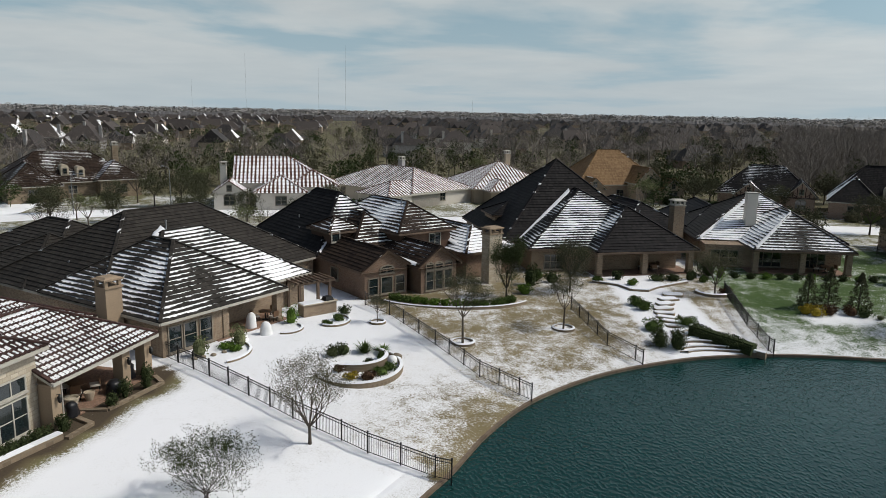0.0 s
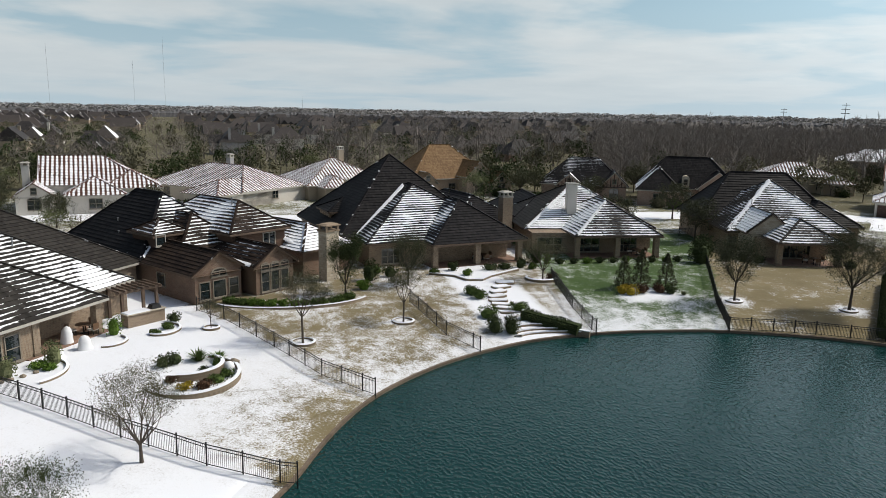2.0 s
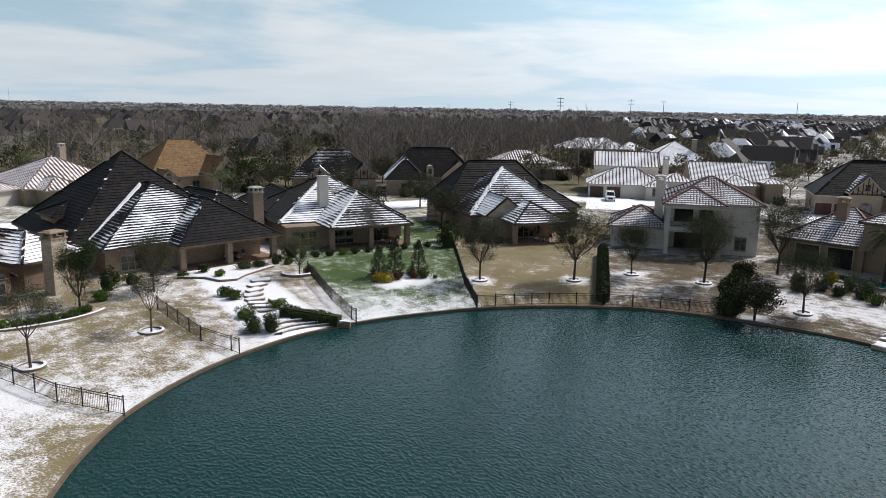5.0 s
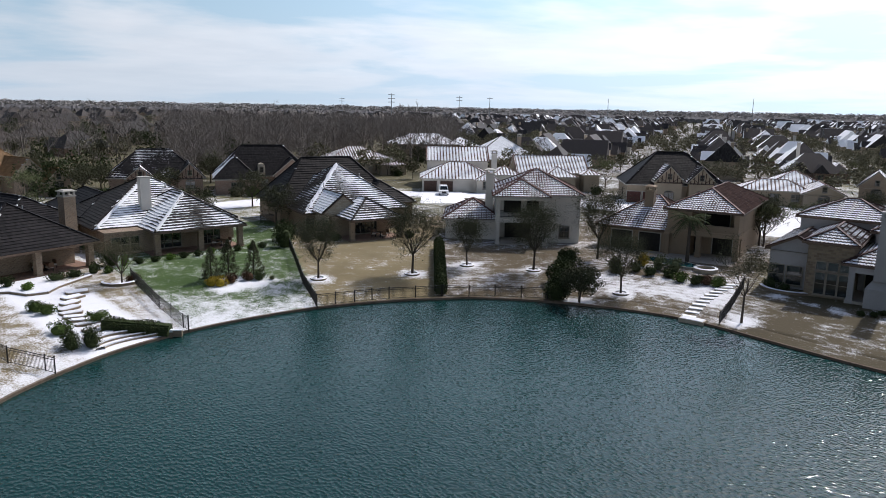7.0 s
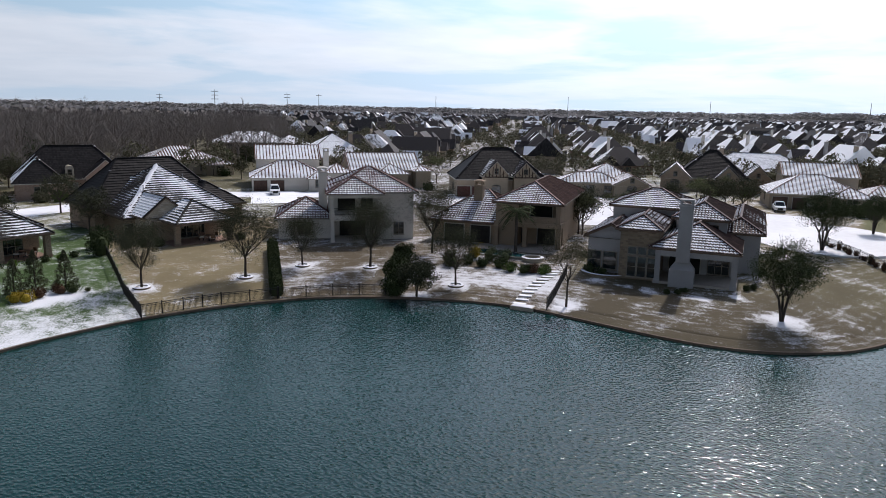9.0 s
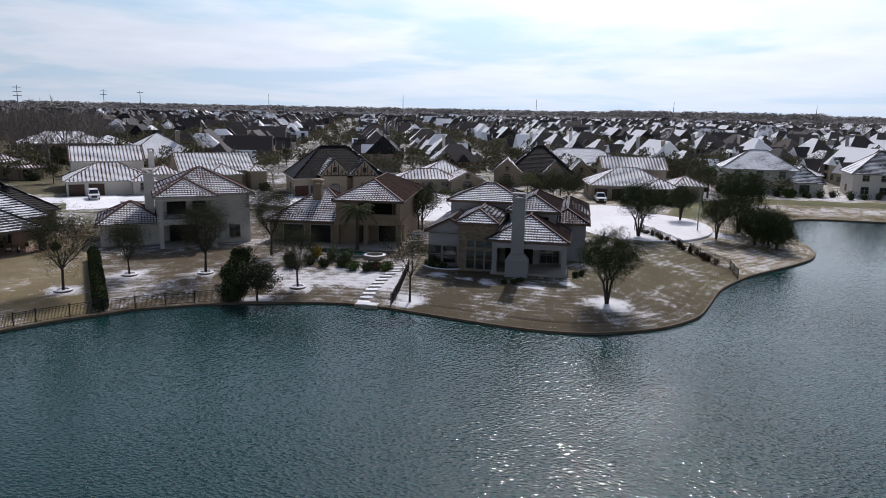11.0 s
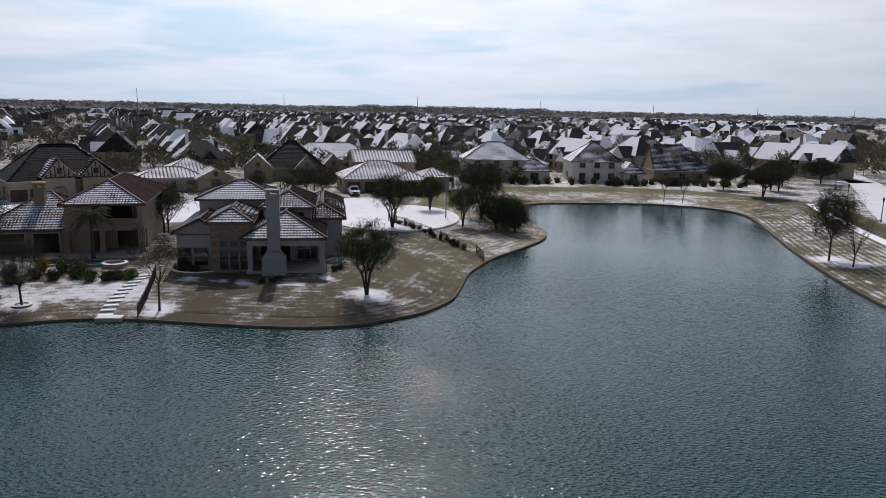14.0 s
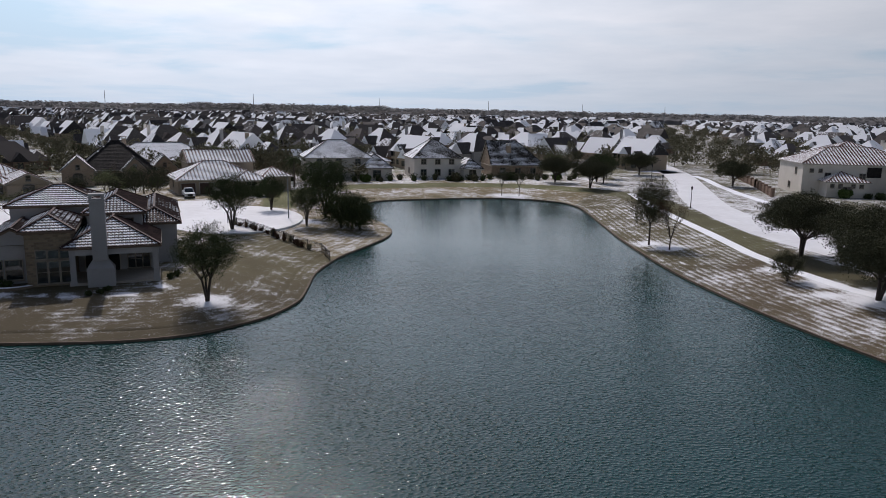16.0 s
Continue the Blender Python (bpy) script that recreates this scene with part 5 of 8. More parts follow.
street_house(141, 101, -42, 17, 12, 5.6, 0.6, R, "stucco_gold", (0.76,) * 4, "tan house with striped snowy tile roof and entry tower",
             [(-3, 5, -10, 0, 5.0, 0.5, "hh", "y", (0.76,) * 4), (6, 10.5, -10, -3, 5.6, 0.4, "hh", "x", (0.76,) * 4)], 0, None, "gg")
street_house(142.2, 70.4, -52, 20, 14, 5.4, 0.9, "roof_black", "stucco_gold", (0.02, 0.1, 0, 0.02), "half-timbered house with tall black roof and red garage doors",
             [(-4.8, 1.2, -9.5, 2, 6.3, 1.05, "gh", "y", (0, 0.02, 0, 0.3)), (1.8, 7.6, -8.5, 2, 6.1, 1.05, "gh", "y", (0, 0.02, 0, 0.3))], (-8.2, -5.0), None, "hh", wins=0, timber=True, door="door_red")
street_house(154.6, 53.4, -66, 14, 9, 4.7, 0.42, R, "stucco_gold", (0.8, 0.2, 0, 0.8), "low sand-coloured house with arched entry and snowy tile roof",
             [(-1, 10, 2, 13, 5.4, 0.5, "hh", "x", (0.85, 0.2, 0, 0.8)), (4.5, 12.5, -8, 5, 4.6, 0.5, "gh", "y", (0, 0.1, 0, 0.6))], 0, None, "hh")
street_house(186, 33, -78, 17, 15, 4.8, 0.85, "roof_black", "brick_tan", 0.02, "brick house with black roof and steep gabled wings",
             [(-12, -4.5, -11, 2, 4.8, 0.9, "gh", "y", (0, 0.45, 0, 0.45)), (0.5, 6.5, -10.5, 2, 4.8, 1.0, "gh", "y", (0, 0.02, 0, 0.3)), (7, 13.5, -7, 5, 4.8, 1.0, "gh", "y", (0.4, 0.7, 0, 0.5))], 0, None, "hh")
street_house(164.5, 9.5, -76, 18, 14, 4.6, 0.5, R, "stucco_gold", (0.85, 0.4, 0, 0.85), "sand-coloured house with garage and snow-striped tile roofs",
             [(-5, 10, 4, 14, 7.4, 0.5, "gg", "x", (0.76,) * 4), (2, 10, -9, 2, 4.4, 0.45, "hh", "y", (0.76,) * 4), (9, 16, -6, 4, 4.8, 0.5, "hh", "x", (0.76,) * 4)], (-6.5, -2.8), None, wins=0)
street_house(217, 27, -80, 30, 18, 4.8, 0.5, "roof_grey", "brick_tan", 0.99, "long low house under an unbroken snow-white roof", [(6, 15, -13, 0, 4.6, 0.5, "hh", "y", 0.99)], 0, (-9, 2, 10.2, "brick_tan"))
street_house(194, -20, -88, 18, 14, 7.2, 0.62, "roof_grey", "stucco", (0.8, 0.3, 0, 0.8), "white two-storey house with arched loggia and snowy roof",
             [(5, 14, -10, 2, 4.6, 0.8, "hh", "y", (0.5,) * 4), (6, 16, 2, 12, 5.6, 0.5, "hh", "x", 0.9)])
street_house(195, -47, -90, 14, 14, 7.0, 0.75, "roof_grey", "stucco", (0.35, 0.3, 0, 0.8), "two-storey pale house with steep grey roof",
             [(6, 12, -10, 2, 4.4, 0.9, "hh", "y", (0.5,) * 4)])
street_house(199, -72, -94, 16, 14, 4.8, 0.95, "roof_grey", "brick_brown", (0.3, 0.3, 0, 0.9), "brown brick house with steep roof and snowy side slope", [], 0, (-2, -3, 10, "brick_tan"), "gh")
h = street_house(147.8, -142.1, -112, 28, 18, 9.0, 0.42, R, "stucco", (S,) * 4, "large white villa with snowy clay tile hip roofs",
                 [(-10, 0, -14, 0, 5.2, 0.42, "hh", "y", (S,) * 4), (-8, 9, -5, 12, 10.6, 0.42, "hh", "x", (S,) * 4), (5, 15, -13, 0, 8.6, 0.42, "hh", "y", (S,) * 4)], 0)
for wx in (-8.4, -6.6, -3.8, -2.0):
    h.window("f", -13.5, wx, 3.9, 0.8, 0.8, 1, 1)
for wx in (-11.5, -9.5):
    h.window("f", -8.5, wx, 7.0, 0.8, 0.8, 1, 1)
h.window("l", -13.5, -4.0, 6.2, 1.2, 1.6, 2, 2)
# flat dark panel in a door frame stands in for the loggia's shade
h.door("f", -8.5, 2.5, 6.0, 3.2, 2.4, "dark")

# ---- the town beyond ----
far_rnd = random.Random(11)


class FarHouse(House):
    """A plain town house under shingles."""

    def block(self, x0, x1, y0, y1, ze, p, roof, wall, ends="hh", ridge=None, oh=0.4, **_):
        along_y = ridge == "y"
        T = (lambda a, b, z: (b, a, z)) if along_y else (lambda a, b, z: (a, b, z))
        a0, a1, b0, b1 = (y0, y1, x0, x1) if along_y else (x0, x1, y0, y1)
        half = min((b1 - b0) / 2, (a1 - a0) / 2)
        br, zr = (b0 + b1) / 2, ze + (b1 - b0) / 2 * p
        i0, i1 = (half if e == "h" else 0.0 for e in ends)
        r0, r1 = T(a0 + i0, br, zr), T(a1 - i1, br, zr)
        e00, e10, e11, e01 = T(a0, b0, ze), T(a1, b0, ze), T(a1, b1, ze), T(a0, b1, ze)
        m = Mesh()
        n = len(m.v)
        m.v.extend([e00, e10, e11, e01, r0, r1])
        for f in ((0, 1, 5, 4), (2, 3, 4, 5), (1, 2, 5), (3, 0, 4)):
            m.f.append(f)
            m.uv.extend([(m.v[i][0] + m.v[i][1], m.v[i][2] * 2.2) for i in f])
            m.snow.append(0.0)
        self.put("roof", m, roof)
        w = Mesh()
        w.box(*(T(a0 + oh, b0 + oh, 0)[:1] + T(a1 - oh, b1 - oh, 0)[:1] + T(a0 + oh, b0 + oh, 0)[1:2] + T(a1 - oh, b1 - oh, 0)[1:2]), self.z0 - 0.5, ze)
        self.put("wall", w, wall)


def plain_window(self, at, along, z, w=1.2, hh=1.4):
    f = Mesh()
    f.box(along - w / 2 - 0.1, along + w / 2 + 0.1, at - 0.06, at + 0.02, z - 0.1, z + hh + 0.1)
    f.box(along - w / 2, along + w / 2, at - 0.09, at - 0.05, z, z + hh)
    self.put("window", f, "glass")


FarHouse.plain_window = plain_window


def far_kind(k, x, y, th, roof):
    """A town house with a steep main roof and a few cross gables."""
    rnd = random.Random(k)
    wall = ("brick_tan", "stucco", "brick_brown", "stucco_gold", "brick_red", "stucco_white")[k % 6]
    lab = ("tan brick", "cream", "brown brick", "sand-coloured", "red brick", "white")[k % 6]
    h = FarHouse("town_house", x, y, th, lab + " town house with snow on its shingle roof", group="town houses beyond", category="house")
    two, side = k % 2, 1 if k % 4 < 2 else -1
    e = 6.6 if two else 4.4
    p = rnd.uniform(0.85, 1.15)
    m = M[roof]
    h.block(-7.5, 7.5, -5.5, 5.5, e, p, m, wall, "hh" if k % 3 else "gg")
    a, b = sorted((-side * 7.2, -side * 1.2))
    h.block(a, b, -8.5, 2, e - (1.8 if two else 0), p + 0.1, m, wall, "gh", "y")
    a, b = sorted((-side * 0.6, side * 3.6))
    h.block(a, b, -6.8, 0, e, p + 0.2, m, wall, "gh", "y")
    if k % 3 == 1:
        a, b = sorted((side * 4, side * 10))
        h.block(a, b, -3, 8, 4.2, 0.9, m, wall, "hh", "y")
    elif k % 3 == 2:
        a, b = sorted((-side * 6, side * 1))
        h.block(a, b, 0, 9, e - 0.8, p, m, wall, "hg", "y")
    for i in range(2):
        h.plain_window(-5.1, side * (4.6 + i * 1.8), h.z0 + 0.9)
        if two:
            h.plain_window(-5.1, side * (4.6 + i * 1.8), h.z0 + 3.4)
    h.plain_window(-6.4, side * 1.5, h.z0 + 1.0)
    h.plain_window(-8.1, -side * 4.2, h.z0 + 0.9, 1.8)
    if k % 2:
        h.chimney(side * 6, 1.5, 1.1, 0.9, 3.0, e + 5.4 * p, wall, "trim", False)
    return h


def far_places():
    """Plots along rows of streets."""
    out = []
    keep = [(hx, hy) for hx, hy in ((181, 184), (178, 146), (141, 101), (142, 70), (156, 51), (186, 33), (164, 10), (217, 27), (194, -20), (195, -47), (199, -72), (152, -138), (122, 112), (130, 160))]
    for turn, az0, az1, r0, r1, sx, sy in ((24.0, 48, 142, 205, 1250, 18.5, 33), (8.0, 27, 48, 560, 1250, 24, 40), (8.0, -48, 27, 260, 1250, 25, 42)):
        c, s = math.cos(radians(turn)), math.sin(radians(turn))
        for i in range(-90, 91):
            for j in range(-50, 51):
                u, v = i * sx + far_rnd.uniform(-2, 2), j * sy + (5 if j % 2 else -5) + far_rnd.uniform(-1.5, 1.5)
                x, y = u * c - v * s, u * s + v * c
                r, az = math.hypot(x, y), math.degrees(math.atan2(x, y))
                if not (r0 < r < r1 and az0 < az < az1):
                    continue
                if far_rnd.random() < (0.06 if az > 47 else 0.45) or i % 9 == 0:
                    continue
                if any(math.hypot(x - a, y - b) < 27 for a, b in keep):
                    continue
                if 100 < az and (abs((x - 66) * 0.5 + (y + 71) * 0.86) < 20 or math.hypot(x - 152, y + 138) < 36 or (r < 215 and az > 110)):
                    continue
                out.append((r, x, y, turn + (0 if j % 2 else 180) + far_rnd.choice((0, 0, 0, 90, -90)) + far_rnd.uniform(-4, 4)))
    return sorted(out)


def far_town():
    places = far_places()
    kinds = {}
    near, rest = places[:240], places[240:]
    for n, (r, x, y, th) in enumerate(near):
        k = far_rnd.randrange(12)
        k = (k, "roof_snowy" if math.atan2(x, y) > radians(46) else "roof_bare")
        if k not in kinds:
            kinds[k] = far_kind(k[0], x, y, th, k[1]).r
        else:
            copy_thing(kinds[k], pose(x, y, 0, 0, 0, th))
    roofs, walls = {"roof_far": Mesh(), "roof_bare": Mesh()}, Mesh()
    for r, x, y, th in rest:
        c, s = math.cos(radians(th)), math.sin(radians(th))
        W = lambda a, b, z: (x + a * c - b * s, y + a * s + b * c, z)
        e, p = far_rnd.choice((4.4, 6.4, 6.6)), far_rnd.uniform(0.8, 1.15)
        roof = roofs["roof_far" if math.atan2(x, y) > radians(46) else "roof_bare"]
        side = far_rnd.choice((-1, 1))
        wings = [(-7.5, 7.5, -5.5, 5.5, e, p, far_rnd.choice((5.5, 5.5, 0.6)), False)]
        for u, w, out in ((-side * 4.2, 3.0, 8.5), (side * 1.6, 2.1, 6.8), (side * 5.6, 2.0, 7.4)):
            wings.append((u - w, u + w, -out, 1, e - far_rnd.choice((0, 1.0)), p + 0.1, 0.0, True))
        for (x0, x1, y0, y1, ze, q_, i, cross) in wings:
            half = (x1 - x0) / 2 if cross else (y1 - y0) / 2
            if cross:
                v = [W(x0, y1, ze), W(x0, y0, ze), W(x1, y0, ze), W(x1, y1, ze), W((x0 + x1) / 2, y1, ze + half * q_), W((x0 + x1) / 2, y0, ze + half * q_)]
                fs = ((0, 1, 5, 4), (2, 3, 4, 5), (1, 2, 5), (3, 0, 4))
            else:
                v = [W(x0, y0, ze), W(x1, y0, ze), W(x1, y1, ze), W(x0, y1, ze), W(x0 + i, 0, ze + half * q_), W(x1 - i, 0, ze + half * q_)]
                fs = ((0, 1, 5, 4), (2, 3, 4, 5), (1, 2, 5), (3, 0, 4))
            for f in fs:
                n = len(roof.v)
                roof.v.extend(v[k] for k in f)
                roof.f.append(tuple(range(n, n + len(f))))
                roof.uv.extend([(v[k][0], v[k][2] * 2.2) for k in f])
                roof.snow.append(0.0)
            b = [W(x0 + 0.4, y0 + 0.4, 0), W(x1 - 0.4, y0 + 0.4, 0), W(x1 - 0.4, y1 - 0.4, 0), W(x0 + 0.4, y1 - 0.4, 0)]
            for k in range(4):
                a, d = b[k], b[(k + 1) % 4]
                walls.face([a, d, (d[0], d[1], ze), (a[0], a[1], ze)], [(0, 0), (12, 0), (12, ze), (0, ze)])
    for name, mesh in roofs.items():
        tagged(part("distant_houses", mesh, M[name]), "snow-patched roofs of distant town houses", "houses", kind="stuff")
    tagged(part("distant_walls", walls, M["brick_tan"]), "pale walls of distant town houses", "houses", kind="stuff")


far_town()


def bare_template(seed, last=8):
    """Trunk, limbs and twigs of a leafless tree, one metre high."""
    rnd = random.Random(seed)
    V, F = [], []

    def sliver(a, b, w):
        d = (b - a).normalized()
        s = d.cross(Vector((rnd.uniform(-1, 1), rnd.uniform(-1, 1), rnd.uniform(-0.3, 0.3)))).normalized() * w
        n = len(V)
        V.extend([a - s, a + s, b])
        F.append((n, n + 1, n + 2))

    def go(a, d, L, w, depth):
        b = a + d * L
        sliver(a, b, w)
        if depth == 0:
            return
        for k in range(3 if depth > 1 else last):
            t = rnd.uniform(0.3, 1.0)
            nd_ = (d + Vector((rnd.uniform(-1, 1), rnd.uniform(-1, 1), rnd.uniform(-0.25, 0.7))) * 0.75).normalized()
            go(a + d * L * t, nd_, L * rnd.uniform(0.45, 0.75), max(w * 0.55, 0.0013), depth - 1)

    for k in range(2):
        sliver(Vector((0, 0, -0.05)), Vector((rnd.uniform(-0.05, 0.05), rnd.uniform(-0.05, 0.05), 0.6)), 0.013)
    for k in range(7):
        a = 2 * math.pi * k / 7 + rnd.uniform(-0.3, 0.3)
        up = rnd.uniform(0.35, 1.3)
        go(Vector((0, 0, rnd.uniform(0.12, 0.42))), Vector((math.cos(a), math.sin(a), up)).normalized(), rnd.uniform(0.22, 0.3), 0.0062, 3)
    return np.array([tuple(v) for v in V]), np.array(F)


def scatter(name, templates, spots, material, label, category="trees"):
    Vs, Fs, n = [], [], 0
    for x, y, h, w, a, k in spots:
        V, F = templates[k % len(templates)]
        c, s = math.cos(a), math.sin(a)
        Q = np.column_stack([(V[:, 0] * c - V[:, 1] * s) * w + x, (V[:, 0] * s + V[:, 1] * c) * w + y, V[:, 2] * h + 1.5])
        Vs.append(Q), Fs.append(F + n)
        n += len(V)
    me = bpy.data.meshes.new(name)
    V, F = np.concatenate(Vs), np.concatenate(Fs)
    me.vertices.add(len(V))
    me.vertices.foreach_set("co", V.astype(np.float32).ravel())
    me.loops.add(F.size)
    me.loops.foreach_set("vertex_index", F.astype(np.int32).ravel())
    me.polygons.add(len(F))
    me.polygons.foreach_set("loop_start", np.arange(0, F.size, F.shape[1], dtype=np.int32))
    me.update(calc_edges=True)
    me.materials.append(material)
    return tagged(new(name, me), label, category, kind="stuff")


def clump_template(seed, n=90, leaf=0.05):
    """A leafy crown of loose sprays, one metre high."""
    rnd = random.Random(seed)
    V, F = [], []
    blobs = [(rnd.uniform(-0.25, 0.25), rnd.uniform(-0.25, 0.25), rnd.uniform(0.4, 0.8), rnd.uniform(0.14, 0.28)) for _ in range(7)]
    for _ in range(n):
        bx, by, bz, r = rnd.choice(blobs)
        d = Vector((rnd.gauss(0, 1), rnd.gauss(0, 1), rnd.gauss(0, 1))).normalized() * r
        p = Vector((bx, by, bz)) + d
        a, b = Vector((rnd.gauss(0, 1), rnd.gauss(0, 1), rnd.gauss(0, 1))) * leaf, Vector((rnd.gauss(0, 1), rnd.gauss(0, 1), rnd.gauss(0, 1))) * leaf
        k = len(V)
        V.extend([p - a, p + a, p + b])
        F.append((k, k + 1, k + 2))
    k = len(V)
    V.extend([Vector((-0.02, 0, -0.05)), Vector((0.02, 0, -0.05)), Vector((0, 0.02, 0.6))])
    F.append((k, k + 1, k + 2))
    return np.array([tuple(v) for v in V]), np.array(F)


def woods():
    rnd = random.Random(5)
    bare, thin = [bare_template(s) for s in range(5)], [bare_template(s, 4) for s in range(10, 14)]
    leafy = [clump_template(s, 250, 0.036) for s in range(4)]
    near, far, green = [], [], []

    def free(x, y):
        return shore_distance([(x, y)])[0] > 12

    homes = np.array([tuple(o.matrix_world.translation)[:2] for o in bpy.data.objects if o.name.split(".")[0] in ("house", "town_house") and o.parent is None])

    def open_ground(x, y, gap=12.5):
        return np.hypot(homes[:, 0] - x, homes[:, 1] - y).min() > gap

    while len(near) < 1850:
        az, r = rnd.uniform(-46, 47), 172 + 440 * rnd.random() ** 1.1
        if len(near) > 950:
            az, r = rnd.uniform(25, 47), 200 + 400 * rnd.random()
        x, y = r * math.sin(radians(az)), r * math.cos(radians(az))
        if (az > 36 and r < 235) or not open_ground(x, y) or (az < 25 and rnd.random() < 0.35):
            continue
        near.append((x, y, rnd.choice((9, 10, 11, 12, 13, 15, 17, 18.5)) * (1.18 if az > 25 else (0.62 if r > 330 else 0.9)) * rnd.uniform(0.9, 1.1), rnd.uniform(11, 18), rnd.uniform(0, 6.28), rnd.randrange(9)))
    for _ in range(90):
        az, r = rnd.uniform(4, 46), rnd.uniform(205, 340)
        x, y = r * math.sin(radians(az)), r * math.cos(radians(az))
        if open_ground(x, y):
            near.append((x, y, rnd.uniform(20, 27), rnd.uniform(15, 21), rnd.uniform(0, 6.28), rnd.randrange(9)))
    for _ in range(70):
        az, r = rnd.uniform(90.5, 104.5), rnd.uniform(640, 860)
        far.append((r * math.sin(radians(az)), r * math.cos(radians(az)), rnd.uniform(20, 27), rnd.uniform(14, 19), rnd.uniform(0, 6.28), rnd.randrange(9)))
    for az, r, hh in ((42.6, 232, 23), (43.6, 226, 27), (44.6, 240, 25), (45.4, 228, 22), (13.2, 300, 23), (14.6, 310, 25)):
        near.append((r * math.sin(radians(az)), r * math.cos(radians(az)), hh, 16, az, int(r)))
    while len(far) < 1500:
        az, r = rnd.uniform(-46, 132), 480 + 1300 * rnd.random()
        if len(far) > 700:
            az = rnd.uniform(-46, 50)
        far.append((r * math.sin(radians(az)), r * math.cos(radians(az)), rnd.uniform(7, 12), rnd.uniform(10, 16), rnd.uniform(0, 6.28), rnd.randrange(9)))
    while len(green) < 3000:
        az, r = rnd.uniform(-46 if len(green) < 900 else 46, 132), 180 + 850 * rnd.random() ** 1.4
        x, y = r * math.sin(radians(az)), r * math.cos(radians(az))
        if not open_ground(x, y, 9.5) or (az > 98 and r < 240) or (46 < az < 85 and r < 300 and rnd.random() < 0.6):
            continue
        green.append((x, y, rnd.uniform(4, 8.5), rnd.uniform(5, 9), rnd.uniform(0, 6.28), rnd.randrange(9)))
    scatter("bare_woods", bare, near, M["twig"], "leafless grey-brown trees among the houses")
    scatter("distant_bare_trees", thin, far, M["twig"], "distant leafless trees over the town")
    scatter("evergreen_trees", leafy, green, M["leaf_tan"], "dull olive trees among the houses")
    dark = []
    while len(dark) < 190:
        az, r = rnd.uniform(-46, 34), 150 + 330 * rnd.random()
        x, y = r * math.sin(radians(az)), r * math.cos(radians(az))
        if open_ground(x, y, 12.5):
            dark.append((x, y, rnd.uniform(5, 10), rnd.uniform(5, 9), rnd.uniform(0, 6.28), rnd.randrange(9)))
    scatter("dark_evergreens", [clump_template(s, 620, 0.027) for s in range(30, 33)], dark, M["leaf_dark"], "dark live oaks and evergreens among the houses")
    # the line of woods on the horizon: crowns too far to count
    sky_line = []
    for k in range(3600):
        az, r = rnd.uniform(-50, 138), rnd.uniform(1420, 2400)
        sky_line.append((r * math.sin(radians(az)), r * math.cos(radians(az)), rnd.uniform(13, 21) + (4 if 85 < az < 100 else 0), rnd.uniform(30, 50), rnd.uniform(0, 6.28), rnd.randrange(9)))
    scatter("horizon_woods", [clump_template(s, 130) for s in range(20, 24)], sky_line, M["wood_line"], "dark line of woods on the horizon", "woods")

    line = Mesh()
    for r, lo, hi in ((1300, 10, 14), (1480, 11, 15), (1750, 13, 18), (2100, 15, 20)):
        last = None
        for k in range(1400):
            az = radians(-52 + 192 * k / 1399)
            h = lo + (hi - lo) * (0.5 + 0.5 * noise.noise((k * 0.11, r, 0))) + rnd.uniform(-1.5, 1.5)
            s, c = math.sin(az), math.cos(az)
            row = [(r * s, r * c, 0.5), ((r + 6) * s, (r + 6) * c, h * 0.7), ((r + 26) * s, (r + 26) * c, h)]
            if last:
                for q in range(2):
                    line.face([last[q], row[q], row[q + 1], last[q + 1]], [(0, 0)] * 4)
            last = row
    tagged(part("tree_line", line, M["canopy"]), "unbroken canopy of far woods", "woods", kind="stuff")


woods()


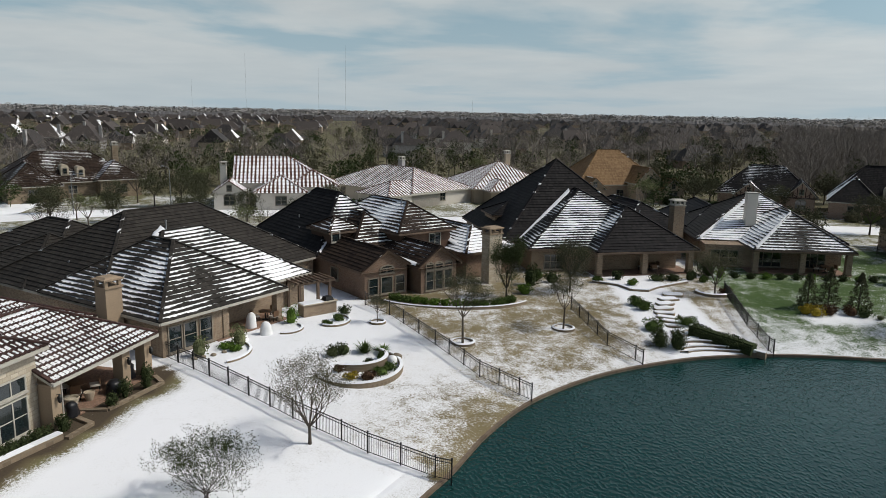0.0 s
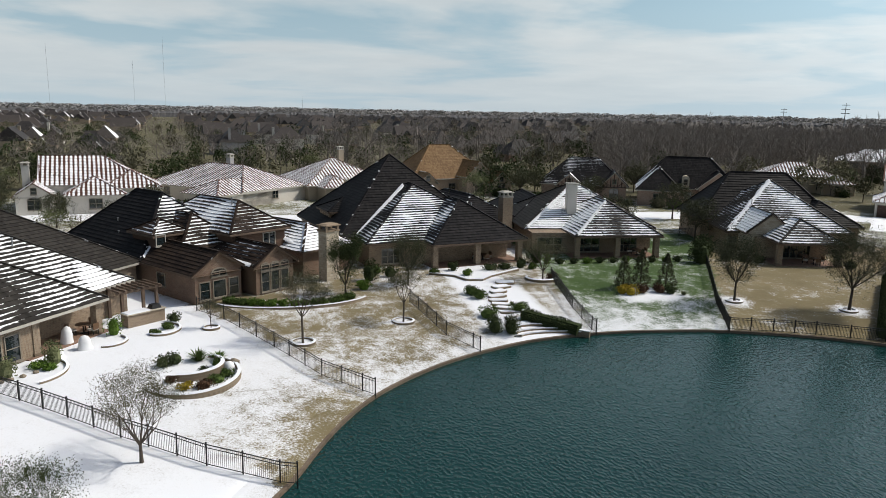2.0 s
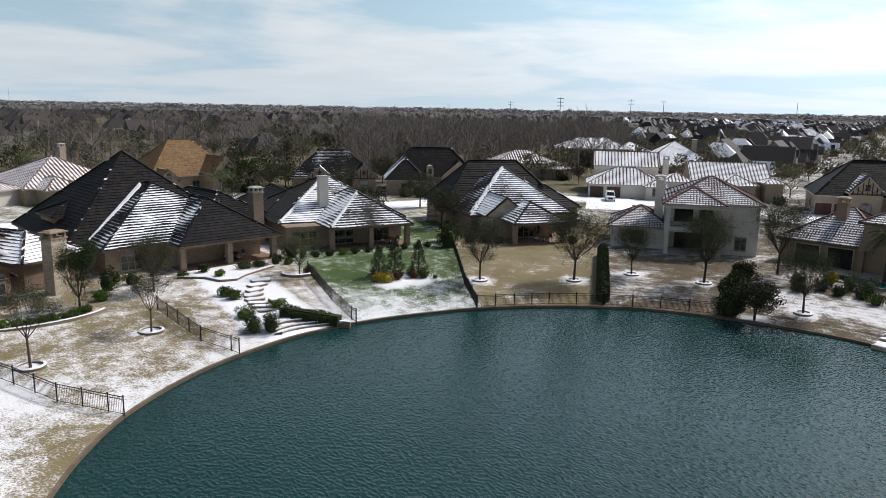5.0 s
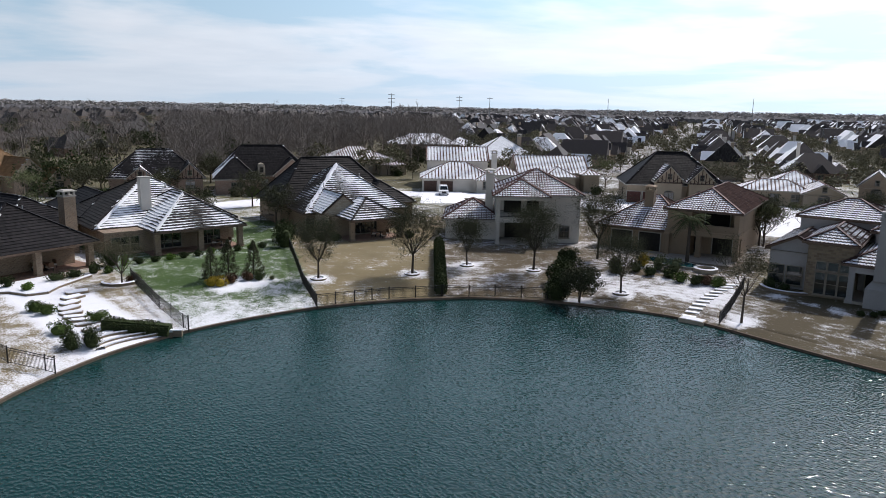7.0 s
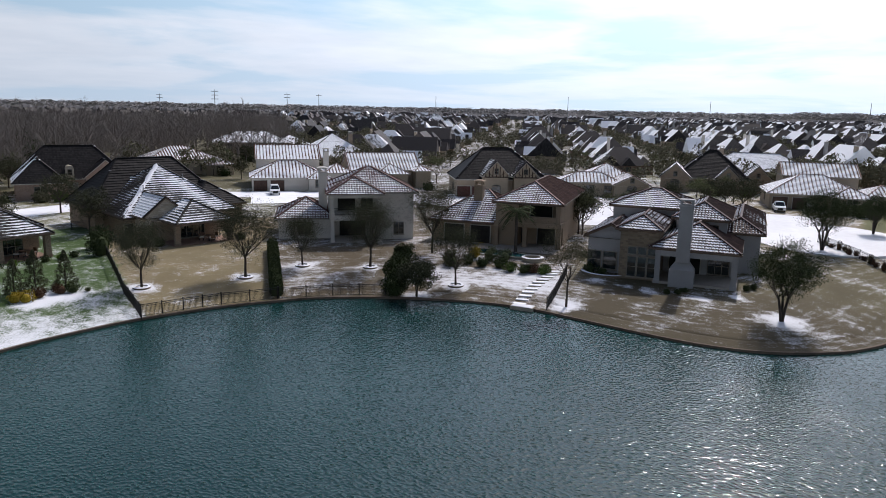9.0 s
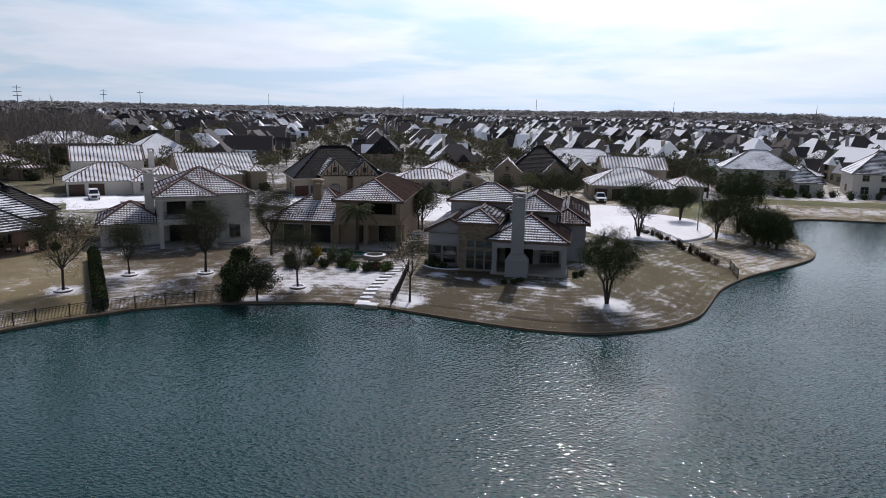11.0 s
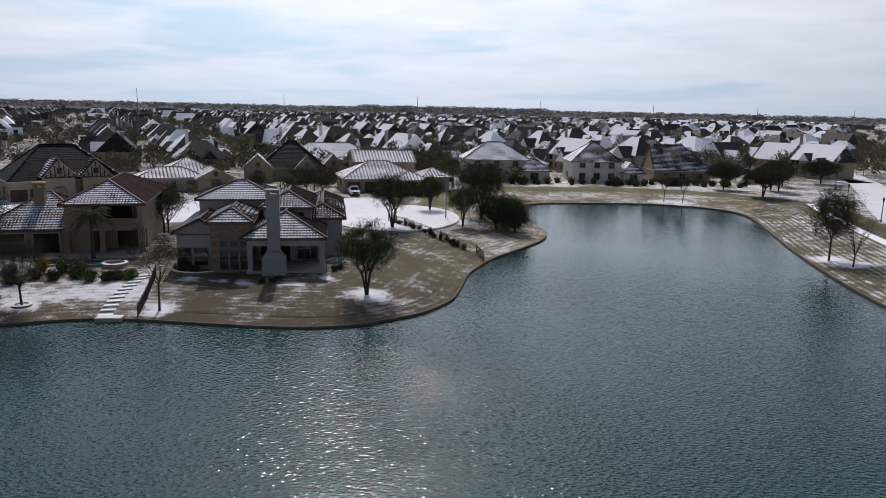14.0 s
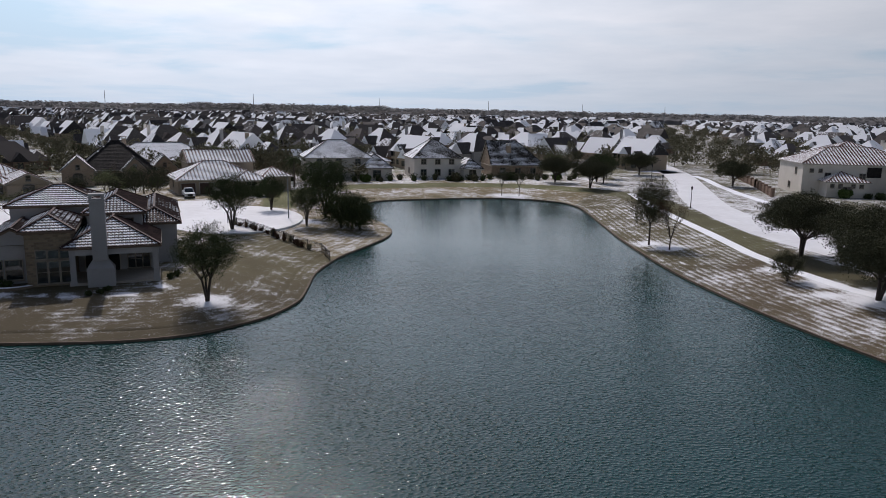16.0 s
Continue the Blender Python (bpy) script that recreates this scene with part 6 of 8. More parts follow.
def masts():
    for az, el, r, arms in ((-7.82, 4.91, 2400, 0), (-15.31, 4.03, 2400, 0), (-9.89, 3.18, 2900, 0), (-19.19, 2.07, 3200, 0), (2.09, 0.95, 1500, 0),
                            (38.11, 0.66, 900, 2), (41.96, 1.04, 700, 3), (47.27, 0.92, 800, 2), (49.66, 0.87, 850, 1), (58.76, 0.89, 850, 0), (69.05, 1.0, 800, 0),
                            (79.48, 0.86, 850, 0), (89.77, 0.89, 850, 0), (99.37, 0.74, 900, 0), (107.9, 0.72, 950, 0), (115.17, 0.6, 1000, 0), (121.29, 0.51, 1050, 0)):
        x, y = r * math.sin(radians(az)), r * math.cos(radians(az))
        top = H + r * math.tan(radians(el)) - 1.5
        tall = r > 1400
        o = root("radio_mast" if tall else "power_pole", pose(x, y, 1.5, 0, 0, -az), "tall thin steel mast on the horizon" if tall else "tall grey steel power line pole", "mast" if tall else "pole")
        m = Mesh()
        w = 0.2 + r * 0.00008 if tall else 0.5 + r * 0.00016
        if tall:
            for a in range(3):
                q = (w * math.cos(a * 2.094), w * math.sin(a * 2.094))
                m.beam((*q, 0), (*q, top), w * 0.45)
            for k in range(int(top / 8)):
                a, b = k % 3, (k + 1) % 3
                m.beam((w * math.cos(a * 2.094), w * math.sin(a * 2.094), k * 8), (w * math.cos(b * 2.094), w * math.sin(b * 2.094), k * 8 + 8), w * 0.3)
        else:
            m.tube([(0, 0, -0.5), (0, 0, top * 0.5), (0, 0, top)], [w * 0.75, w * 0.6, w * 0.35], 8)
        part("mast" if tall else "pole", m, M["steel"], o)
        for k in range(arms):
            c = Mesh()
            z = top * (0.95 - 0.11 * k)
            c.beam((-3.2, 0, z), (3.2, 0, z), 0.5, 0.5)
            part("cross_arm", c, M["steel"], o)


masts()

# ---- roads and paths ----
strip("road", [(58, -77), (76, -78), (88, -78.5), (96, -79.5), (109, -83), (127, -89), (140, -95.5), (180, -117), (200, -127), (232, -140), (262, -150)], 8.5, M["snow_road"], "snow-covered street curving past the lake", "road")
strip("pavement", [(46, -64.3), (58, -63.6), (64, -63.0), (72.2, -63.5), (83.3, -65.4), (97.4, -69.3), (114.5, -73.6), (128, -77.4), (150, -84)], 1.7, M["snow"], "snow-covered footpath beside the street", "path")
strip("pavement", [(192.3, -128.5), (180, -124.5), (166.8, -118.5), (146.8, -110.8), (128.3, -105.2), (112, -98)], 2.2, M["snow"], "snow-covered footpath beside the street", "path")
strip("road", [(200, -127), (222, -121), (260, -114)], 9.0, M["snow_road"], "snow-covered side street", "road")
strip("road", [(-110, 100), (-75, 114), (-52, 128), (-30, 128), (0, 122), (30, 123), (60, 120), (84, 119), (105, 113), (118, 96), (122, 78), (124, 60), (122, 42), (123, 24), (125, 8)], 9.0, M["snow_road"], "snow-covered street behind the houses", "road")
strip("driveway", [(-76, 119), (-80, 138)], 7, M["snow_road"], "snow-covered driveway", "driveway", 0.055)
strip("driveway", [(100, 96), (114, 110)], 9, M["snow_road"], "snow-covered driveway", "driveway", 0.055)
strip("driveway", [(118, 66), (136, 74)], 8, M["snow_road"], "snow-covered driveway", "driveway", 0.055)
strip("driveway", [(112, 38), (150, 48)], 8, M["snow_road"], "snow-covered driveway", "driveway", 0.055)
strip("driveway", [(125, 8), (146, 11)], 9, M["snow_road"], "snow-covered driveway", "driveway", 0.055)
disc = [(122 + 15 * math.cos(a * math.pi / 16), 4 + 11 * math.sin(a * math.pi / 16)) for a in range(32)]
slab("cul_de_sac", disc, M["snow_road"], "snow-covered turning circle", "road", 0.075)

# ---- plants ----
def leaves(m, p, r, n, size, rnd, flat=0.0):
    for _ in range(n):
        d = Vector((rnd.gauss(0, 1), rnd.gauss(0, 1), rnd.gauss(0, 1)))
        q = Vector(p) + d.normalized() * r * rnd.random() ** 0.5
        a = Vector((rnd.gauss(0, 1), rnd.gauss(0, 1), rnd.gauss(0, 1 - flat))).normalized() * size * rnd.uniform(0.6, 1.3)
        b = a.cross(Vector((rnd.gauss(0, 1), rnd.gauss(0, 1), rnd.gauss(0, 1)))).normalized() * size * 0.55
        m.v.extend([tuple(q - a), tuple(q + b), tuple(q + a), tuple(q - b)])
        k = len(m.v)
        m.f.append((k - 4, k - 3, k - 2, k - 1))
        m.uv.extend([(0, 0)] * 4)
        m.snow.append(0.0)


def limb(m, p, d, L, r, depth, rnd, spread, tips, up=0.15, kids=3):
    q = p
    pts, rads = [p], [r]
    for k in range(2):
        d = (d + Vector((rnd.uniform(-1, 1), rnd.uniform(-1, 1), rnd.uniform(-0.5, 0.8) + up)) * 0.16).normalized()
        q = q + d * L / 2
        pts.append(q)
        rads.append(r * (0.85 - 0.25 * k))
    m.tube(pts, rads, 5 if depth > 2 else (4 if depth > 1 else 3))
    if depth == 0:
        tips.append(q)
        return
    for k in range(kids + (1 if depth > 1 else 0)):
        s = Vector((rnd.uniform(-1, 1), rnd.uniform(-1, 1), rnd.uniform(-0.5, 0.6) + up)).normalized()
        nd_ = (d + s * spread).normalized()
        at = pts[1] + (q - pts[1]) * (rnd.uniform(0.1, 1.0) if k else 1.0)
        limb(m, at, nd_, L * rnd.uniform(0.6, 0.82), rads[-1] * rnd.uniform(0.5, 0.72), depth - 1, rnd, spread, tips, up, kids)


def tree_meshes(seed, h, spread, depth, n_leaf, size, trunk_r, fork=0.3, stems=1, up=0.15, first=5, clump=0.45, dome=None):
    rnd = random.Random(seed)
    t, c, tips = Mesh(), Mesh(), []
    for s in range(stems):
        lean = Vector((rnd.uniform(-1, 1), rnd.uniform(-1, 1), 0)) * (0.30 if stems > 1 else 0.04)
        top = Vector((0, 0, 0)) + (Vector((0, 0, 1)) + lean) * h * fork
        t.tube([Vector((lean.x * 0.3, lean.y * 0.3, -0.3)), Vector((lean.x * 0.4, lean.y * 0.4, 0.15)), top * 0.5, top], [trunk_r * 1.35, trunk_r, trunk_r * 0.85, trunk_r * 0.7], 7)
        for k in range(first):
            a = 2 * math.pi * (k + rnd.random() * 0.6) / first
            d = Vector((math.cos(a) * spread, math.sin(a) * spread, rnd.uniform(0.45, 1.1) + up)).normalized()
            limb(t, top * rnd.uniform(0.8, 1.0), d, h * (1 - fork) * rnd.uniform(0.34, 0.44), trunk_r * 0.42, depth, rnd, spread * 0.75, tips, up)
    for p in tips:
        leaves(c, p, clump, n_leaf, size, rnd)
    if dome:
        rx, rz, cz, n = dome
        for _ in range(n):
            d = Vector((rnd.gauss(0, 1), rnd.gauss(0, 1), rnd.gauss(0, 1))).normalized() * rnd.uniform(0.35, 1.0) ** 0.6
            w = 1 + 0.34 * math.sin(d.x * 5 + seed) * math.cos(d.y * 4 + d.z * 3) + 0.12 * math.sin(d.z * 9 + d.x * 7)
            leaves(c, (d.x * rx * w, d.y * rx * w, cz + d.z * rz * w), 0.38, 11, size, rnd)
    return t.make("trunk", True), c.make("crown")


def plant_tree(meshes, x, y, turn, label, bark="bark", leaf="leaf_oak", scale=1.0, name="tree", group=""):
    o = root(name, pose(x, y, gz(x, y) - 0.03, 0, 0, turn) @ Matrix.Scale(scale, 4), label, "tree", group)
    part("trunk", meshes[0], M[bark], o)
    if len(meshes[1].polygons):
        part("crown", meshes[1], M[leaf], o)
    return o


yard_tree = tree_meshes(3, 5.4, 0.9, 3, 22, 0.04, 0.11, 0.22, 1, 0.3, 9, 0.45)
plant_tree(yard_tree, -7.5, 38.6, 10, "slender young oak with sparse grey-green leaves in deep snow", "bark", "leaf_olive")
low_tree = tree_meshes(8, 3.8, 0.95, 3, 11, 0.042, 0.045, 0.12, 3, 0.1, 6, 0.3)
plant_tree(low_tree, -11.4, 32.2, 40, "spreading half-bare shrubby tree with dark green leaves", "bark_dark", "leaf_dark")
thin_tree = tree_meshes(21, 5.2, 0.65, 3, 26, 0.04, 0.09, 0.4, 1, 0.3, 5, 0.5)
oak_tree = tree_meshes(31, 6.0, 0.7, 3, 32, 0.037, 0.11, 0.3, 1, 0.2, 8, 0.8, (1.9, 2.2, 3.7, 1150))
far_oak = tree_meshes(33, 6.0, 0.8, 2, 12, 0.09, 0.13, 0.33, 1, 0.15, 6, 0.9, (2.4, 1.9, 3.8, 330))
big_oak = tree_meshes(37, 6.6, 0.7, 2, 22, 0.06, 0.13, 0.36, 4, 0.15, 4, 0.6, (2.9, 2.2, 4.8, 1700))
plant_tree(thin_tree, 1.8, 57.2, 30, "thin-trunked tree with sparse dark foliage in a snow ring", "bark", "leaf_oak", 1.22)
plant_tree(thin_tree, 11.0, 62.1, 160, "nearly bare young tree in a snow-topped stone ring", "bark", "leaf_rust")
plant_tree(oak_tree, 13.5, 73.5, 220, "dense evergreen oak before the porch", "bark_dark", "leaf_oak", 0.95)
plant_tree(yard_tree, 29.1, 74.2, 80, "thin pale-barked tree in a stone-ringed bed", "bark", "leaf_pale", 0.95)
for x, y, turn, s in ((46.5, 63.8, 20, 1.2), (56.0, 58.6, 130, 1.42), (63.5, 56.8, 250, 1.05), (67.7, 49.9, 60, 1.4), (67.4, 37.9, 300, 1.15)):
    plant_tree(oak_tree, x, y, turn, "dark-leaved oak ringed by snow on a lakeside lawn", "bark_dark", "leaf_oak", s, group="lakeside oaks")
plant_tree(oak_tree, 77.8, 47.4, 15, "full dark evergreen between two houses", "bark_dark", "leaf_oak", 1.5)
plant_tree(thin_tree, 66.9, 24.7, 200, "staked young tree with thin dark crown", "bark_dark", "leaf_oak", 1.42)
plant_tree(big_oak, 72.3, 5.3, 30, "multi-stemmed evergreen oak with rounded dark crown", "bark_dark", "leaf_dark", 1.08)
plant_tree(tree_meshes(41, 4.2, 0.7, 2, 10, 0.1, 0.08, 0.3, 3, 0.2, 3, 0.5, (2.1, 1.5, 2.6, 620)), 62.1, 39.7, 0, "multi-stemmed dense evergreen shrub tree by the water", "bark_dark", "leaf_oak")
for x, y, turn, s in ((110.7, 4.1, 20, 1.2), (114.9, -7.2, 90, 0.95), (125.0, -11.1, 200, 1.4),
                      (172, -88, 60, 1.0), (186, -96, 40, 1.0), (176, -88, 10, 1.1), (131, -2, 50, 0.9)):
    plant_tree(big_oak, x, y, turn, "dark evergreen live oak on a snowy verge", "bark_dark", "leaf_oak", s, group="live oaks by the street")
live_oak = tree_meshes(43, 7.0, 0.95, 2, 22, 0.085, 0.2, 0.3, 3, 0.05, 5, 0.9, (4.6, 1.9, 4.6, 3300))
for x, y, turn, s in ((79.4, -70.4, 10, 1.25), (58.8, -62.4, 70, 1.1), (66.0, -70.0, 150, 1.3), (60.5, -71.5, 40, 1.2), (162, -79.3, 60, 1.05), (162.8, -120.5, 30, 1.0), (196, -112, 0, 1.0), (176, -76, 20, 1.0)):
    plant_tree(live_oak, x, y, turn, "broad dark evergreen live oak on a snowy verge", "bark_dark", "leaf_oak", s, group="live oaks by the street")
tall_oak = tree_meshes(47, 10.5, 0.5, 2, 24, 0.065, 0.16, 0.3, 1, 0.3, 7, 0.7, (2.9, 3.4, 6.5, 2600))
plant_tree(tall_oak, 95.2, -56.9, 140, "tall dark evergreen oak ringed by snow on the bank", "bark_dark", "leaf_oak", 1.0)
plant_tree(tree_meshes(48, 3.6, 0.7, 2, 14, 0.06, 0.07, 0.2, 3, 0.2, 3, 0.5, (1.7, 1.5, 2.0, 700)), 68.6, -59.4, 0, "low dense evergreen shrub tree ringed by snow", "bark_dark", "leaf_oak")
plant_tree(tree_meshes(49, 7.6, 0.45, 3, 9, 0.05, 0.12, 0.24, 1, 0.2, 7, 0.5), 90.4, -57.4, 10, "half-bare rusty conifer ringed by snow on the bank", "bark_dark", "leaf_rust", 1.0)
for x, y, s in ((-68, 121.5, 0.85), (-60.5, 131, 0.9), (-54.0, 132.5, 1.15), (-49.5, 134, 1.25), (-47.5, 138, 1.1), (-32.5, 117, 0.95), (-86, 136, 1.0), (-21, 131, 0.9), (56, 150, 1.1), (60, 133, 0.9), (66, 141, 1.0), (103.5, 128, 1.0), (64, 152, 1.2)):
    plant_tree(far_oak, x, y, x * 31, "dull green evergreen tree before a house", "bark_dark", "leaf_oak", s, group="evergreens before the houses")
for x, y in ((158.1, -55.0), (156.2, -58.6)):
    plant_tree(thin_tree, x, y, x * 7, "slim young tree in a ring of snow", "bark_dark", "leaf_oak", 1.15)


def shrub(x, y, rx, ry, hgt, label, leaf="leaf_green", n=260, size=0.09, seed=1, z=None, turn=0.0, name="shrub", group=""):
    rnd = random.Random(seed * 13 + int(x * 10))
    m = Mesh()
    lobes = [(rnd.uniform(-0.45, 0.45) * rx, rnd.uniform(-0.45, 0.45) * ry, hgt * rnd.uniform(0.35, 0.62), rnd.uniform(0.45, 0.7)) for _ in range(6)]
    for _ in range(n):
        lx, ly, lz, s = rnd.choice(lobes)
        d = Vector((rnd.gauss(0, 1), rnd.gauss(0, 1), rnd.gauss(0, 1))).normalized() * rnd.uniform(0.55, 1.15)
        p = Vector((lx + d.x * rx * s, ly + d.y * ry * s, max(0.03, lz + d.z * hgt * 0.5 * s * 1.4)))
        leaves(m, p, 0.08, 3, size, rnd)
    k = 9
    prof = [(0.35, 0.02), (0.5, 0.22), (0.47, 0.48), (0.3, 0.66), (0.0, 0.74)]
    for (r0, z0), (r1, z1) in zip(prof, prof[1:]):
        for q in range(k):
            a, b = 2 * math.pi * q / k, 2 * math.pi * (q + 1) / k
            m.face([(r0 * rx * math.cos(a), r0 * ry * math.sin(a), z0 * hgt), (r0 * rx * math.cos(b), r0 * ry * math.sin(b), z0 * hgt),
                    (r1 * rx * math.cos(b), r1 * ry * math.sin(b), z1 * hgt), (r1 * rx * math.cos(a), r1 * ry * math.sin(a), z1 * hgt)], [(0, 0)] * 4)
    o = new(name, m.make(name))
    o.data.materials.append(M[leaf])
    o.matrix_world = pose(x, y, (gz(x, y) if z is None else z) - 0.02, 0, 0, turn)
    return tagged(o, label, "shrub", group)


def hedge(pts, w, hgt, label, leaf="leaf_dark", n=260, seed=3, size=0.09):
    rnd = random.Random(seed)
    m = Mesh()
    ax, ay = pts[0]
    z0 = gz(ax, ay)
    for (a, b), (c, d) in zip(pts, pts[1:]):
        L = math.dist((a, b), (c, d))
        ux, uy = (c - a) / L, (d - b) / L
        for lw, lz in ((0.84, 0.4), (0.7, 0.74), (0.45, 0.88)):
            zz = lz * hgt / 2
            m.beam((a - ax, b - ay, gz(a, b) - z0 + zz), (c - ax, d - ay, gz(c, d) - z0 + zz), w * lw, lz * hgt)
        for _ in range(int(n * L)):
            t = rnd.uniform(0, L)
            ang = rnd.uniform(0, math.pi)
            q = rnd.uniform(0.85, 1.05) * (1 + 0.1 * math.sin(t * 2.1))
            off, up = math.cos(ang) * w / 2 * q, max(0.05, math.sin(ang) ** 0.5 * hgt * q)
            if rnd.random() < 0.4:
                off, up = math.copysign(w / 2 * q, off), rnd.uniform(0.05, hgt * 0.8)
            x, y = a + ux * t - uy * off, b + uy * t + ux * off
            leaves(m, (x - ax, y - ay, gz(x, y) - z0 + up), 0.05, 1, size, rnd)
    o = new("hedge", m.make("hedge"))
    o.data.materials.append(M[leaf])
    o.matrix_world = pose(ax, ay, z0)
    return tagged(o, label, "hedge")


hedge([(53.6, 51.6), (60, 58), (67, 65)], 1.2, 1.5, "tall dark clipped hedge between two plots", "leaf_dark", 520, 3, 0.11)
hedge([(22.6, 62.2), (26.6, 58.2)], 1.5, 1.0, "long rounded clipped hedge above the steps", "leaf_dark", 320)
for x, y, rx, hh, s in ((61.4, 42.0, 1.5, 2.3, 1), (63.6, 43.3, 1.4, 2.0, 2), (66.0, 44.8, 1.7, 2.5, 3), (69.0, 46.4, 1.5, 2.1, 4), (72.4, 48.3, 1.6, 2.4, 5)):
    shrub(x, y, rx, rx, hh, "large rounded evergreen shrub between two plots", "leaf_dark", 900, 0.12, s, group="shrubs between the plots")
for x, y, rx, ry, hh, s in ((18.9, 59.3, 0.85, 1.5, 1.6, 1), (20.3, 59.0, 0.9, 1.6, 1.7, 2)):
    shrub(x, y, rx, ry, hh, "tall clipped evergreen shrub beside the steps", "leaf_dark", 900, 0.06, s)
for x, y, r, s in ((19.2, 62.8, 1.25, 3), (22.9, 64.2, 1.15, 4), (19.5, 69.5, 0.9, 5), (20.0, 68.4, 1.0, 6)):
    shrub(x, y, r, r, 1.1, "rounded green shrub by the snowy steps", "leaf_green", 700, 0.06, s)


def conifer(x, y, r, hgt, label, seed):
    """A pyramid of short upswept sprays about a thin stem."""
    rnd = random.Random(seed)
    o = root("conifer", pose(x, y, gz(x, y)), label, "tree", "upright conifers on the lawn")
    t, c = Mesh(), Mesh()
    t.tube([(0, 0, -0.2), (0, 0, hgt * 0.5), (0, 0, hgt * 0.95)], [0.09, 0.06, 0.015], 6)
    for _ in range(900):
        z = hgt * (0.06 + 0.94 * rnd.random() ** 1.3)
        k = (1 - z / hgt) ** 0.75
        a = rnd.uniform(0, 6.28)
        q = r * k * rnd.uniform(0.3, 1.0) ** 0.5 * (1 + 0.22 * math.sin(a * 3 + z * 4))
        leaves(c, (q * math.cos(a), q * math.sin(a), z), 0.12, 5, 0.06, rnd)
    part("trunk", t, M["bark_dark"], o)
    part("crown", c, M["leaf_oak"], o)


for x, y, hh, sd in ((36.8, 69.8, 3.7, 1), (39.6, 71.1, 3.9, 2), (41.8, 69.5, 3.8, 3)):
    conifer(x, y, 1.25, hh, "pyramidal olive-green conifer on the green lawn", sd)
for x, y, s, l in ((36.6, 67.6, 1, "leaf_gold"), (38.1, 68.0, 2, "leaf_rust"), (40.2, 67.8, 3, "leaf_rust"), (41.2, 67.4, 4, "leaf_dark"), (35.9, 68.2, 5, "leaf_gold")):
    shrub(x, y, 0.95, 0.85, 1.1, "low mixed shrub in the island bed", l, 420, 0.06, s, group="shrubs of the island bed")


# ---- iron fences ----
def fence(pts, label, hgt=1.25, step=2.4, name="fence"):
    """Posts with panels of rails and pickets between them, following the ground."""
    spots = []
    for a, b in zip(pts, pts[1:]):
        n = max(1, round(math.dist(a, b) / step))
        spots += [(a[0] + (b[0] - a[0]) * i / n, a[1] + (b[1] - a[1]) * i / n) for i in range(n)]
    spots.append(pts[-1])
    o = root(name, pose(*pts[0], gz(*pts[0])), label, "fence", "iron fences of the plots")
    ox, oy, oz = *pts[0], gz(*pts[0])
    for x, y in spots:
        m = Mesh()
        z = gz(x, y) - oz
        m.box(x - ox - 0.04, x - ox + 0.04, y - oy - 0.04, y - oy + 0.04, z - 0.3, z + hgt + 0.08)
        m.box(x - ox - 0.06, x - ox + 0.06, y - oy - 0.06, y - oy + 0.06, z + hgt + 0.08, z + hgt + 0.14, 0.03)
        part("post", m, M["iron"], o)
    for (ax, ay), (bx, by) in zip(spots, spots[1:]):
        za, zb = gz(ax, ay) - oz, gz(bx, by) - oz
        for lv, w in ((0.1, 0.035), (hgt - 0.18, 0.035), (hgt, 0.045)):
            m = Mesh()
            m.beam((ax - ox, ay - oy, za + lv), (bx - ox, by - oy, zb + lv), w, w)
            part("rail", m, M["iron"], o)
        m = Mesh()
        n = int(math.dist((ax, ay), (bx, by)) / 0.115)
        for k in range(1, n):
            t = k / n
            x, y, z = ax + (bx - ax) * t - ox, ay + (by - ay) * t - oy, za + (zb - za) * t
            m.beam((x, y, z + 0.1), (x, y, z + hgt), 0.019)
        tagged(part("picket_panel", m, M["iron"], o), kind="stuff")
    return o


fence([(0.7, 35.9), (-0.2, 36.2), (-4.1, 38.1), (-9.1, 41.5), (-16.1, 47.2), (-20.8, 51.1)], "black iron fence across deep snow to the lake")
fence([(6.4, 47.2), (5.6, 48.0), (2.9, 50.5), (-0.5, 56.2), (-4.8, 63.4), (-7.4, 66.6)], "black iron fence between snowy and tan lawns")
fence([(16.3, 55.0), (15.9, 55.8), (14.2, 58.6), (12.6, 67.5)], "black iron fence dividing two tan lawns")
fence([(28.3, 58.2), (28.2, 59), (28.6, 64.5), (30.2, 74.5)], "black iron fence beside the green lawn")
fence([(41.1, 56.7), (41.4, 57.4), (44.0, 63.2), (51.4, 76.4), (58.5, 89)], "black iron fence between green and tan lawns")
fence([(41.2, 57.0), (45, 55.6), (48.4, 54.1), (53.2, 51.1)], "black iron fence along the lake shore", 1.2)
fence([(53.3, 51.0), (57.4, 47.2), (60.8, 42.8)], "black iron fence along the lake shore", 1.2)
fence([(65.2, 26.1), (69.6, 26.9), (77.3, 28.7)], "black iron fence beside the stepping stones")
fence([(92.4, -8.7), (96.5, -8.0), (101.0, -4.5), (112.2, 2.2), (117, 5)], "black iron fence with shrubs at the point")
fence([(60.5, 98), (75, 94)], "black iron fence behind the green lawn")


PAVED = [(-75, 114), (-52, 128), (-30, 128), (0, 122), (30, 123), (60, 120), (84, 119), (105, 113), (118, 96), (122, 78), (124, 60), (122, 42), (123, 24), (125, 8), (107, 103), (100, 96), (112, 107), (128, 70), (120, 67), (134, 72), (135, 44), (146, 47), (138, 9), (146, 11), (153, 12), (122, 4),
         (95, -80), (110, -82), (124, -88), (150, -100), (185, -118)]


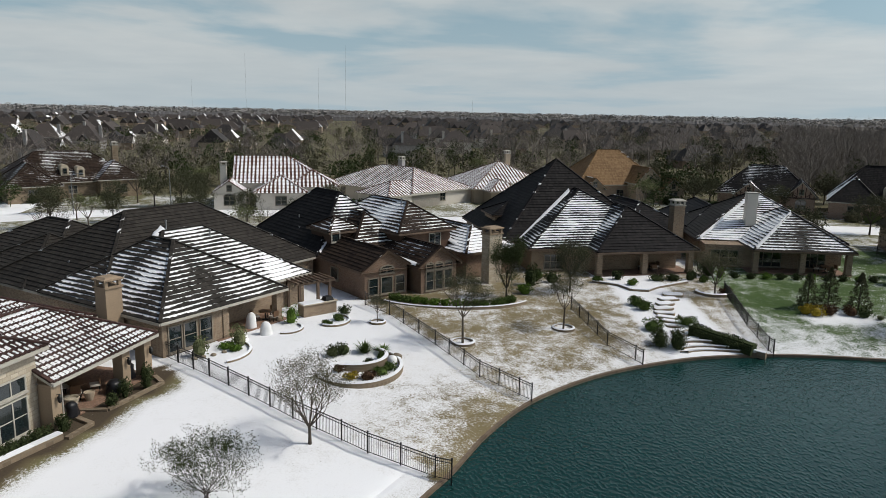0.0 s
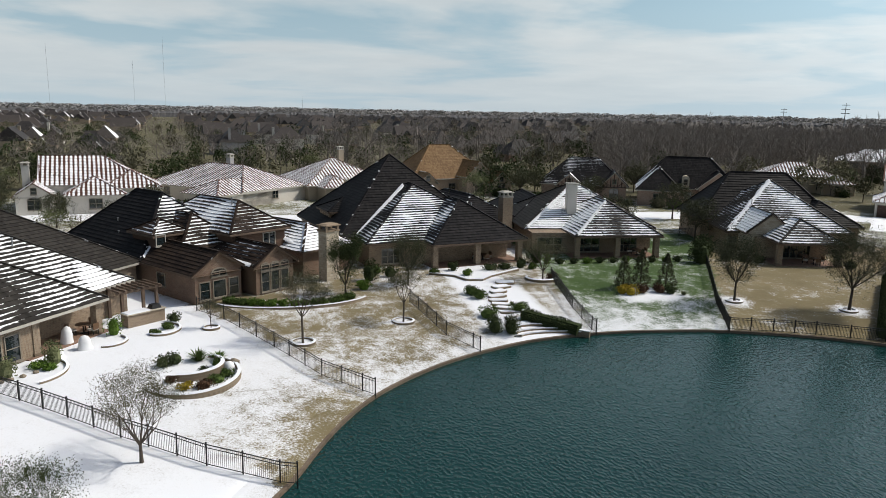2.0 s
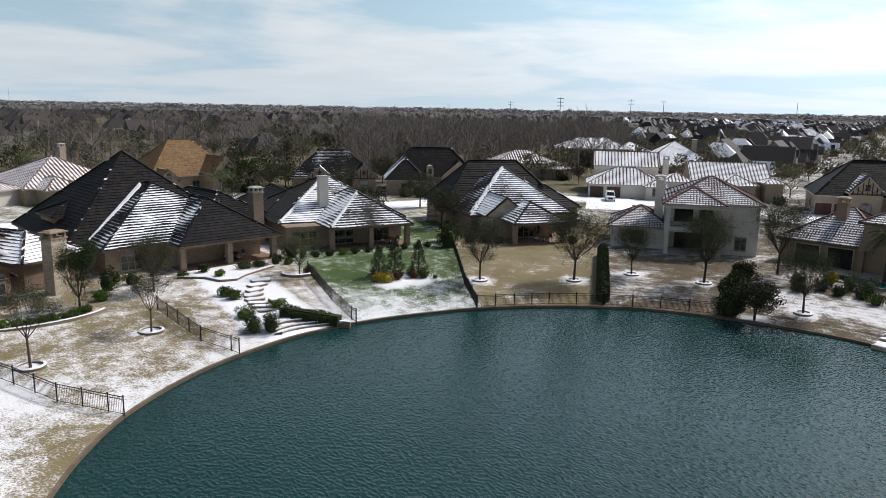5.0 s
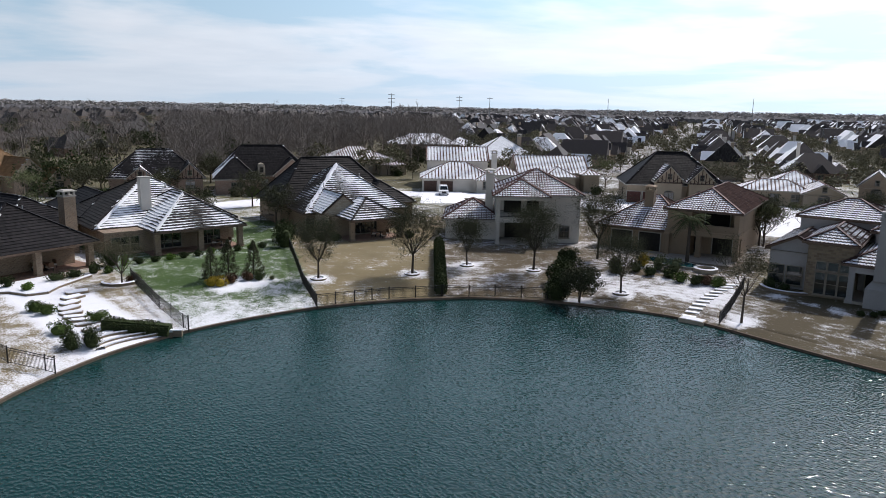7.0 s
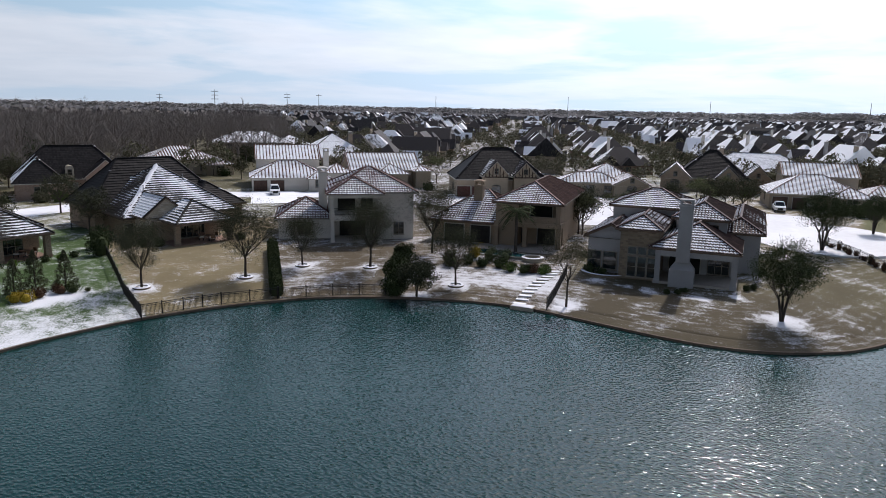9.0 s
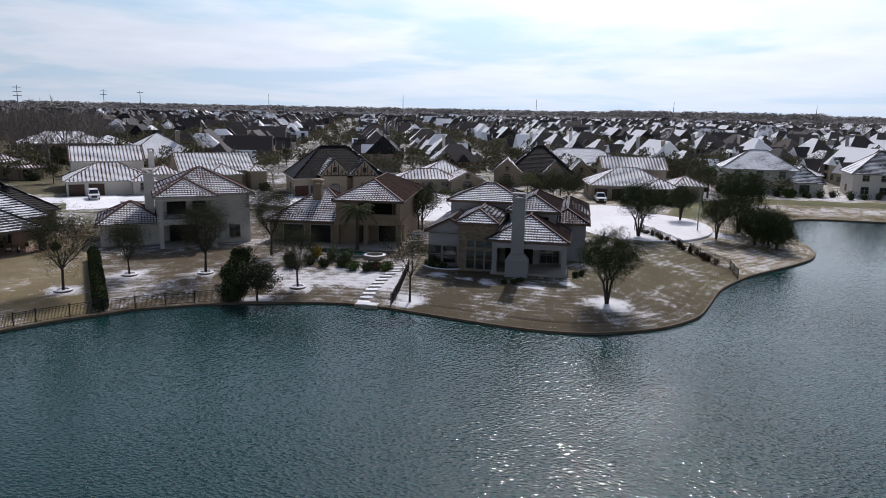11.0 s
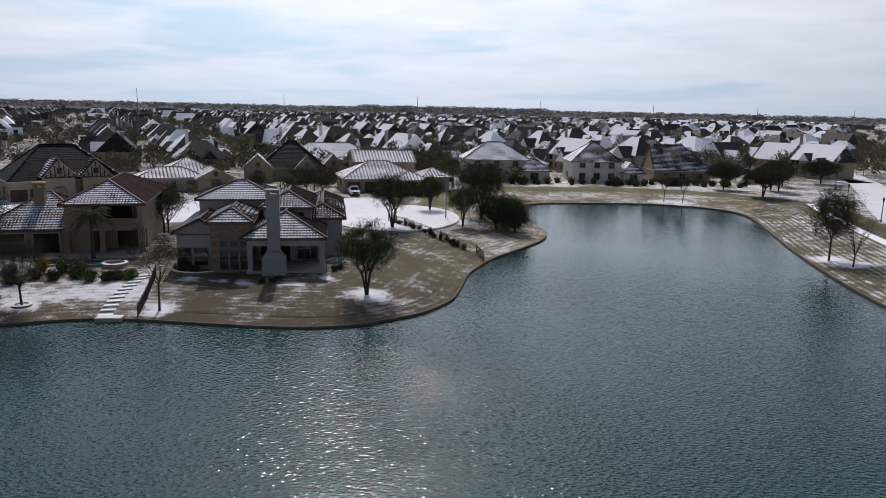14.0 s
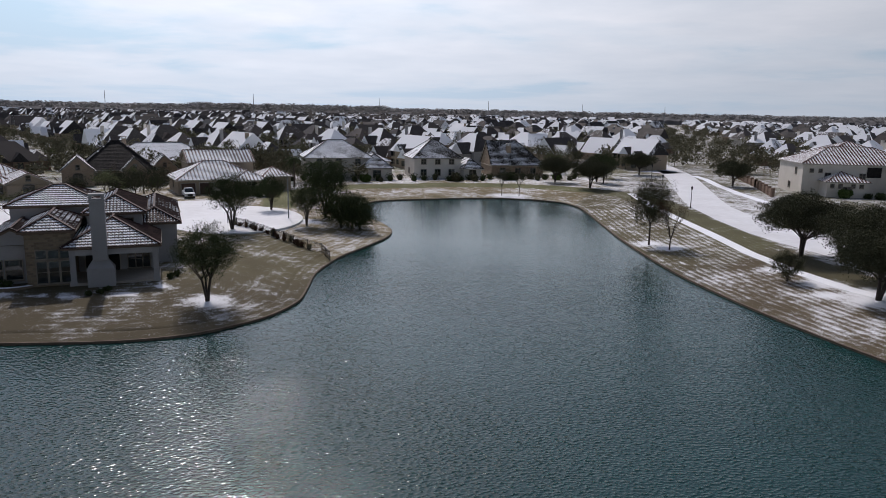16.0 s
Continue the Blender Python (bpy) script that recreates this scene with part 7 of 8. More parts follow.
# ---- trees between the houses behind ----
def street_trees():
    rnd = random.Random(77)
    bare = tree_meshes(61, 7.5, 0.75, 3, 0, 0.1, 0.14, 0.28, 1, 0.25, 7, 0.4)
    sparse = tree_meshes(62, 6.5, 0.75, 3, 5, 0.12, 0.13, 0.3, 1, 0.2, 6, 0.5)
    houses = [o.matrix_world.translation.copy() for o in bpy.data.objects if o.name.split(".")[0] in ("house", "town_house") and o.parent is None]
    roads = PAVED
    n = 0
    while n < 170:
        az, r = rnd.uniform(-42, 118), rnd.uniform(96, 260)
        x, y = r * math.sin(radians(az)), r * math.cos(radians(az))
        if (r < 135 and 38 < az < 62) or shore_distance([(x, y)])[0] < 34 or any(math.hypot(x - h.x, y - h.y) < 13.5 for h in houses) or any(math.hypot(x - a, y - b) < 7.5 for a, b in roads):
            continue
        k = rnd.random()
        if k < 0.55:
            plant_tree(far_oak, x, y, rnd.uniform(0, 360), "dark evergreen street tree among the houses", "bark_dark", "leaf_olive", rnd.uniform(0.75, 1.25), group="street trees")
        elif k < 0.75:
            plant_tree(bare, x, y, rnd.uniform(0, 360), "leafless street tree among the houses", "bark", "leaf_pale", rnd.uniform(0.7, 1.15), group="street trees")
        else:
            plant_tree(sparse, x, y, rnd.uniform(0, 360), "thin olive-leaved street tree among the houses", "bark", "leaf_pale", rnd.uniform(0.7, 1.1), group="street trees")
        n += 1


street_trees()

# ---- garden of the second house ----
def ring_wall(name, cx, cy, rx, ry, a0, a1, hgt, thick, label, material="stone_brown", cap="snow", n=40):
    """A curved low wall with snow on its top."""
    z = gz(cx, cy)
    o = root(name, pose(cx, cy, z), label, "garden wall")
    w, c = Mesh(), Mesh()
    P = []
    for i in range(n + 1):
        a = radians(a0 + (a1 - a0) * i / n)
        k = 1 - thick / max(rx, ry)
        P.append(((rx * math.cos(a), ry * math.sin(a)), (rx * k * math.cos(a), ry * k * math.sin(a))))
    for (a, b), (c1, d) in zip(P, P[1:]):
        g = min(gz(cx + a[0], cy + a[1]), gz(cx + c1[0], cy + c1[1])) - z
        w.face([(*a, g - 0.3), (*c1, g - 0.3), (*c1, hgt), (*a, hgt)])
        w.face([(*d, g - 0.3), (*b, g - 0.3), (*b, hgt), (*d, hgt)])
        w.face([(*a, hgt), (*c1, hgt), (*d, hgt), (*b, hgt)])
        c.face([(*a, hgt + 0.02), (*c1, hgt + 0.02), (*d, hgt + 0.09), (*b, hgt + 0.09)])
        c.face([(*d, hgt + 0.09), (*b, hgt + 0.09), (*b, hgt), (*d, hgt)])
    part("wall", w, M[material], o)
    part("snow_cap", c, M[cap], o, "snow on the wall's top")
    return o


def spiky(x, y, r, hgt, n, label, leaf="leaf_green", seed=1, name="yucca"):
    """A tuft of sword-shaped leaves."""
    rnd = random.Random(seed)
    m = Mesh()
    for _ in range(n):
        a, t = rnd.uniform(0, 6.28), rnd.uniform(0.25, 1.25)
        L = hgt * rnd.uniform(0.7, 1.1)
        d = Vector((math.cos(a) * math.sin(t), math.sin(a) * math.sin(t), math.cos(t)))
        s = Vector((-math.sin(a), math.cos(a), 0)) * 0.035
        b = Vector((rnd.uniform(-0.3, 0.3) * r, rnd.uniform(-0.3, 0.3) * r, 0))
        mid, tip = b + d * L * 0.6, b + d * L + Vector((0, 0, -0.12 * L))
        m.face([b - s, b + s, mid + s, mid - s], [(0, 0)] * 4)
        m.face([mid - s, mid + s, tip], [(0, 0)] * 3)
    o = new(name, m.make(name))
    o.data.materials.append(M[leaf])
    o.matrix_world = pose(x, y, gz(x, y))
    return tagged(o, label, "plant")


ring_wall("planter", -6.2, 50.7, 3.4, 4.0, -150, 75, 0.17, 0.3, "curved brown stone planter wall edged with snow")
ring_wall("planter", -6.6, 52.0, 2.6, 2.4, -100, 40, 0.42, 0.3, "raised inner planter wall capped with snow")
for k, (x, y, s, l, hh) in enumerate(((-7.6, 53.2, 0.9, "leaf_dark", 1.0), (-8.4, 52.6, 0.8, "leaf_dark", 0.9), (-5.4, 51.0, 0.5, "leaf_dark", 0.6), (-4.6, 52.4, 0.5, "leaf_green", 0.7), (-5.2, 48.6, 0.9, "leaf_rust", 0.7),
                                      (-4.3, 49.6, 0.8, "leaf_green", 0.5), (-3.8, 50.6, 0.6, "leaf_green", 0.5), (-6.4, 48.4, 0.6, "leaf_gold", 0.6), (-7.4, 49.6, 0.5, "leaf_rust", 0.6))):
    shrub(x, y, s, s, hh, "small evergreen shrub in the snowy planter", l, 230, 0.07, 30 + k, group="shrubs of the planter")
spiky(-6.0, 53.6, 0.6, 1.2, 130, "spiky green yucca in the raised planter", "leaf_green", 2)
spiky(-4.6, 53.8, 0.5, 0.9, 90, "spiky pale green yucca in the planter", "leaf_bright", 3)
for x, y, s in ((-3.4, 52.8, 0.45), (-17.2, 51.5, 0.22), (-16.6, 52.2, 0.2), (-17.8, 51.0, 0.2), (-18.3, 50.6, 0.24)):
    rk = random.Random(int(x * 10))
    bm = bmesh.new()
    bmesh.ops.create_icosphere(bm, subdivisions=2, radius=s)
    for v in bm.verts:
        v.co *= 1 + 0.25 * noise.noise(v.co * 3 / s + Vector((x, y, 0)))
        v.co.z *= 0.7
    me = bpy.data.meshes.new("boulder")
    bm.to_mesh(me)
    bm.free()
    me.materials.append(M["stone_brown"])
    o = new("boulder", me)
    o.matrix_world = pose(x, y, gz(x, y) + s * 0.3)
    tagged(o, "brown boulder half buried in snow", "rock")


def covered(x, y, r, hgt, label, seed=1):
    """A plant or chair wrapped in white sheeting."""
    m = Mesh()
    rnd = random.Random(seed)
    n, prof = 14, [(1.05, 0.0), (1.0, 0.12), (0.9, 0.3), (0.85, 0.55), (0.75, 0.75), (0.5, 0.92), (0.12, 1.0), (0.0, 1.01)]
    wob = [rnd.uniform(0.85, 1.15) for _ in range(n)]
    base = len(m.v)
    for r0, z in prof:
        for k in range(n):
            a = 2 * math.pi * k / n
            q = r * r0 * (1 + (wob[k] - 1) * (1.3 - z))
            m.v.append((q * math.cos(a), q * math.sin(a), hgt * z))
    for i in range(len(prof) - 1):
        for k in range(n):
            j = (k + 1) % n
            m.f.append((i * n + k, i * n + j, (i + 1) * n + j, (i + 1) * n + k))
            m.uv.extend([(0, 0)] * 4)
            m.snow.append(0.0)
    o = new("covered_plant", m.make("covered_plant", True))
    o.data.materials.append(M["cloth"])
    o.matrix_world = pose(x, y, gz(x, y))
    return tagged(o, label, "plant cover")


covered(-3.7, 51.6, 0.45, 0.7, "small plant wrapped in white sheeting in the planter", 1)
covered(-14.6, 57.0, 0.5, 1.1, "plant wrapped in white sheeting on the patio edge", 2)
covered(-16.0, 55.2, 0.45, 0.7, "low pot plant under a white sheet", 3)
covered(-16.2, 58.6, 0.5, 1.4, "patio chair under a white cover", 4)
ring_wall("bed_edging", -16.8, 52.3, 2.2, 2.8, -60, 60, 0.12, 0.25, "low curved bed edging buried in snow")
ring_wall("bed_edging", -13.2, 58.6, 1.4, 1.6, -100, 60, 0.12, 0.22, "low curved stone bed edging in snow")
ring_wall("bed_edging", -9.6, 61.2, 1.5, 1.9, -120, 70, 0.14, 0.22, "curved bed edging with snow by the outdoor kitchen")
ring_wall("tree_ring", -5.7, 61.1, 0.75, 0.75, 0, 360, 0.15, 0.15, "small round stone ring in snow")
plant_tree(thin_tree, -5.7, 61.1, 50, "very thin bare sapling in a stone ring", "bark", "leaf_pale", 0.5)
for x, y in ((1.8, 57.2), (11.0, 62.1)):
    ring_wall("tree_ring", x, y, 1.05, 1.05, 0, 360, 0.13, 0.2, "round stone tree ring filled with snow")
for x, y in ((46.5, 63.8), (56.0, 58.6), (63.5, 56.8), (67.7, 49.9), (67.4, 37.9)):
    ring_wall("tree_ring", x, y, 0.9, 0.9, 0, 360, 0.09, 0.3, "round ring of pale stones about a tree", "stone_brown")
for k, (x, y, s, l, hh) in enumerate(((-18.2, 51.3, 0.9, "leaf_pale", 1.9), (-15.9, 54.0, 0.9, "leaf_pale", 1.9), (-16.8, 53.2, 0.8, "leaf_bright", 0.6), (-16.0, 52.8, 0.6, "leaf_bright", 0.5), (-13.2, 60.4, 0.8, "leaf_bright", 1.8),
                                      (-9.3, 61.4, 0.6, "leaf_green", 0.6), (-9.9, 60.0, 0.6, "leaf_green", 0.45), (-9.0, 63.4, 0.7, "leaf_dark", 0.9))):
    shrub(x, y, s, s, hh, "garden shrub standing in snow beside the patio", l, 260, 0.07, 50 + k, group="shrubs round the patio")

# outdoor kitchen
o = root("outdoor_kitchen", pose(-11.4, 63.4, gz(-11.4, 63.4), 0, 0, 40), "brick outdoor kitchen counter with snow on its top", "counter")
m = Mesh()
m.box(-1.7, 1.7, -0.5, 0.5, -0.3, 1.05)
part("counter_base", m, M["brick_brown"], o)
m = Mesh()
m.box(-1.8, 1.8, -0.6, 0.6, 1.05, 1.15)
part("counter_top", m, M["stone"], o)
m = Mesh()
m.box(-1.75, 0.4, -0.55, 0.55, 1.15, 1.22, 0.06)
part("snow_cap", m, M["snow"], o, "snow on the counter")
m = Mesh()
m.box(0.6, 1.5, -0.4, 0.4, 1.15, 1.5, 0.12)
part("grill", m, M["iron"], o, "black covered grill")
o = root("pergola", pose(-12.6, 65.6, gz(-12.6, 65.6), 0, 0, 40), "dark timber pergola beside the house", "pergola")
for x in (-1.6, 1.6):
    for y in (-1.1, 1.1):
        m = Mesh()
        m.box(x - 0.12, x + 0.12, y - 0.12, y + 0.12, -0.3, 2.6)
        part("post", m, M["trim_brown"], o)
for k in range(8):
    m = Mesh()
    m.box(-2.0 + k * 0.55, -1.9 + k * 0.55, -1.5, 1.5, 2.7, 2.85)
    part("rafter", m, M["trim_brown"], o)
for y in (-1.1, 1.1):
    m = Mesh()
    m.box(-2.1, 2.1, y - 0.06, y + 0.06, 2.5, 2.7)
    part("beam", m, M["trim_brown"], o)

# beds and pots before the first house
def low_wall(pts, hgt, w, label, cap=True, material="stone_brown"):
    o = root("bed_edging", pose(*pts[0], gz(*pts[0])), label, "garden wall")
    ox, oy, oz = *pts[0], gz(*pts[0])
    for a, b in zip(pts, pts[1:]):
        za, zb = gz(*a) - oz + hgt / 2 - 0.1, gz(*b) - oz + hgt / 2 - 0.1
        m = Mesh()
        m.beam((a[0] - ox, a[1] - oy, za), (b[0] - ox, b[1] - oy, zb), w, hgt + 0.2)
        part("stone_course", m, M[material], o)
        if cap:
            m = Mesh()
            m.beam((a[0] - ox, a[1] - oy, za + hgt / 2 + 0.13), (b[0] - ox, b[1] - oy, zb + hgt / 2 + 0.13), w * 0.9, 0.07)
            part("snow_cap", m, M["snow"], o)
    return o


low_wall([(-20.9, 37.3), (-20.4, 39.2), (-21.6, 39.9)], 0.16, 0.32, "low stone bed edging before the porch", False)
low_wall([(-22.0, 41.0), (-20.4, 41.2), (-18.8, 45.7), (-19.8, 46.9)], 0.16, 0.32, "low stone bed edging along the porch", False)
low_wall([(-23.6, 32.0), (-22.0, 35.8), (-21.3, 37.4)], 0.35, 0.5, "low stone wall under thick snow")
for k, (x, y, hh) in enumerate(((-19.5, 44.9, 1.5), (-20.3, 43.4, 1.4), (-20.5, 41.8, 0.9), (-21.6, 38.3, 1.1), (-20.2, 46.4, 1.2))):
    shrub(x, y, 0.45, 0.45, hh, "cone-shaped dark shrub in the porch bed", "leaf_dark", 330, 0.06, 70 + k, group="cone shrubs by the porch")
for k in range(7):
    shrub(-23.6 + k * 0.25, 33.5 + k * 0.65, 0.5, 0.5, 0.8, "dark clipped shrub below the window", "leaf_dark", 260, 0.06, 80 + k, group="shrubs below the window")


def seat_group(x, y, turn):
    """A round patio table with two chairs."""
    t = root("patio_table", pose(x, y, 1.69, 0, 0, turn), "round stone patio table on the porch", "table")
    m = Mesh()
    m.lathe([(0.0, 0.72), (0.6, 0.72), (0.62, 0.75), (0.6, 0.78), (0.0, 0.78)], 18)
    part("tabletop", m, M["wood"], t)
    m = Mesh()
    m.lathe([(0.3, 0.0), (0.28, 0.05), (0.07, 0.1), (0.07, 0.7), (0.2, 0.72)], 12)
    part("pedestal", m, M["iron"], t)
    for dx, dy, a in ((0.0, -0.95, 0), (0.95, 0.2, 100), (-0.9, 0.4, -110)):
        p = pose(x, y, 1.69, 0, 0, turn) @ pose(dx, dy, 0, 0, 0, a)
        c = root("patio_chair", p, "cushioned wicker patio chair on the porch", "chair", "porch chairs")
        m = Mesh()
        m.box(-0.3, 0.3, -0.3, 0.3, 0.38, 0.5)
        part("seat", m, M["stucco"], c)
        m = Mesh()
        m.box(-0.3, 0.3, -0.34, -0.26, 0.45, 0.95)
        part("backrest", m, M["wood"], c)
        for lx in (-0.26, 0.26):
            for ly in (-0.26, 0.26):
                m = Mesh()
                m.box(lx - 0.025, lx + 0.025, ly - 0.025, ly + 0.025, 0, 0.38)
                part("leg", m, M["iron"], c)


seat_group(-23.4, 43.6, 20)
seat_group(-15.6, 61.0, 60)
seat_group(25.0, 84.6, 12)
seat_group(46.5, 85.0, -6)
seat_group(66.5, 76.2, -16)
m = Mesh()
m.lathe([(0.22, 0.0), (0.3, 0.3), (0.34, 0.55), (0.3, 0.56), (0.27, 0.5), (0.0, 0.48)], 14)
o = part("flower_pot", m, M["stucco_gold"])
o.matrix_world = pose(-22.2, 42.6, 1.69)
tagged(o, "large pale clay pot on the porch", "pot")

PORCH = pose(-22.0, 38.0, 1.69, 0, 0, 77.0)


def wrapped(x, y, r, hgt, label, turn=0.0):
    """A thing tied up in black sheeting."""
    rnd = random.Random(int(x * 50))
    m = Mesh()
    n, prof = 12, [(1.0, 0.0), (0.95, 0.3), (0.8, 0.6), (0.85, 0.75), (0.55, 0.93), (0.0, 1.0)]
    for q, z in prof:
        for k in range(n):
            a = 2 * math.pi * k / n
            e = r * q * rnd.uniform(0.82, 1.15)
            m.v.append((e * 1.25 * math.cos(a), e * math.sin(a), hgt * z))
    for i in range(len(prof) - 1):
        for k in range(n):
            j = (k + 1) % n
            m.f.append((i * n + k, i * n + j, (i + 1) * n + j, (i + 1) * n + k))
            m.uv.extend([(0, 0)] * 4)
            m.snow.append(0.0)
    o = part("covered_plant", m, M["black_sheet"], None, "", True)
    o.matrix_world = PORCH @ pose(x, y, 0, 0, 0, turn)
    return tagged(o, label, "plant cover")


wrapped(2.0, 0.5, 0.38, 0.95, "plant tied up in black sheeting on the paving")
wrapped(6.0, 0.6, 0.55, 0.85, "low table under a black cover beside the column", 30)
wrapped(8.3, 1.3, 0.4, 1.15, "tall plant wrapped in black sheeting by the column")
o = root("patio_sofa", PORCH @ pose(2.6, 3.3, 0, 0, 0, 90), "deep grey cushioned patio sofa under the porch roof", "sofa")
for name, box, mat in (("base", (-1.2, 1.2, -0.45, 0.45, 0.12, 0.34), "wood"), ("seat", (-1.1, 1.1, -0.4, 0.32, 0.34, 0.52), "stucco_white"), ("backrest", (-1.2, 1.2, 0.32, 0.52, 0.3, 0.9), "stucco_white"),
                       ("armrest", (-1.32, -1.1, -0.45, 0.5, 0.12, 0.66), "wood"), ("armrest", (1.1, 1.32, -0.45, 0.5, 0.12, 0.66), "wood")):
    m = Mesh()
    m.box(*box, 0.03)
    part(name, m, M[mat], o)
for x, y in ((-0.9, -0.3), (0.9, -0.3), (-0.9, 0.35), (0.9, 0.35)):
    m = Mesh()
    m.box(x - 0.04, x + 0.04, y - 0.04, y + 0.04, 0.0, 0.12)
    part("leg", m, M["wood"], o)
m = Mesh()
m.lathe([(0.26, 0.0), (0.34, 0.12), (0.4, 0.5), (0.44, 0.62), (0.47, 0.66), (0.44, 0.7), (0.38, 0.66), (0.36, 0.55), (0.0, 0.54)], 18)
o = part("flower_pot", m, M["stone"], None, "", True)
o.matrix_world = PORCH @ pose(3.1, 1.4, 0)
tagged(o, "large ribbed cream stone pot on the brick paving", "pot")
m = Mesh()
m.box(-0.75, 0.75, -0.5, 0.5, 0.0, 0.42, 0.04)
o = part("ottoman", m, M["stucco_white"])
o.matrix_world = PORCH @ pose(1.9, 1.9, 0, 0, 0, 20)
tagged(o, "low square grey cushioned ottoman on the porch", "ottoman")
for x, y in ((0.55, 0.06), (7.0, 0.31), (9.3, 0.31)):
    o = root("wall_lantern", PORCH @ pose(x, y, 1.7), "black iron lantern fixed to a porch column", "lamp", "porch lanterns")
    m = Mesh()
    m.beam((0, 0.06, 0.3), (0, -0.16, 0.36), 0.04)
    part("bracket", m, M["iron"], o)
    m = Mesh()
    m.lathe([(0.05, -0.16), (0.11, -0.1), (0.14, 0.2), (0.05, 0.34), (0.0, 0.36)], 8, (0, -0.16))
    part("lantern", m, M["iron"], o)
m = Mesh()
m.tube([(0.95, 0.1, -0.1), (0.95, 0.1, 2.6), (0.95, -0.1, 2.75)], [0.05, 0.05, 0.05], 8)
o = part("downspout", m, M["trim"])
o.matrix_world = PORCH
tagged(o, "cream downspout beside the porch column", "pipe")

# ---- beds of the third house ----
ring_wall("bed_edging", 1.0, 70.6, 8.0, 4.6, -150, -20, 0.09, 0.22, "curved stone bed edging with snow before the brick gables")
for k in range(15):
    a = radians(-150 + k * 9)
    x, y = 1.0 + 6.6 * math.cos(a), 70.6 + 3.4 * math.sin(a)
    shrub(x, y, 0.7, 0.6, 0.7, "green shrub in the bed before the brick gables", "leaf_bright" if 2 < k < 8 else "leaf_green", 230, 0.08, 100 + k, group="shrubs before the gables")
mag = tree_meshes(55, 5.8, 0.45, 3, 30, 0.06, 0.12, 0.16, 1, 0.3, 8, 0.6, (1.3, 2.3, 3.0, 260))
plant_tree(mag, 6.6, 71.0, 0, "columnar magnolia with dark rusty leaves", "bark_dark", "leaf_dark", 1.0)
shrub(8.6, 72.4, 1.0, 0.8, 1.1, "yellow-green shrub beside the stone chimney", "leaf_bright", 300, 0.09, 4)
shrub(9.6, 76.0, 1.2, 1.2, 2.4, "dark rounded evergreen at the house corner", "leaf_dark", 420, 0.1, 5)

# ---- fourth house: terraces and steps to the water ----
o = root("garden_steps", pose(22.3, 63, gz(22.3, 63)), "winding stone garden steps under snow down to the lake", "steps")
oz = gz(22.3, 63)
step_rnd = random.Random(12)
for k, (x, y, w, d) in enumerate(((24.4, 73.4, 2.2, 1.5), (23.4, 71.8, 2.1, 1.3), (22.6, 70.2, 2.0, 1.3), (22.0, 68.7, 2.1, 1.2), (21.7, 67.3, 2.0, 1.1), (21.6, 66.1, 2.1, 1.0), (21.8, 65.0, 2.2, 0.9), (22.0, 63.9, 2.2, 0.9), (21.9, 62.8, 2.3, 0.9), (21.7, 61.8, 2.5, 0.9), (21.6, 60.8, 2.7, 0.9))):
    z, turn = gz(x, y) - oz, radians(step_rnd.uniform(-14, 14) + 22 * math.sin(k * 0.9))
    n, rim, cap = 12, [], []
    for q in range(n):
        a = 2 * math.pi * q / n
        e = step_rnd.uniform(0.92, 1.08)
        u, v = w / 2 * e * math.copysign(abs(math.cos(a)) ** 0.5, math.cos(a)), d / 2 * e * math.copysign(abs(math.sin(a)) ** 0.5, math.sin(a))
        c_, s_ = math.cos(turn), math.sin(turn)
        rim.append((x - 22.3 + u * c_ - v * s_, y - 63 + u * s_ + v * c_))
        v = v * 0.86 + d * 0.05
        cap.append((x - 22.3 + u * 0.94 * c_ - v * s_, y - 63 + u * 0.94 * s_ + v * c_))
    for name, ring, z0, z1, mat in (("step", rim, z - 0.5, z + 0.14, "stone_brown"), ("snow_cap", cap, z + 0.14, z + 0.2, "snow")):
        m = Mesh()
        for a, b in zip(ring, ring[1:] + ring[:1]):
            m.face([(*a, z0), (*b, z0), (*b, z1), (*a, z1)])
        m.face([(*p, z1) for p in ring])
        part(name, m, M[mat], o)
for cx, cy, rx, ry, a0, a1, hh in ((23.8, 57.7, 3.6, 1.0, 10, 170, 0.25), (23.2, 58.3, 3.2, 1.3, 15, 170, 0.28), (22.7, 59.3, 2.6, 1.4, 20, 175, 0.3)):
    ring_wall("terrace_wall", cx, cy, rx, ry, a0, a1, hh, 0.7, "curved terrace wall with broad snow cap by the water", "stone_brown")
low_wall([(22.9, 66.4), (23.1, 62.6), (24.2, 60.2), (26.2, 58.6), (27.4, 57.6)], 0.35, 0.4, "stone retaining wall beside the steps")
low_wall([(16.8, 78.0), (19.4, 76.6), (20.4, 74.8), (22.0, 74.6), (23.4, 76.0), (27.6, 78.6)], 0.2, 0.4, "curved bed edging with snow before the porch")
for k, (x, y, s, l, hh) in enumerate(((17.2, 78.2, 0.8, "leaf_green", 0.8), (21.0, 77.2, 0.8, "leaf_bright", 0.7), (20.0, 79.6, 0.7, "leaf_dark", 1.1), (24.4, 79.4, 1.2, "leaf_dark", 0.8), (26.4, 79.8, 1.2, "leaf_dark", 0.8), (28.4, 80.0, 0.9, "leaf_dark", 1.3), (12.2, 77.6, 1.3, "leaf_dark", 1.4), (10.8, 79.4, 1.2, "leaf_green", 1.2), (29.6, 79.0, 0.6, "leaf_green", 0.8))):
    shrub(x, y, s, s * 0.8, hh, "clipped evergreen shrub before the covered porch", l, 300, 0.08, 130 + k, group="shrubs before the porch")
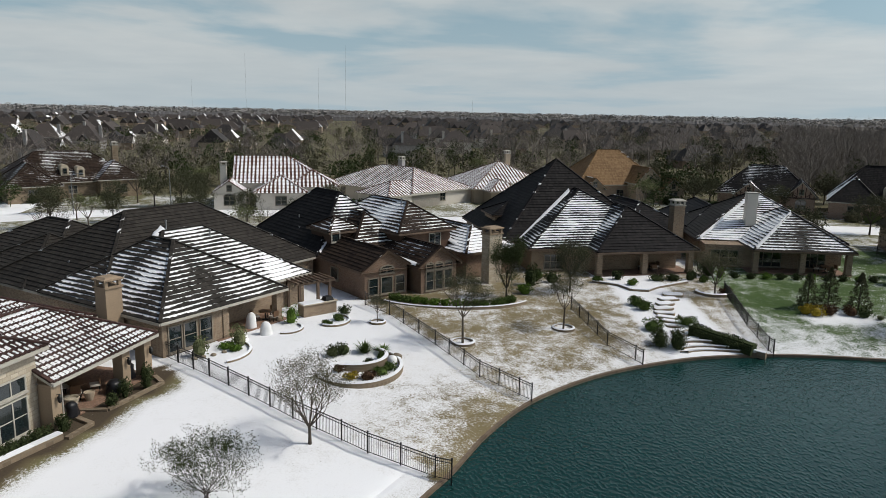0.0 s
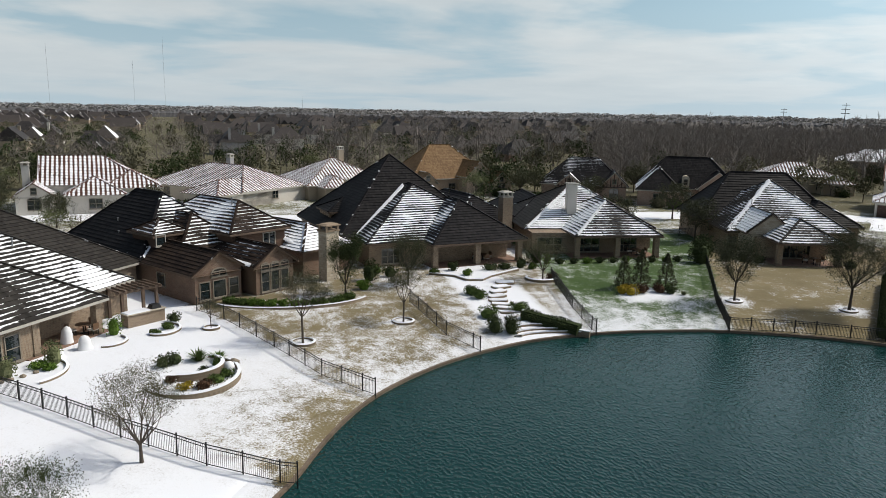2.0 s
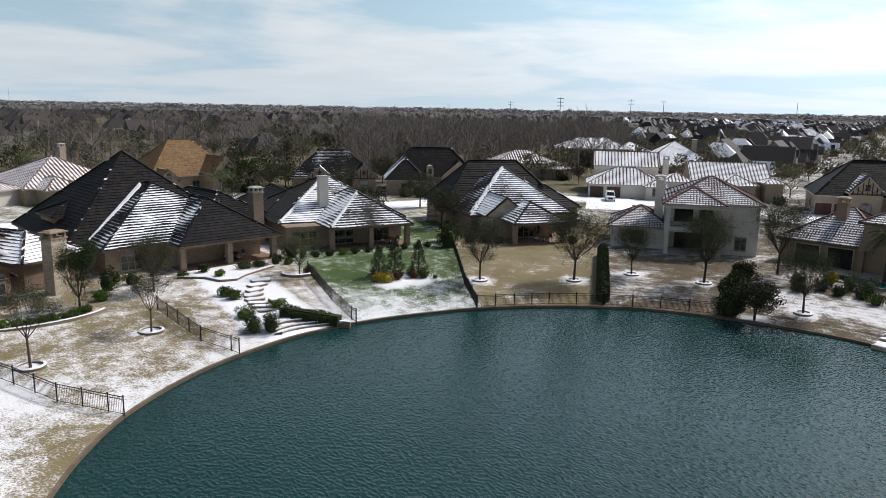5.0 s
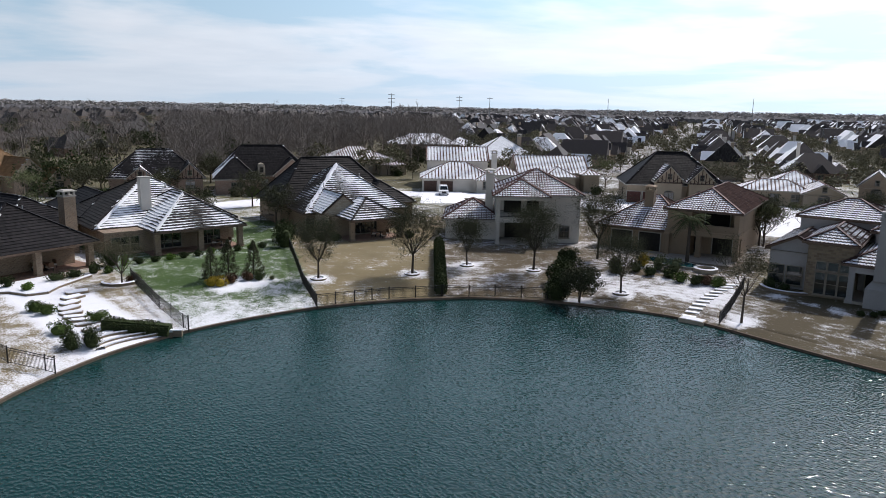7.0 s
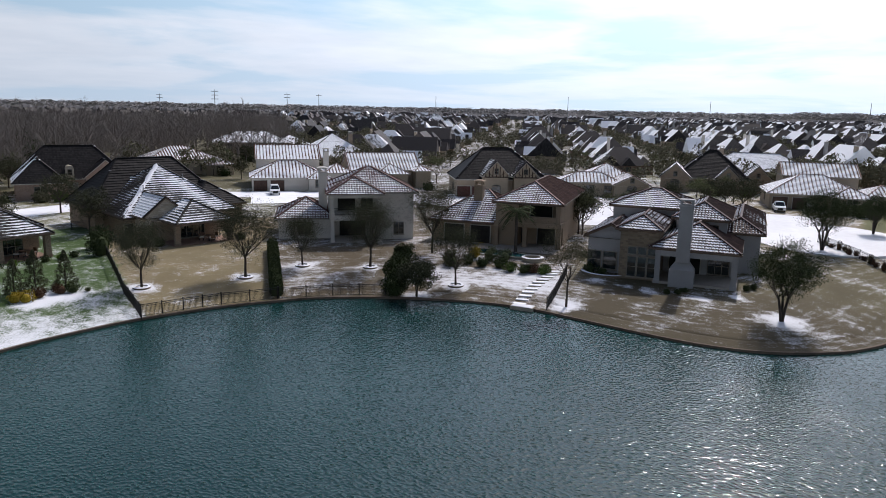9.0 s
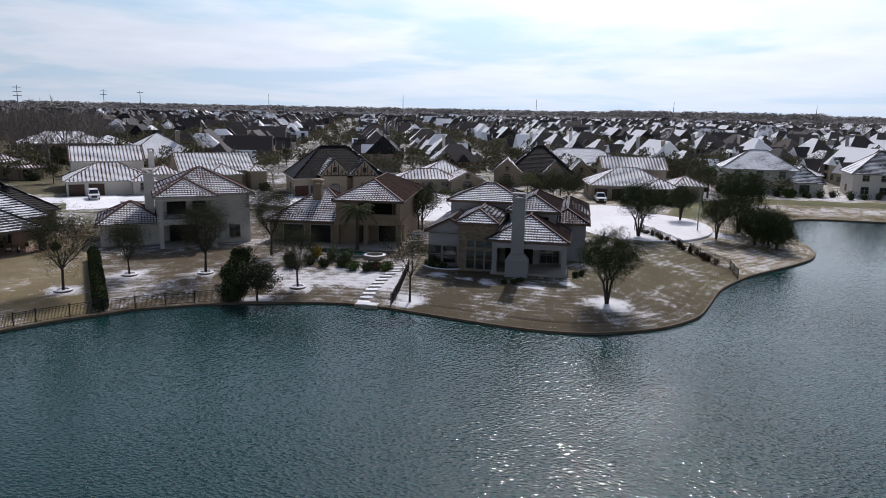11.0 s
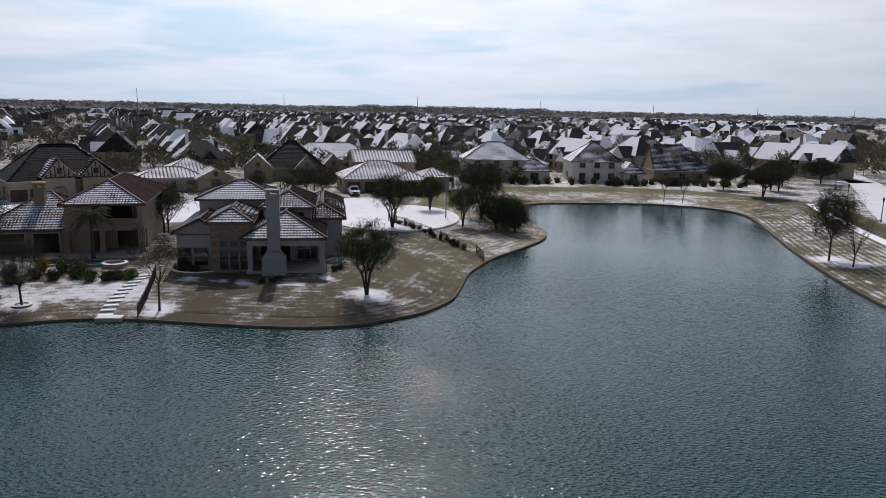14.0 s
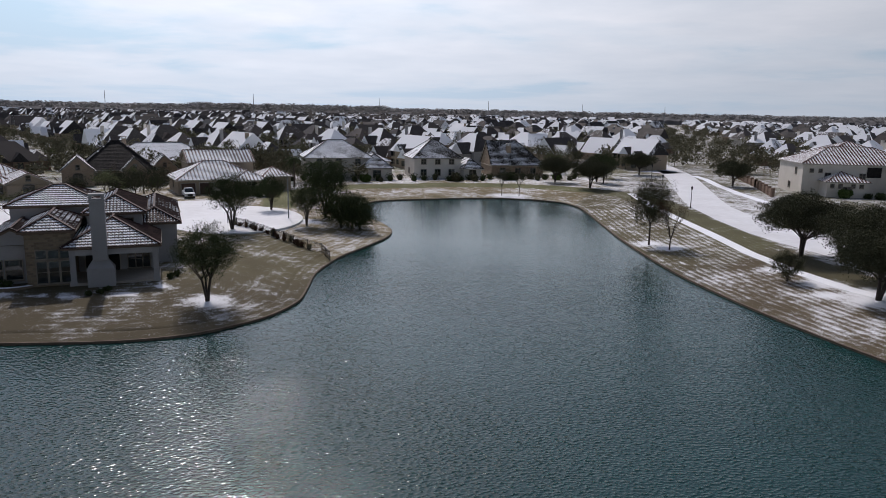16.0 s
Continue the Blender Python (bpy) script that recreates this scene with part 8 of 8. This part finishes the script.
ring_wall("bed_edging", 29.1, 74.6, 1.9, 1.7, 150, 330, 0.2, 0.3, "curved bed edging with snow at the fence")
shrub(30.2, 74.2, 1.0, 0.8, 0.9, "rusty dormant shrub in the corner bed", "leaf_rust", 260, 0.07, 141)
for k in range(11):
    shrub(32.4 + k * 1.75, 81.6 - k * 0.1, 0.75, 0.6, 0.8 + 0.7 * (k == 0), "low evergreen shrub along the porch edge", "leaf_dark" if k % 3 else "leaf_bright", 240, 0.07, 150 + k, group="shrubs along the porch edge")
shrub(31.4, 82.6, 1.4, 1.4, 2.0, "large rounded dark shrub at the house corner", "leaf_dark", 520, 0.1, 170)
spiky(42.3, 66.6, 0.4, 0.6, 60, "small spiky plant in the snow", "leaf_pale", 9)

# ---- sixth and seventh houses ----
shrub(52.4, 79.2, 1.8, 1.8, 3.2, "tall dense dark evergreen beside the fence", "leaf_dark", 800, 0.12, 201)
shrub(55.2, 83.0, 1.8, 1.8, 3.0, "tall dense dark evergreen beside the house", "leaf_dark", 800, 0.12, 202)
for k, (x, y) in enumerate(((57.0, 80.6), (58.6, 79.4), (60.0, 78.4), (69.6, 73.4))):
    shrub(x, y, 1.0, 0.9, 1.1, "dark foundation shrub below the stone gable", "leaf_dark", 300, 0.09, 205 + k, group="foundation shrubs")
for k, (x, y, hh) in enumerate(((78.0, 66.4, 3.8), (75.0, 69.8, 3.0), (84.4, 55.8, 3.8))):
    shrub(x, y, 0.5, 0.5, hh, "narrow Italian cypress against the stucco wall", "leaf_dark", 620, 0.09, 210 + k, name="cypress", group="narrow cypresses")


def palm(x, y, hgt, label):
    o = root("palm", pose(x, y, gz(x, y)), label, "palm tree")
    m = Mesh()
    m.tube([(0, 0, -0.3), (0.05, 0, hgt * 0.4), (0.12, 0.05, hgt)], [0.26, 0.2, 0.17], 9)
    part("trunk", m, M["bark"], o)
    rnd = random.Random(4)
    for k in range(36):
        a, up = rnd.uniform(0, 6.28), rnd.uniform(-0.5, 1.0)
        L = rnd.uniform(2.4, 3.2)
        pts = []
        for i in range(7):
            t = i / 6
            pts.append(Vector((0.12 + math.cos(a) * L * t, 0.05 + math.sin(a) * L * t, hgt + up * L * t * 0.75 - 1.5 * t * t)))
        f = Mesh()
        side = Vector((-math.sin(a), math.cos(a), 0))
        for i in range(1, 7):
            for s in (-1, 1):
                for q in range(3):
                    p = pts[i - 1] + (pts[i] - pts[i - 1]) * q / 3
                    ln = 0.75 * math.sin(math.pi * min(0.95, (i + q / 3) / 7.2)) + 0.12
                    d = (side * s + (pts[i] - pts[i - 1]).normalized() * 0.6 + Vector((0, 0, -0.35))).normalized()
                    w = (pts[i] - pts[i - 1]).normalized() * 0.04
                    f.face([p - w, p + w, p + d * ln], [(0, 0)] * 3)
        f.tube(pts, [0.03] * 6 + [0.01], 3)
        part("frond", f, M["leaf_dark"], o)
    return o


palm(84.0, 38.4, 5.6, "feathery palm in front of the terrace")
for x, y, hh in ((163, -12, 6), (166, -17, 6), (170, -8, 6.5)):
    palm(x, y, hh, "tall dark palm behind the turning circle")

# pool and raised spa
z = 1.69
ell = [(82.2 + 1.5 * math.cos(a * math.pi / 12), 40.2 + 4.2 * math.sin(a * math.pi / 12)) for a in range(24)]
slab("pool_coping", [(82.2 + 1.9 * math.cos(a * math.pi / 12), 40.2 + 4.6 * math.sin(a * math.pi / 12)) for a in range(24)], M["stone"], "pale stone pool surround", "pool", 0.05, z - 0.04)
slab("pool", ell, M["pool"], "small teal garden pool", "pool", 0.03, z, "")
ring_wall("spa", 81.4, 34.8, 1.4, 1.4, 0, 360, 0.38, 0.35, "round raised stone spa rimmed with snow", "stone")
for k, (x, y, l, hh) in enumerate(((75.8, 40.8, "leaf_dark", 1.1), (75.6, 38.8, "leaf_dark", 1.0), (76.2, 36.9, "leaf_dark", 0.9), (75.4, 35.0, "leaf_green", 0.9), (75.6, 33.4, "leaf_dark", 0.9), (76.2, 32.3, "leaf_rust", 0.8), (76.4, 31.2, "leaf_green", 0.9),
                                  (78.6, 41.6, "leaf_gold", 1.5), (78.4, 39.4, "leaf_pale", 1.5), (78.8, 37.4, "leaf_pale", 1.4), (74.8, 43.0, "leaf_dark", 1.4), (73.6, 42.0, "leaf_dark", 1.2))):
    shrub(x, y, 1.2, 1.0, hh * 1.25, "mixed shrub along the pool terrace above the snow", l, 420, 0.08, 220 + k, group="shrubs along the pool terrace")
for k in range(11):
    t = k / 10
    x, y = 65.6 + 12.0 * t, 29.3 + 1.6 * math.sin(t * 1.9) - 0.8 * t
    m = Mesh()
    z = gz(x, y)
    m.box(-0.35, 0.35, -0.7, 0.7, -0.2, 0.06)
    o = root("stepping_stone", pose(x, y, z, 0, 0, 10 + 25 * t), "snow-topped stepping stone in tan grass", "stepping stone", "stepping stones")
    part("stone", m, M["stone"], o)
    m = Mesh()
    m.box(-0.32, 0.32, -0.67, 0.67, 0.06, 0.12, 0.03)
    part("snow_cap", m, M["snow"], o)
o = root("landing", pose(64.9, 28.6, 0.3, 0, 0, 5), "flat stone landing by the water under snow", "landing")
m = Mesh()
m.box(-0.55, 0.6, -1.2, 1.2, -0.5, 0.05)
part("stone", m, M["stone"], o)
m = Mesh()
m.box(-0.5, 0.55, -1.1, 1.1, 0.05, 0.1, 0.04)
part("snow_cap", m, M["snow"], o)

# ---- ninth house ----
for k, (x, y, s, hh) in enumerate(((79.4, 26.6, 0.9, 1.2), (79.3, 25.2, 0.8, 0.9), (75.6, 15.6, 0.5, 0.5), (75.3, 16.6, 0.5, 0.5), (76.6, 15.2, 0.5, 0.45), (80.6, 9.6, 0.4, 0.7), (81.6, 9.0, 0.4, 0.7))):
    shrub(x, y, s, s, hh, "dark low shrub in the snowy bed by the house", "leaf_dark", 260, 0.07, 240 + k, group="shrubs by the white house")
ring_wall("bed_edging", 80.4, 25.0, 2.6, 3.0, 110, 250, 0.15, 0.3, "curved bed edging with snow at the house front")
for k in range(17):
    x, y = 98.3 + k * 1.02 + 0.4 * math.sin(k * 2.1), -6.4 + k * 0.62 + 0.3 * math.sin(k * 1.3)
    shrub(x, y, 0.6, 0.55, 0.75 + 0.3 * (k % 3), "dormant brown shrub along the iron fence", "leaf_rust" if k % 4 else "leaf_tan", 240, 0.05, 250 + k, group="shrubs along the fence")
bush_mass = tree_meshes(51, 5.6, 0.9, 2, 16, 0.075, 0.08, 0.16, 4, 0.1, 4, 0.8, (3.1, 2.2, 2.7, 1500))
for x, y, turn, sc in ((112.6, -15.4, 0, 0.85), (114.2, -12.6, 130, 1.2), (117.4, -14.8, 250, 1.05)):
    plant_tree(bush_mass, x, y, turn, "large dense dark evergreen mass on the point", "bark_dark", "leaf_dark", sc, group="evergreens on the point")
for k in range(26):
    x, y = 183 + 2.0 * math.sin(k * 2.3), -8 - k * 3.1
    shrub(x, y, 1.4, 1.3, 1.3 + 0.9 * abs(math.sin(k * 1.7)), "dark garden shrub behind the far bank", "leaf_dark" if k % 3 else "leaf_oak", 200, 0.13, 270 + k, group="shrubs behind the far bank")


# ---- lamps, cars ----
def street_lamp(x, y, turn, hgt, label, arm=1.6):
    o = root("street_lamp", pose(x, y, gz(x, y), 0, 0, turn), label, "street lamp", "street lamps")
    m = Mesh()
    m.tube([(0, 0, -0.3), (0, 0, hgt * 0.5), (0, 0, hgt - 0.6), (0.15, 0, hgt - 0.2), (0.5, 0, hgt), (arm, 0, hgt + 0.1)], [0.11, 0.09, 0.07, 0.06, 0.05, 0.045], 7)
    part("pole", m, M["steel"], o)
    m = Mesh()
    m.box(arm - 0.1, arm + 0.55, -0.14, 0.14, hgt + 0.02, hgt + 0.18, 0.04)
    part("lamp_head", m, M["steel"], o)


street_lamp(-51, 132.6, 150, 7.5, "grey steel street lamp beside the snowy street")
street_lamp(-63.4, 121.2, 0, 7.0, "grey steel street lamp beside the snowy street")
street_lamp(51.5, 118, 180, 7.5, "grey steel street lamp behind the houses")
street_lamp(120.7, -4.6, 140, 7.5, "grey steel street lamp at the turning circle")
for x, y in ((124.6, -83.1), (100, -86), (150, -92), (182, -108)):
    o = root("post_lamp", pose(x, y, gz(x, y)), "black post-top lantern beside the curving street", "street lamp", "post lanterns")
    m = Mesh()
    m.lathe([(0.16, -0.2), (0.16, 0.3), (0.08, 0.5), (0.06, 3.6), (0.12, 3.7)], 8)
    part("pole", m, M["iron"], o)
    m = Mesh()
    m.lathe([(0.12, 3.7), (0.2, 4.1), (0.24, 4.15), (0.05, 4.45), (0.0, 4.5)], 8)
    part("lantern", m, M["iron"], o)


def car(x, y, turn, paint, label, z=None, tall=1.85, truck=False):
    z = gz(x, y) + 0.05 if z is None else z
    o = root("car", pose(x, y, z, 0, 0, turn), label, "car", "parked cars")
    L, W = 4.9, 1.95
    prof = [(-L / 2, 0.45), (-L / 2, 0.95), (-L / 2 + 0.15, 1.05), (-L / 2 + 1.25, 1.15), (L / 2 - 0.1, 1.15), (L / 2, 0.9), (L / 2, 0.45)]
    b = Mesh()
    for s in (-1, 1):
        pts = [(s * W / 2, q[0], q[1]) for q in prof]
        b.face(pts if s > 0 else pts[::-1])
    for a, c in zip(prof, prof[1:] + prof[:1]):
        b.face([(-W / 2, *a), (W / 2, *a), (W / 2, *c), (-W / 2, *c)])
    part("body", b, M[paint], o)
    r = Mesh()
    y0, y1 = -L / 2 + 1.2, (L / 2 - 0.15 if not truck else 0.7)
    base = [(-W / 2 + 0.05, y0, 1.15), (W / 2 - 0.05, y0, 1.15), (W / 2 - 0.05, y1, 1.15), (-W / 2 + 0.05, y1, 1.15)]
    top = [(-W / 2 + 0.25, y0 + 0.65, tall), (W / 2 - 0.25, y0 + 0.65, tall), (W / 2 - 0.25, y1 - 0.35, tall), (-W / 2 + 0.25, y1 - 0.35, tall)]
    for i in range(4):
        j = (i + 1) % 4
        r.face([base[i], base[j], top[j], top[i]])
    part("cabin_glass", r, M["glass"], o)
    r = Mesh()
    r.box(-W / 2 + 0.22, W / 2 - 0.22, y0 + 0.6, y1 - 0.3, tall, tall + 0.07, 0.05)
    for sx in (-1, 1):
        r.beam((sx * (W / 2 - 0.08), y0 + 0.02, 1.15), (sx * (W / 2 - 0.25), y0 + 0.65, tall), 0.09)
        r.beam((sx * (W / 2 - 0.08), 0.3, 1.15), (sx * (W / 2 - 0.25), 0.3, tall), 0.1)
        r.beam((sx * (W / 2 - 0.08), y1 - 0.02, 1.15), (sx * (W / 2 - 0.25), y1 - 0.35, tall), 0.12)
    part("roof", r, M[paint], o)
    for sx in (-1, 1):
        for yy in (-L / 2 + 0.95, L / 2 - 0.95):
            w = Mesh()
            w.tube([(sx * (W / 2 - 0.24), yy, 0.36), (sx * (W / 2 + 0.01), yy, 0.36)], [0.37, 0.37], 16)
            tyre = part("wheel", w, M["rubber"], o)
            w = Mesh()
            w.tube([(sx * (W / 2 + 0.0), yy, 0.36), (sx * (W / 2 + 0.02), yy, 0.36), (sx * (W / 2 + 0.021), yy, 0.36)], [0.22, 0.2, 0.01], 12)
            part("rim", w, M["steel"], tyre)
        w = Mesh()
        w.box(sx * 0.75 - 0.18, sx * 0.75 + 0.18, -L / 2 - 0.02, -L / 2 + 0.1, 0.75, 0.92)
        part("headlight", w, M["trim"], o)
    w = Mesh()
    w.box(-0.5, 0.5, -L / 2 - 0.03, -L / 2 + 0.05, 0.5, 0.92)
    part("grille", w, M["iron"], o)


car(110.6, 106.2, -44, "car_white", "white sport utility car parked in front of the garage")
car(151.5, 13.8, -78, "car_white", "white pickup truck parked before the garage", truck=True)
car(156.0, 8.6, -78, "car_dark", "dark saloon car parked before the garage", tall=1.5)
car(128.0, 48.0, -60, "car_dark", "dark car parked on a snowy driveway", tall=1.5)


# ---- brick wall before the villa ----
def brick_fence(pts, hgt, label):
    o = root("garden_wall", pose(*pts[0], gz(*pts[0])), label, "wall")
    ox, oy = pts[0]
    for (ax, ay), (bx, by) in zip(pts, pts[1:]):
        m = Mesh()
        m.beam((ax - ox, ay - oy, hgt / 2 - 0.2), (bx - ox, by - oy, hgt / 2 - 0.2), 0.25, hgt + 0.2)
        part("panel", m, M["brick_red"], o)
        n = max(1, round(math.dist((ax, ay), (bx, by)) / 5))
        for k in range(n + 1):
            x, y = ax + (bx - ax) * k / n - ox, ay + (by - ay) * k / n - oy
            m = Mesh()
            m.box(x - 0.3, x + 0.3, y - 0.3, y + 0.3, -0.3, hgt + 0.1)
            m.box(x - 0.38, x + 0.38, y - 0.38, y + 0.38, hgt + 0.1, hgt + 0.28, 0.1)
            part("pier", m, M["brick_red"], o)


brick_fence([(183, -137), (160, -125.5), (140, -114.5)], 1.9, "red-brown brick garden wall with piers before the villa")


# ---- planting along the fronts of the street houses ----
def front_planting():
    rnd = random.Random(91)
    kinds = [shrub(-60, 136, 0.9, 0.8, 1.1, "rounded evergreen shrub before a house front", l, 260, 0.13, 50 + i, name="shrub", group="shrubs before the houses")
             for i, l in enumerate(("leaf_dark", "leaf_olive", "leaf_green"))]
    first = [True] * len(kinds)
    for o in [o for o in bpy.data.objects if o.name.split(".")[0] == "house" and o.parent is None]:
        p = o.matrix_world.translation
        if math.hypot(p.x, p.y) < 118:
            continue
        for k in range(5):
            q = o.matrix_world @ Vector((rnd.uniform(-10, 10), -13.5 - rnd.uniform(0, 3.0), 0))
            if any(math.hypot(q.x - a, q.y - b) < 8 for a, b in PAVED):
                continue
            s, i = rnd.uniform(0.8, 1.7), rnd.randrange(len(kinds))
            m = pose(q.x, q.y, gz(q.x, q.y) - 0.02, 0, 0, rnd.uniform(0, 360)) @ Matrix.Scale(s, 4)
            if first[i]:
                kinds[i].matrix_world, first[i] = m, False
            else:
                copy_thing(kinds[i], m)


front_planting()
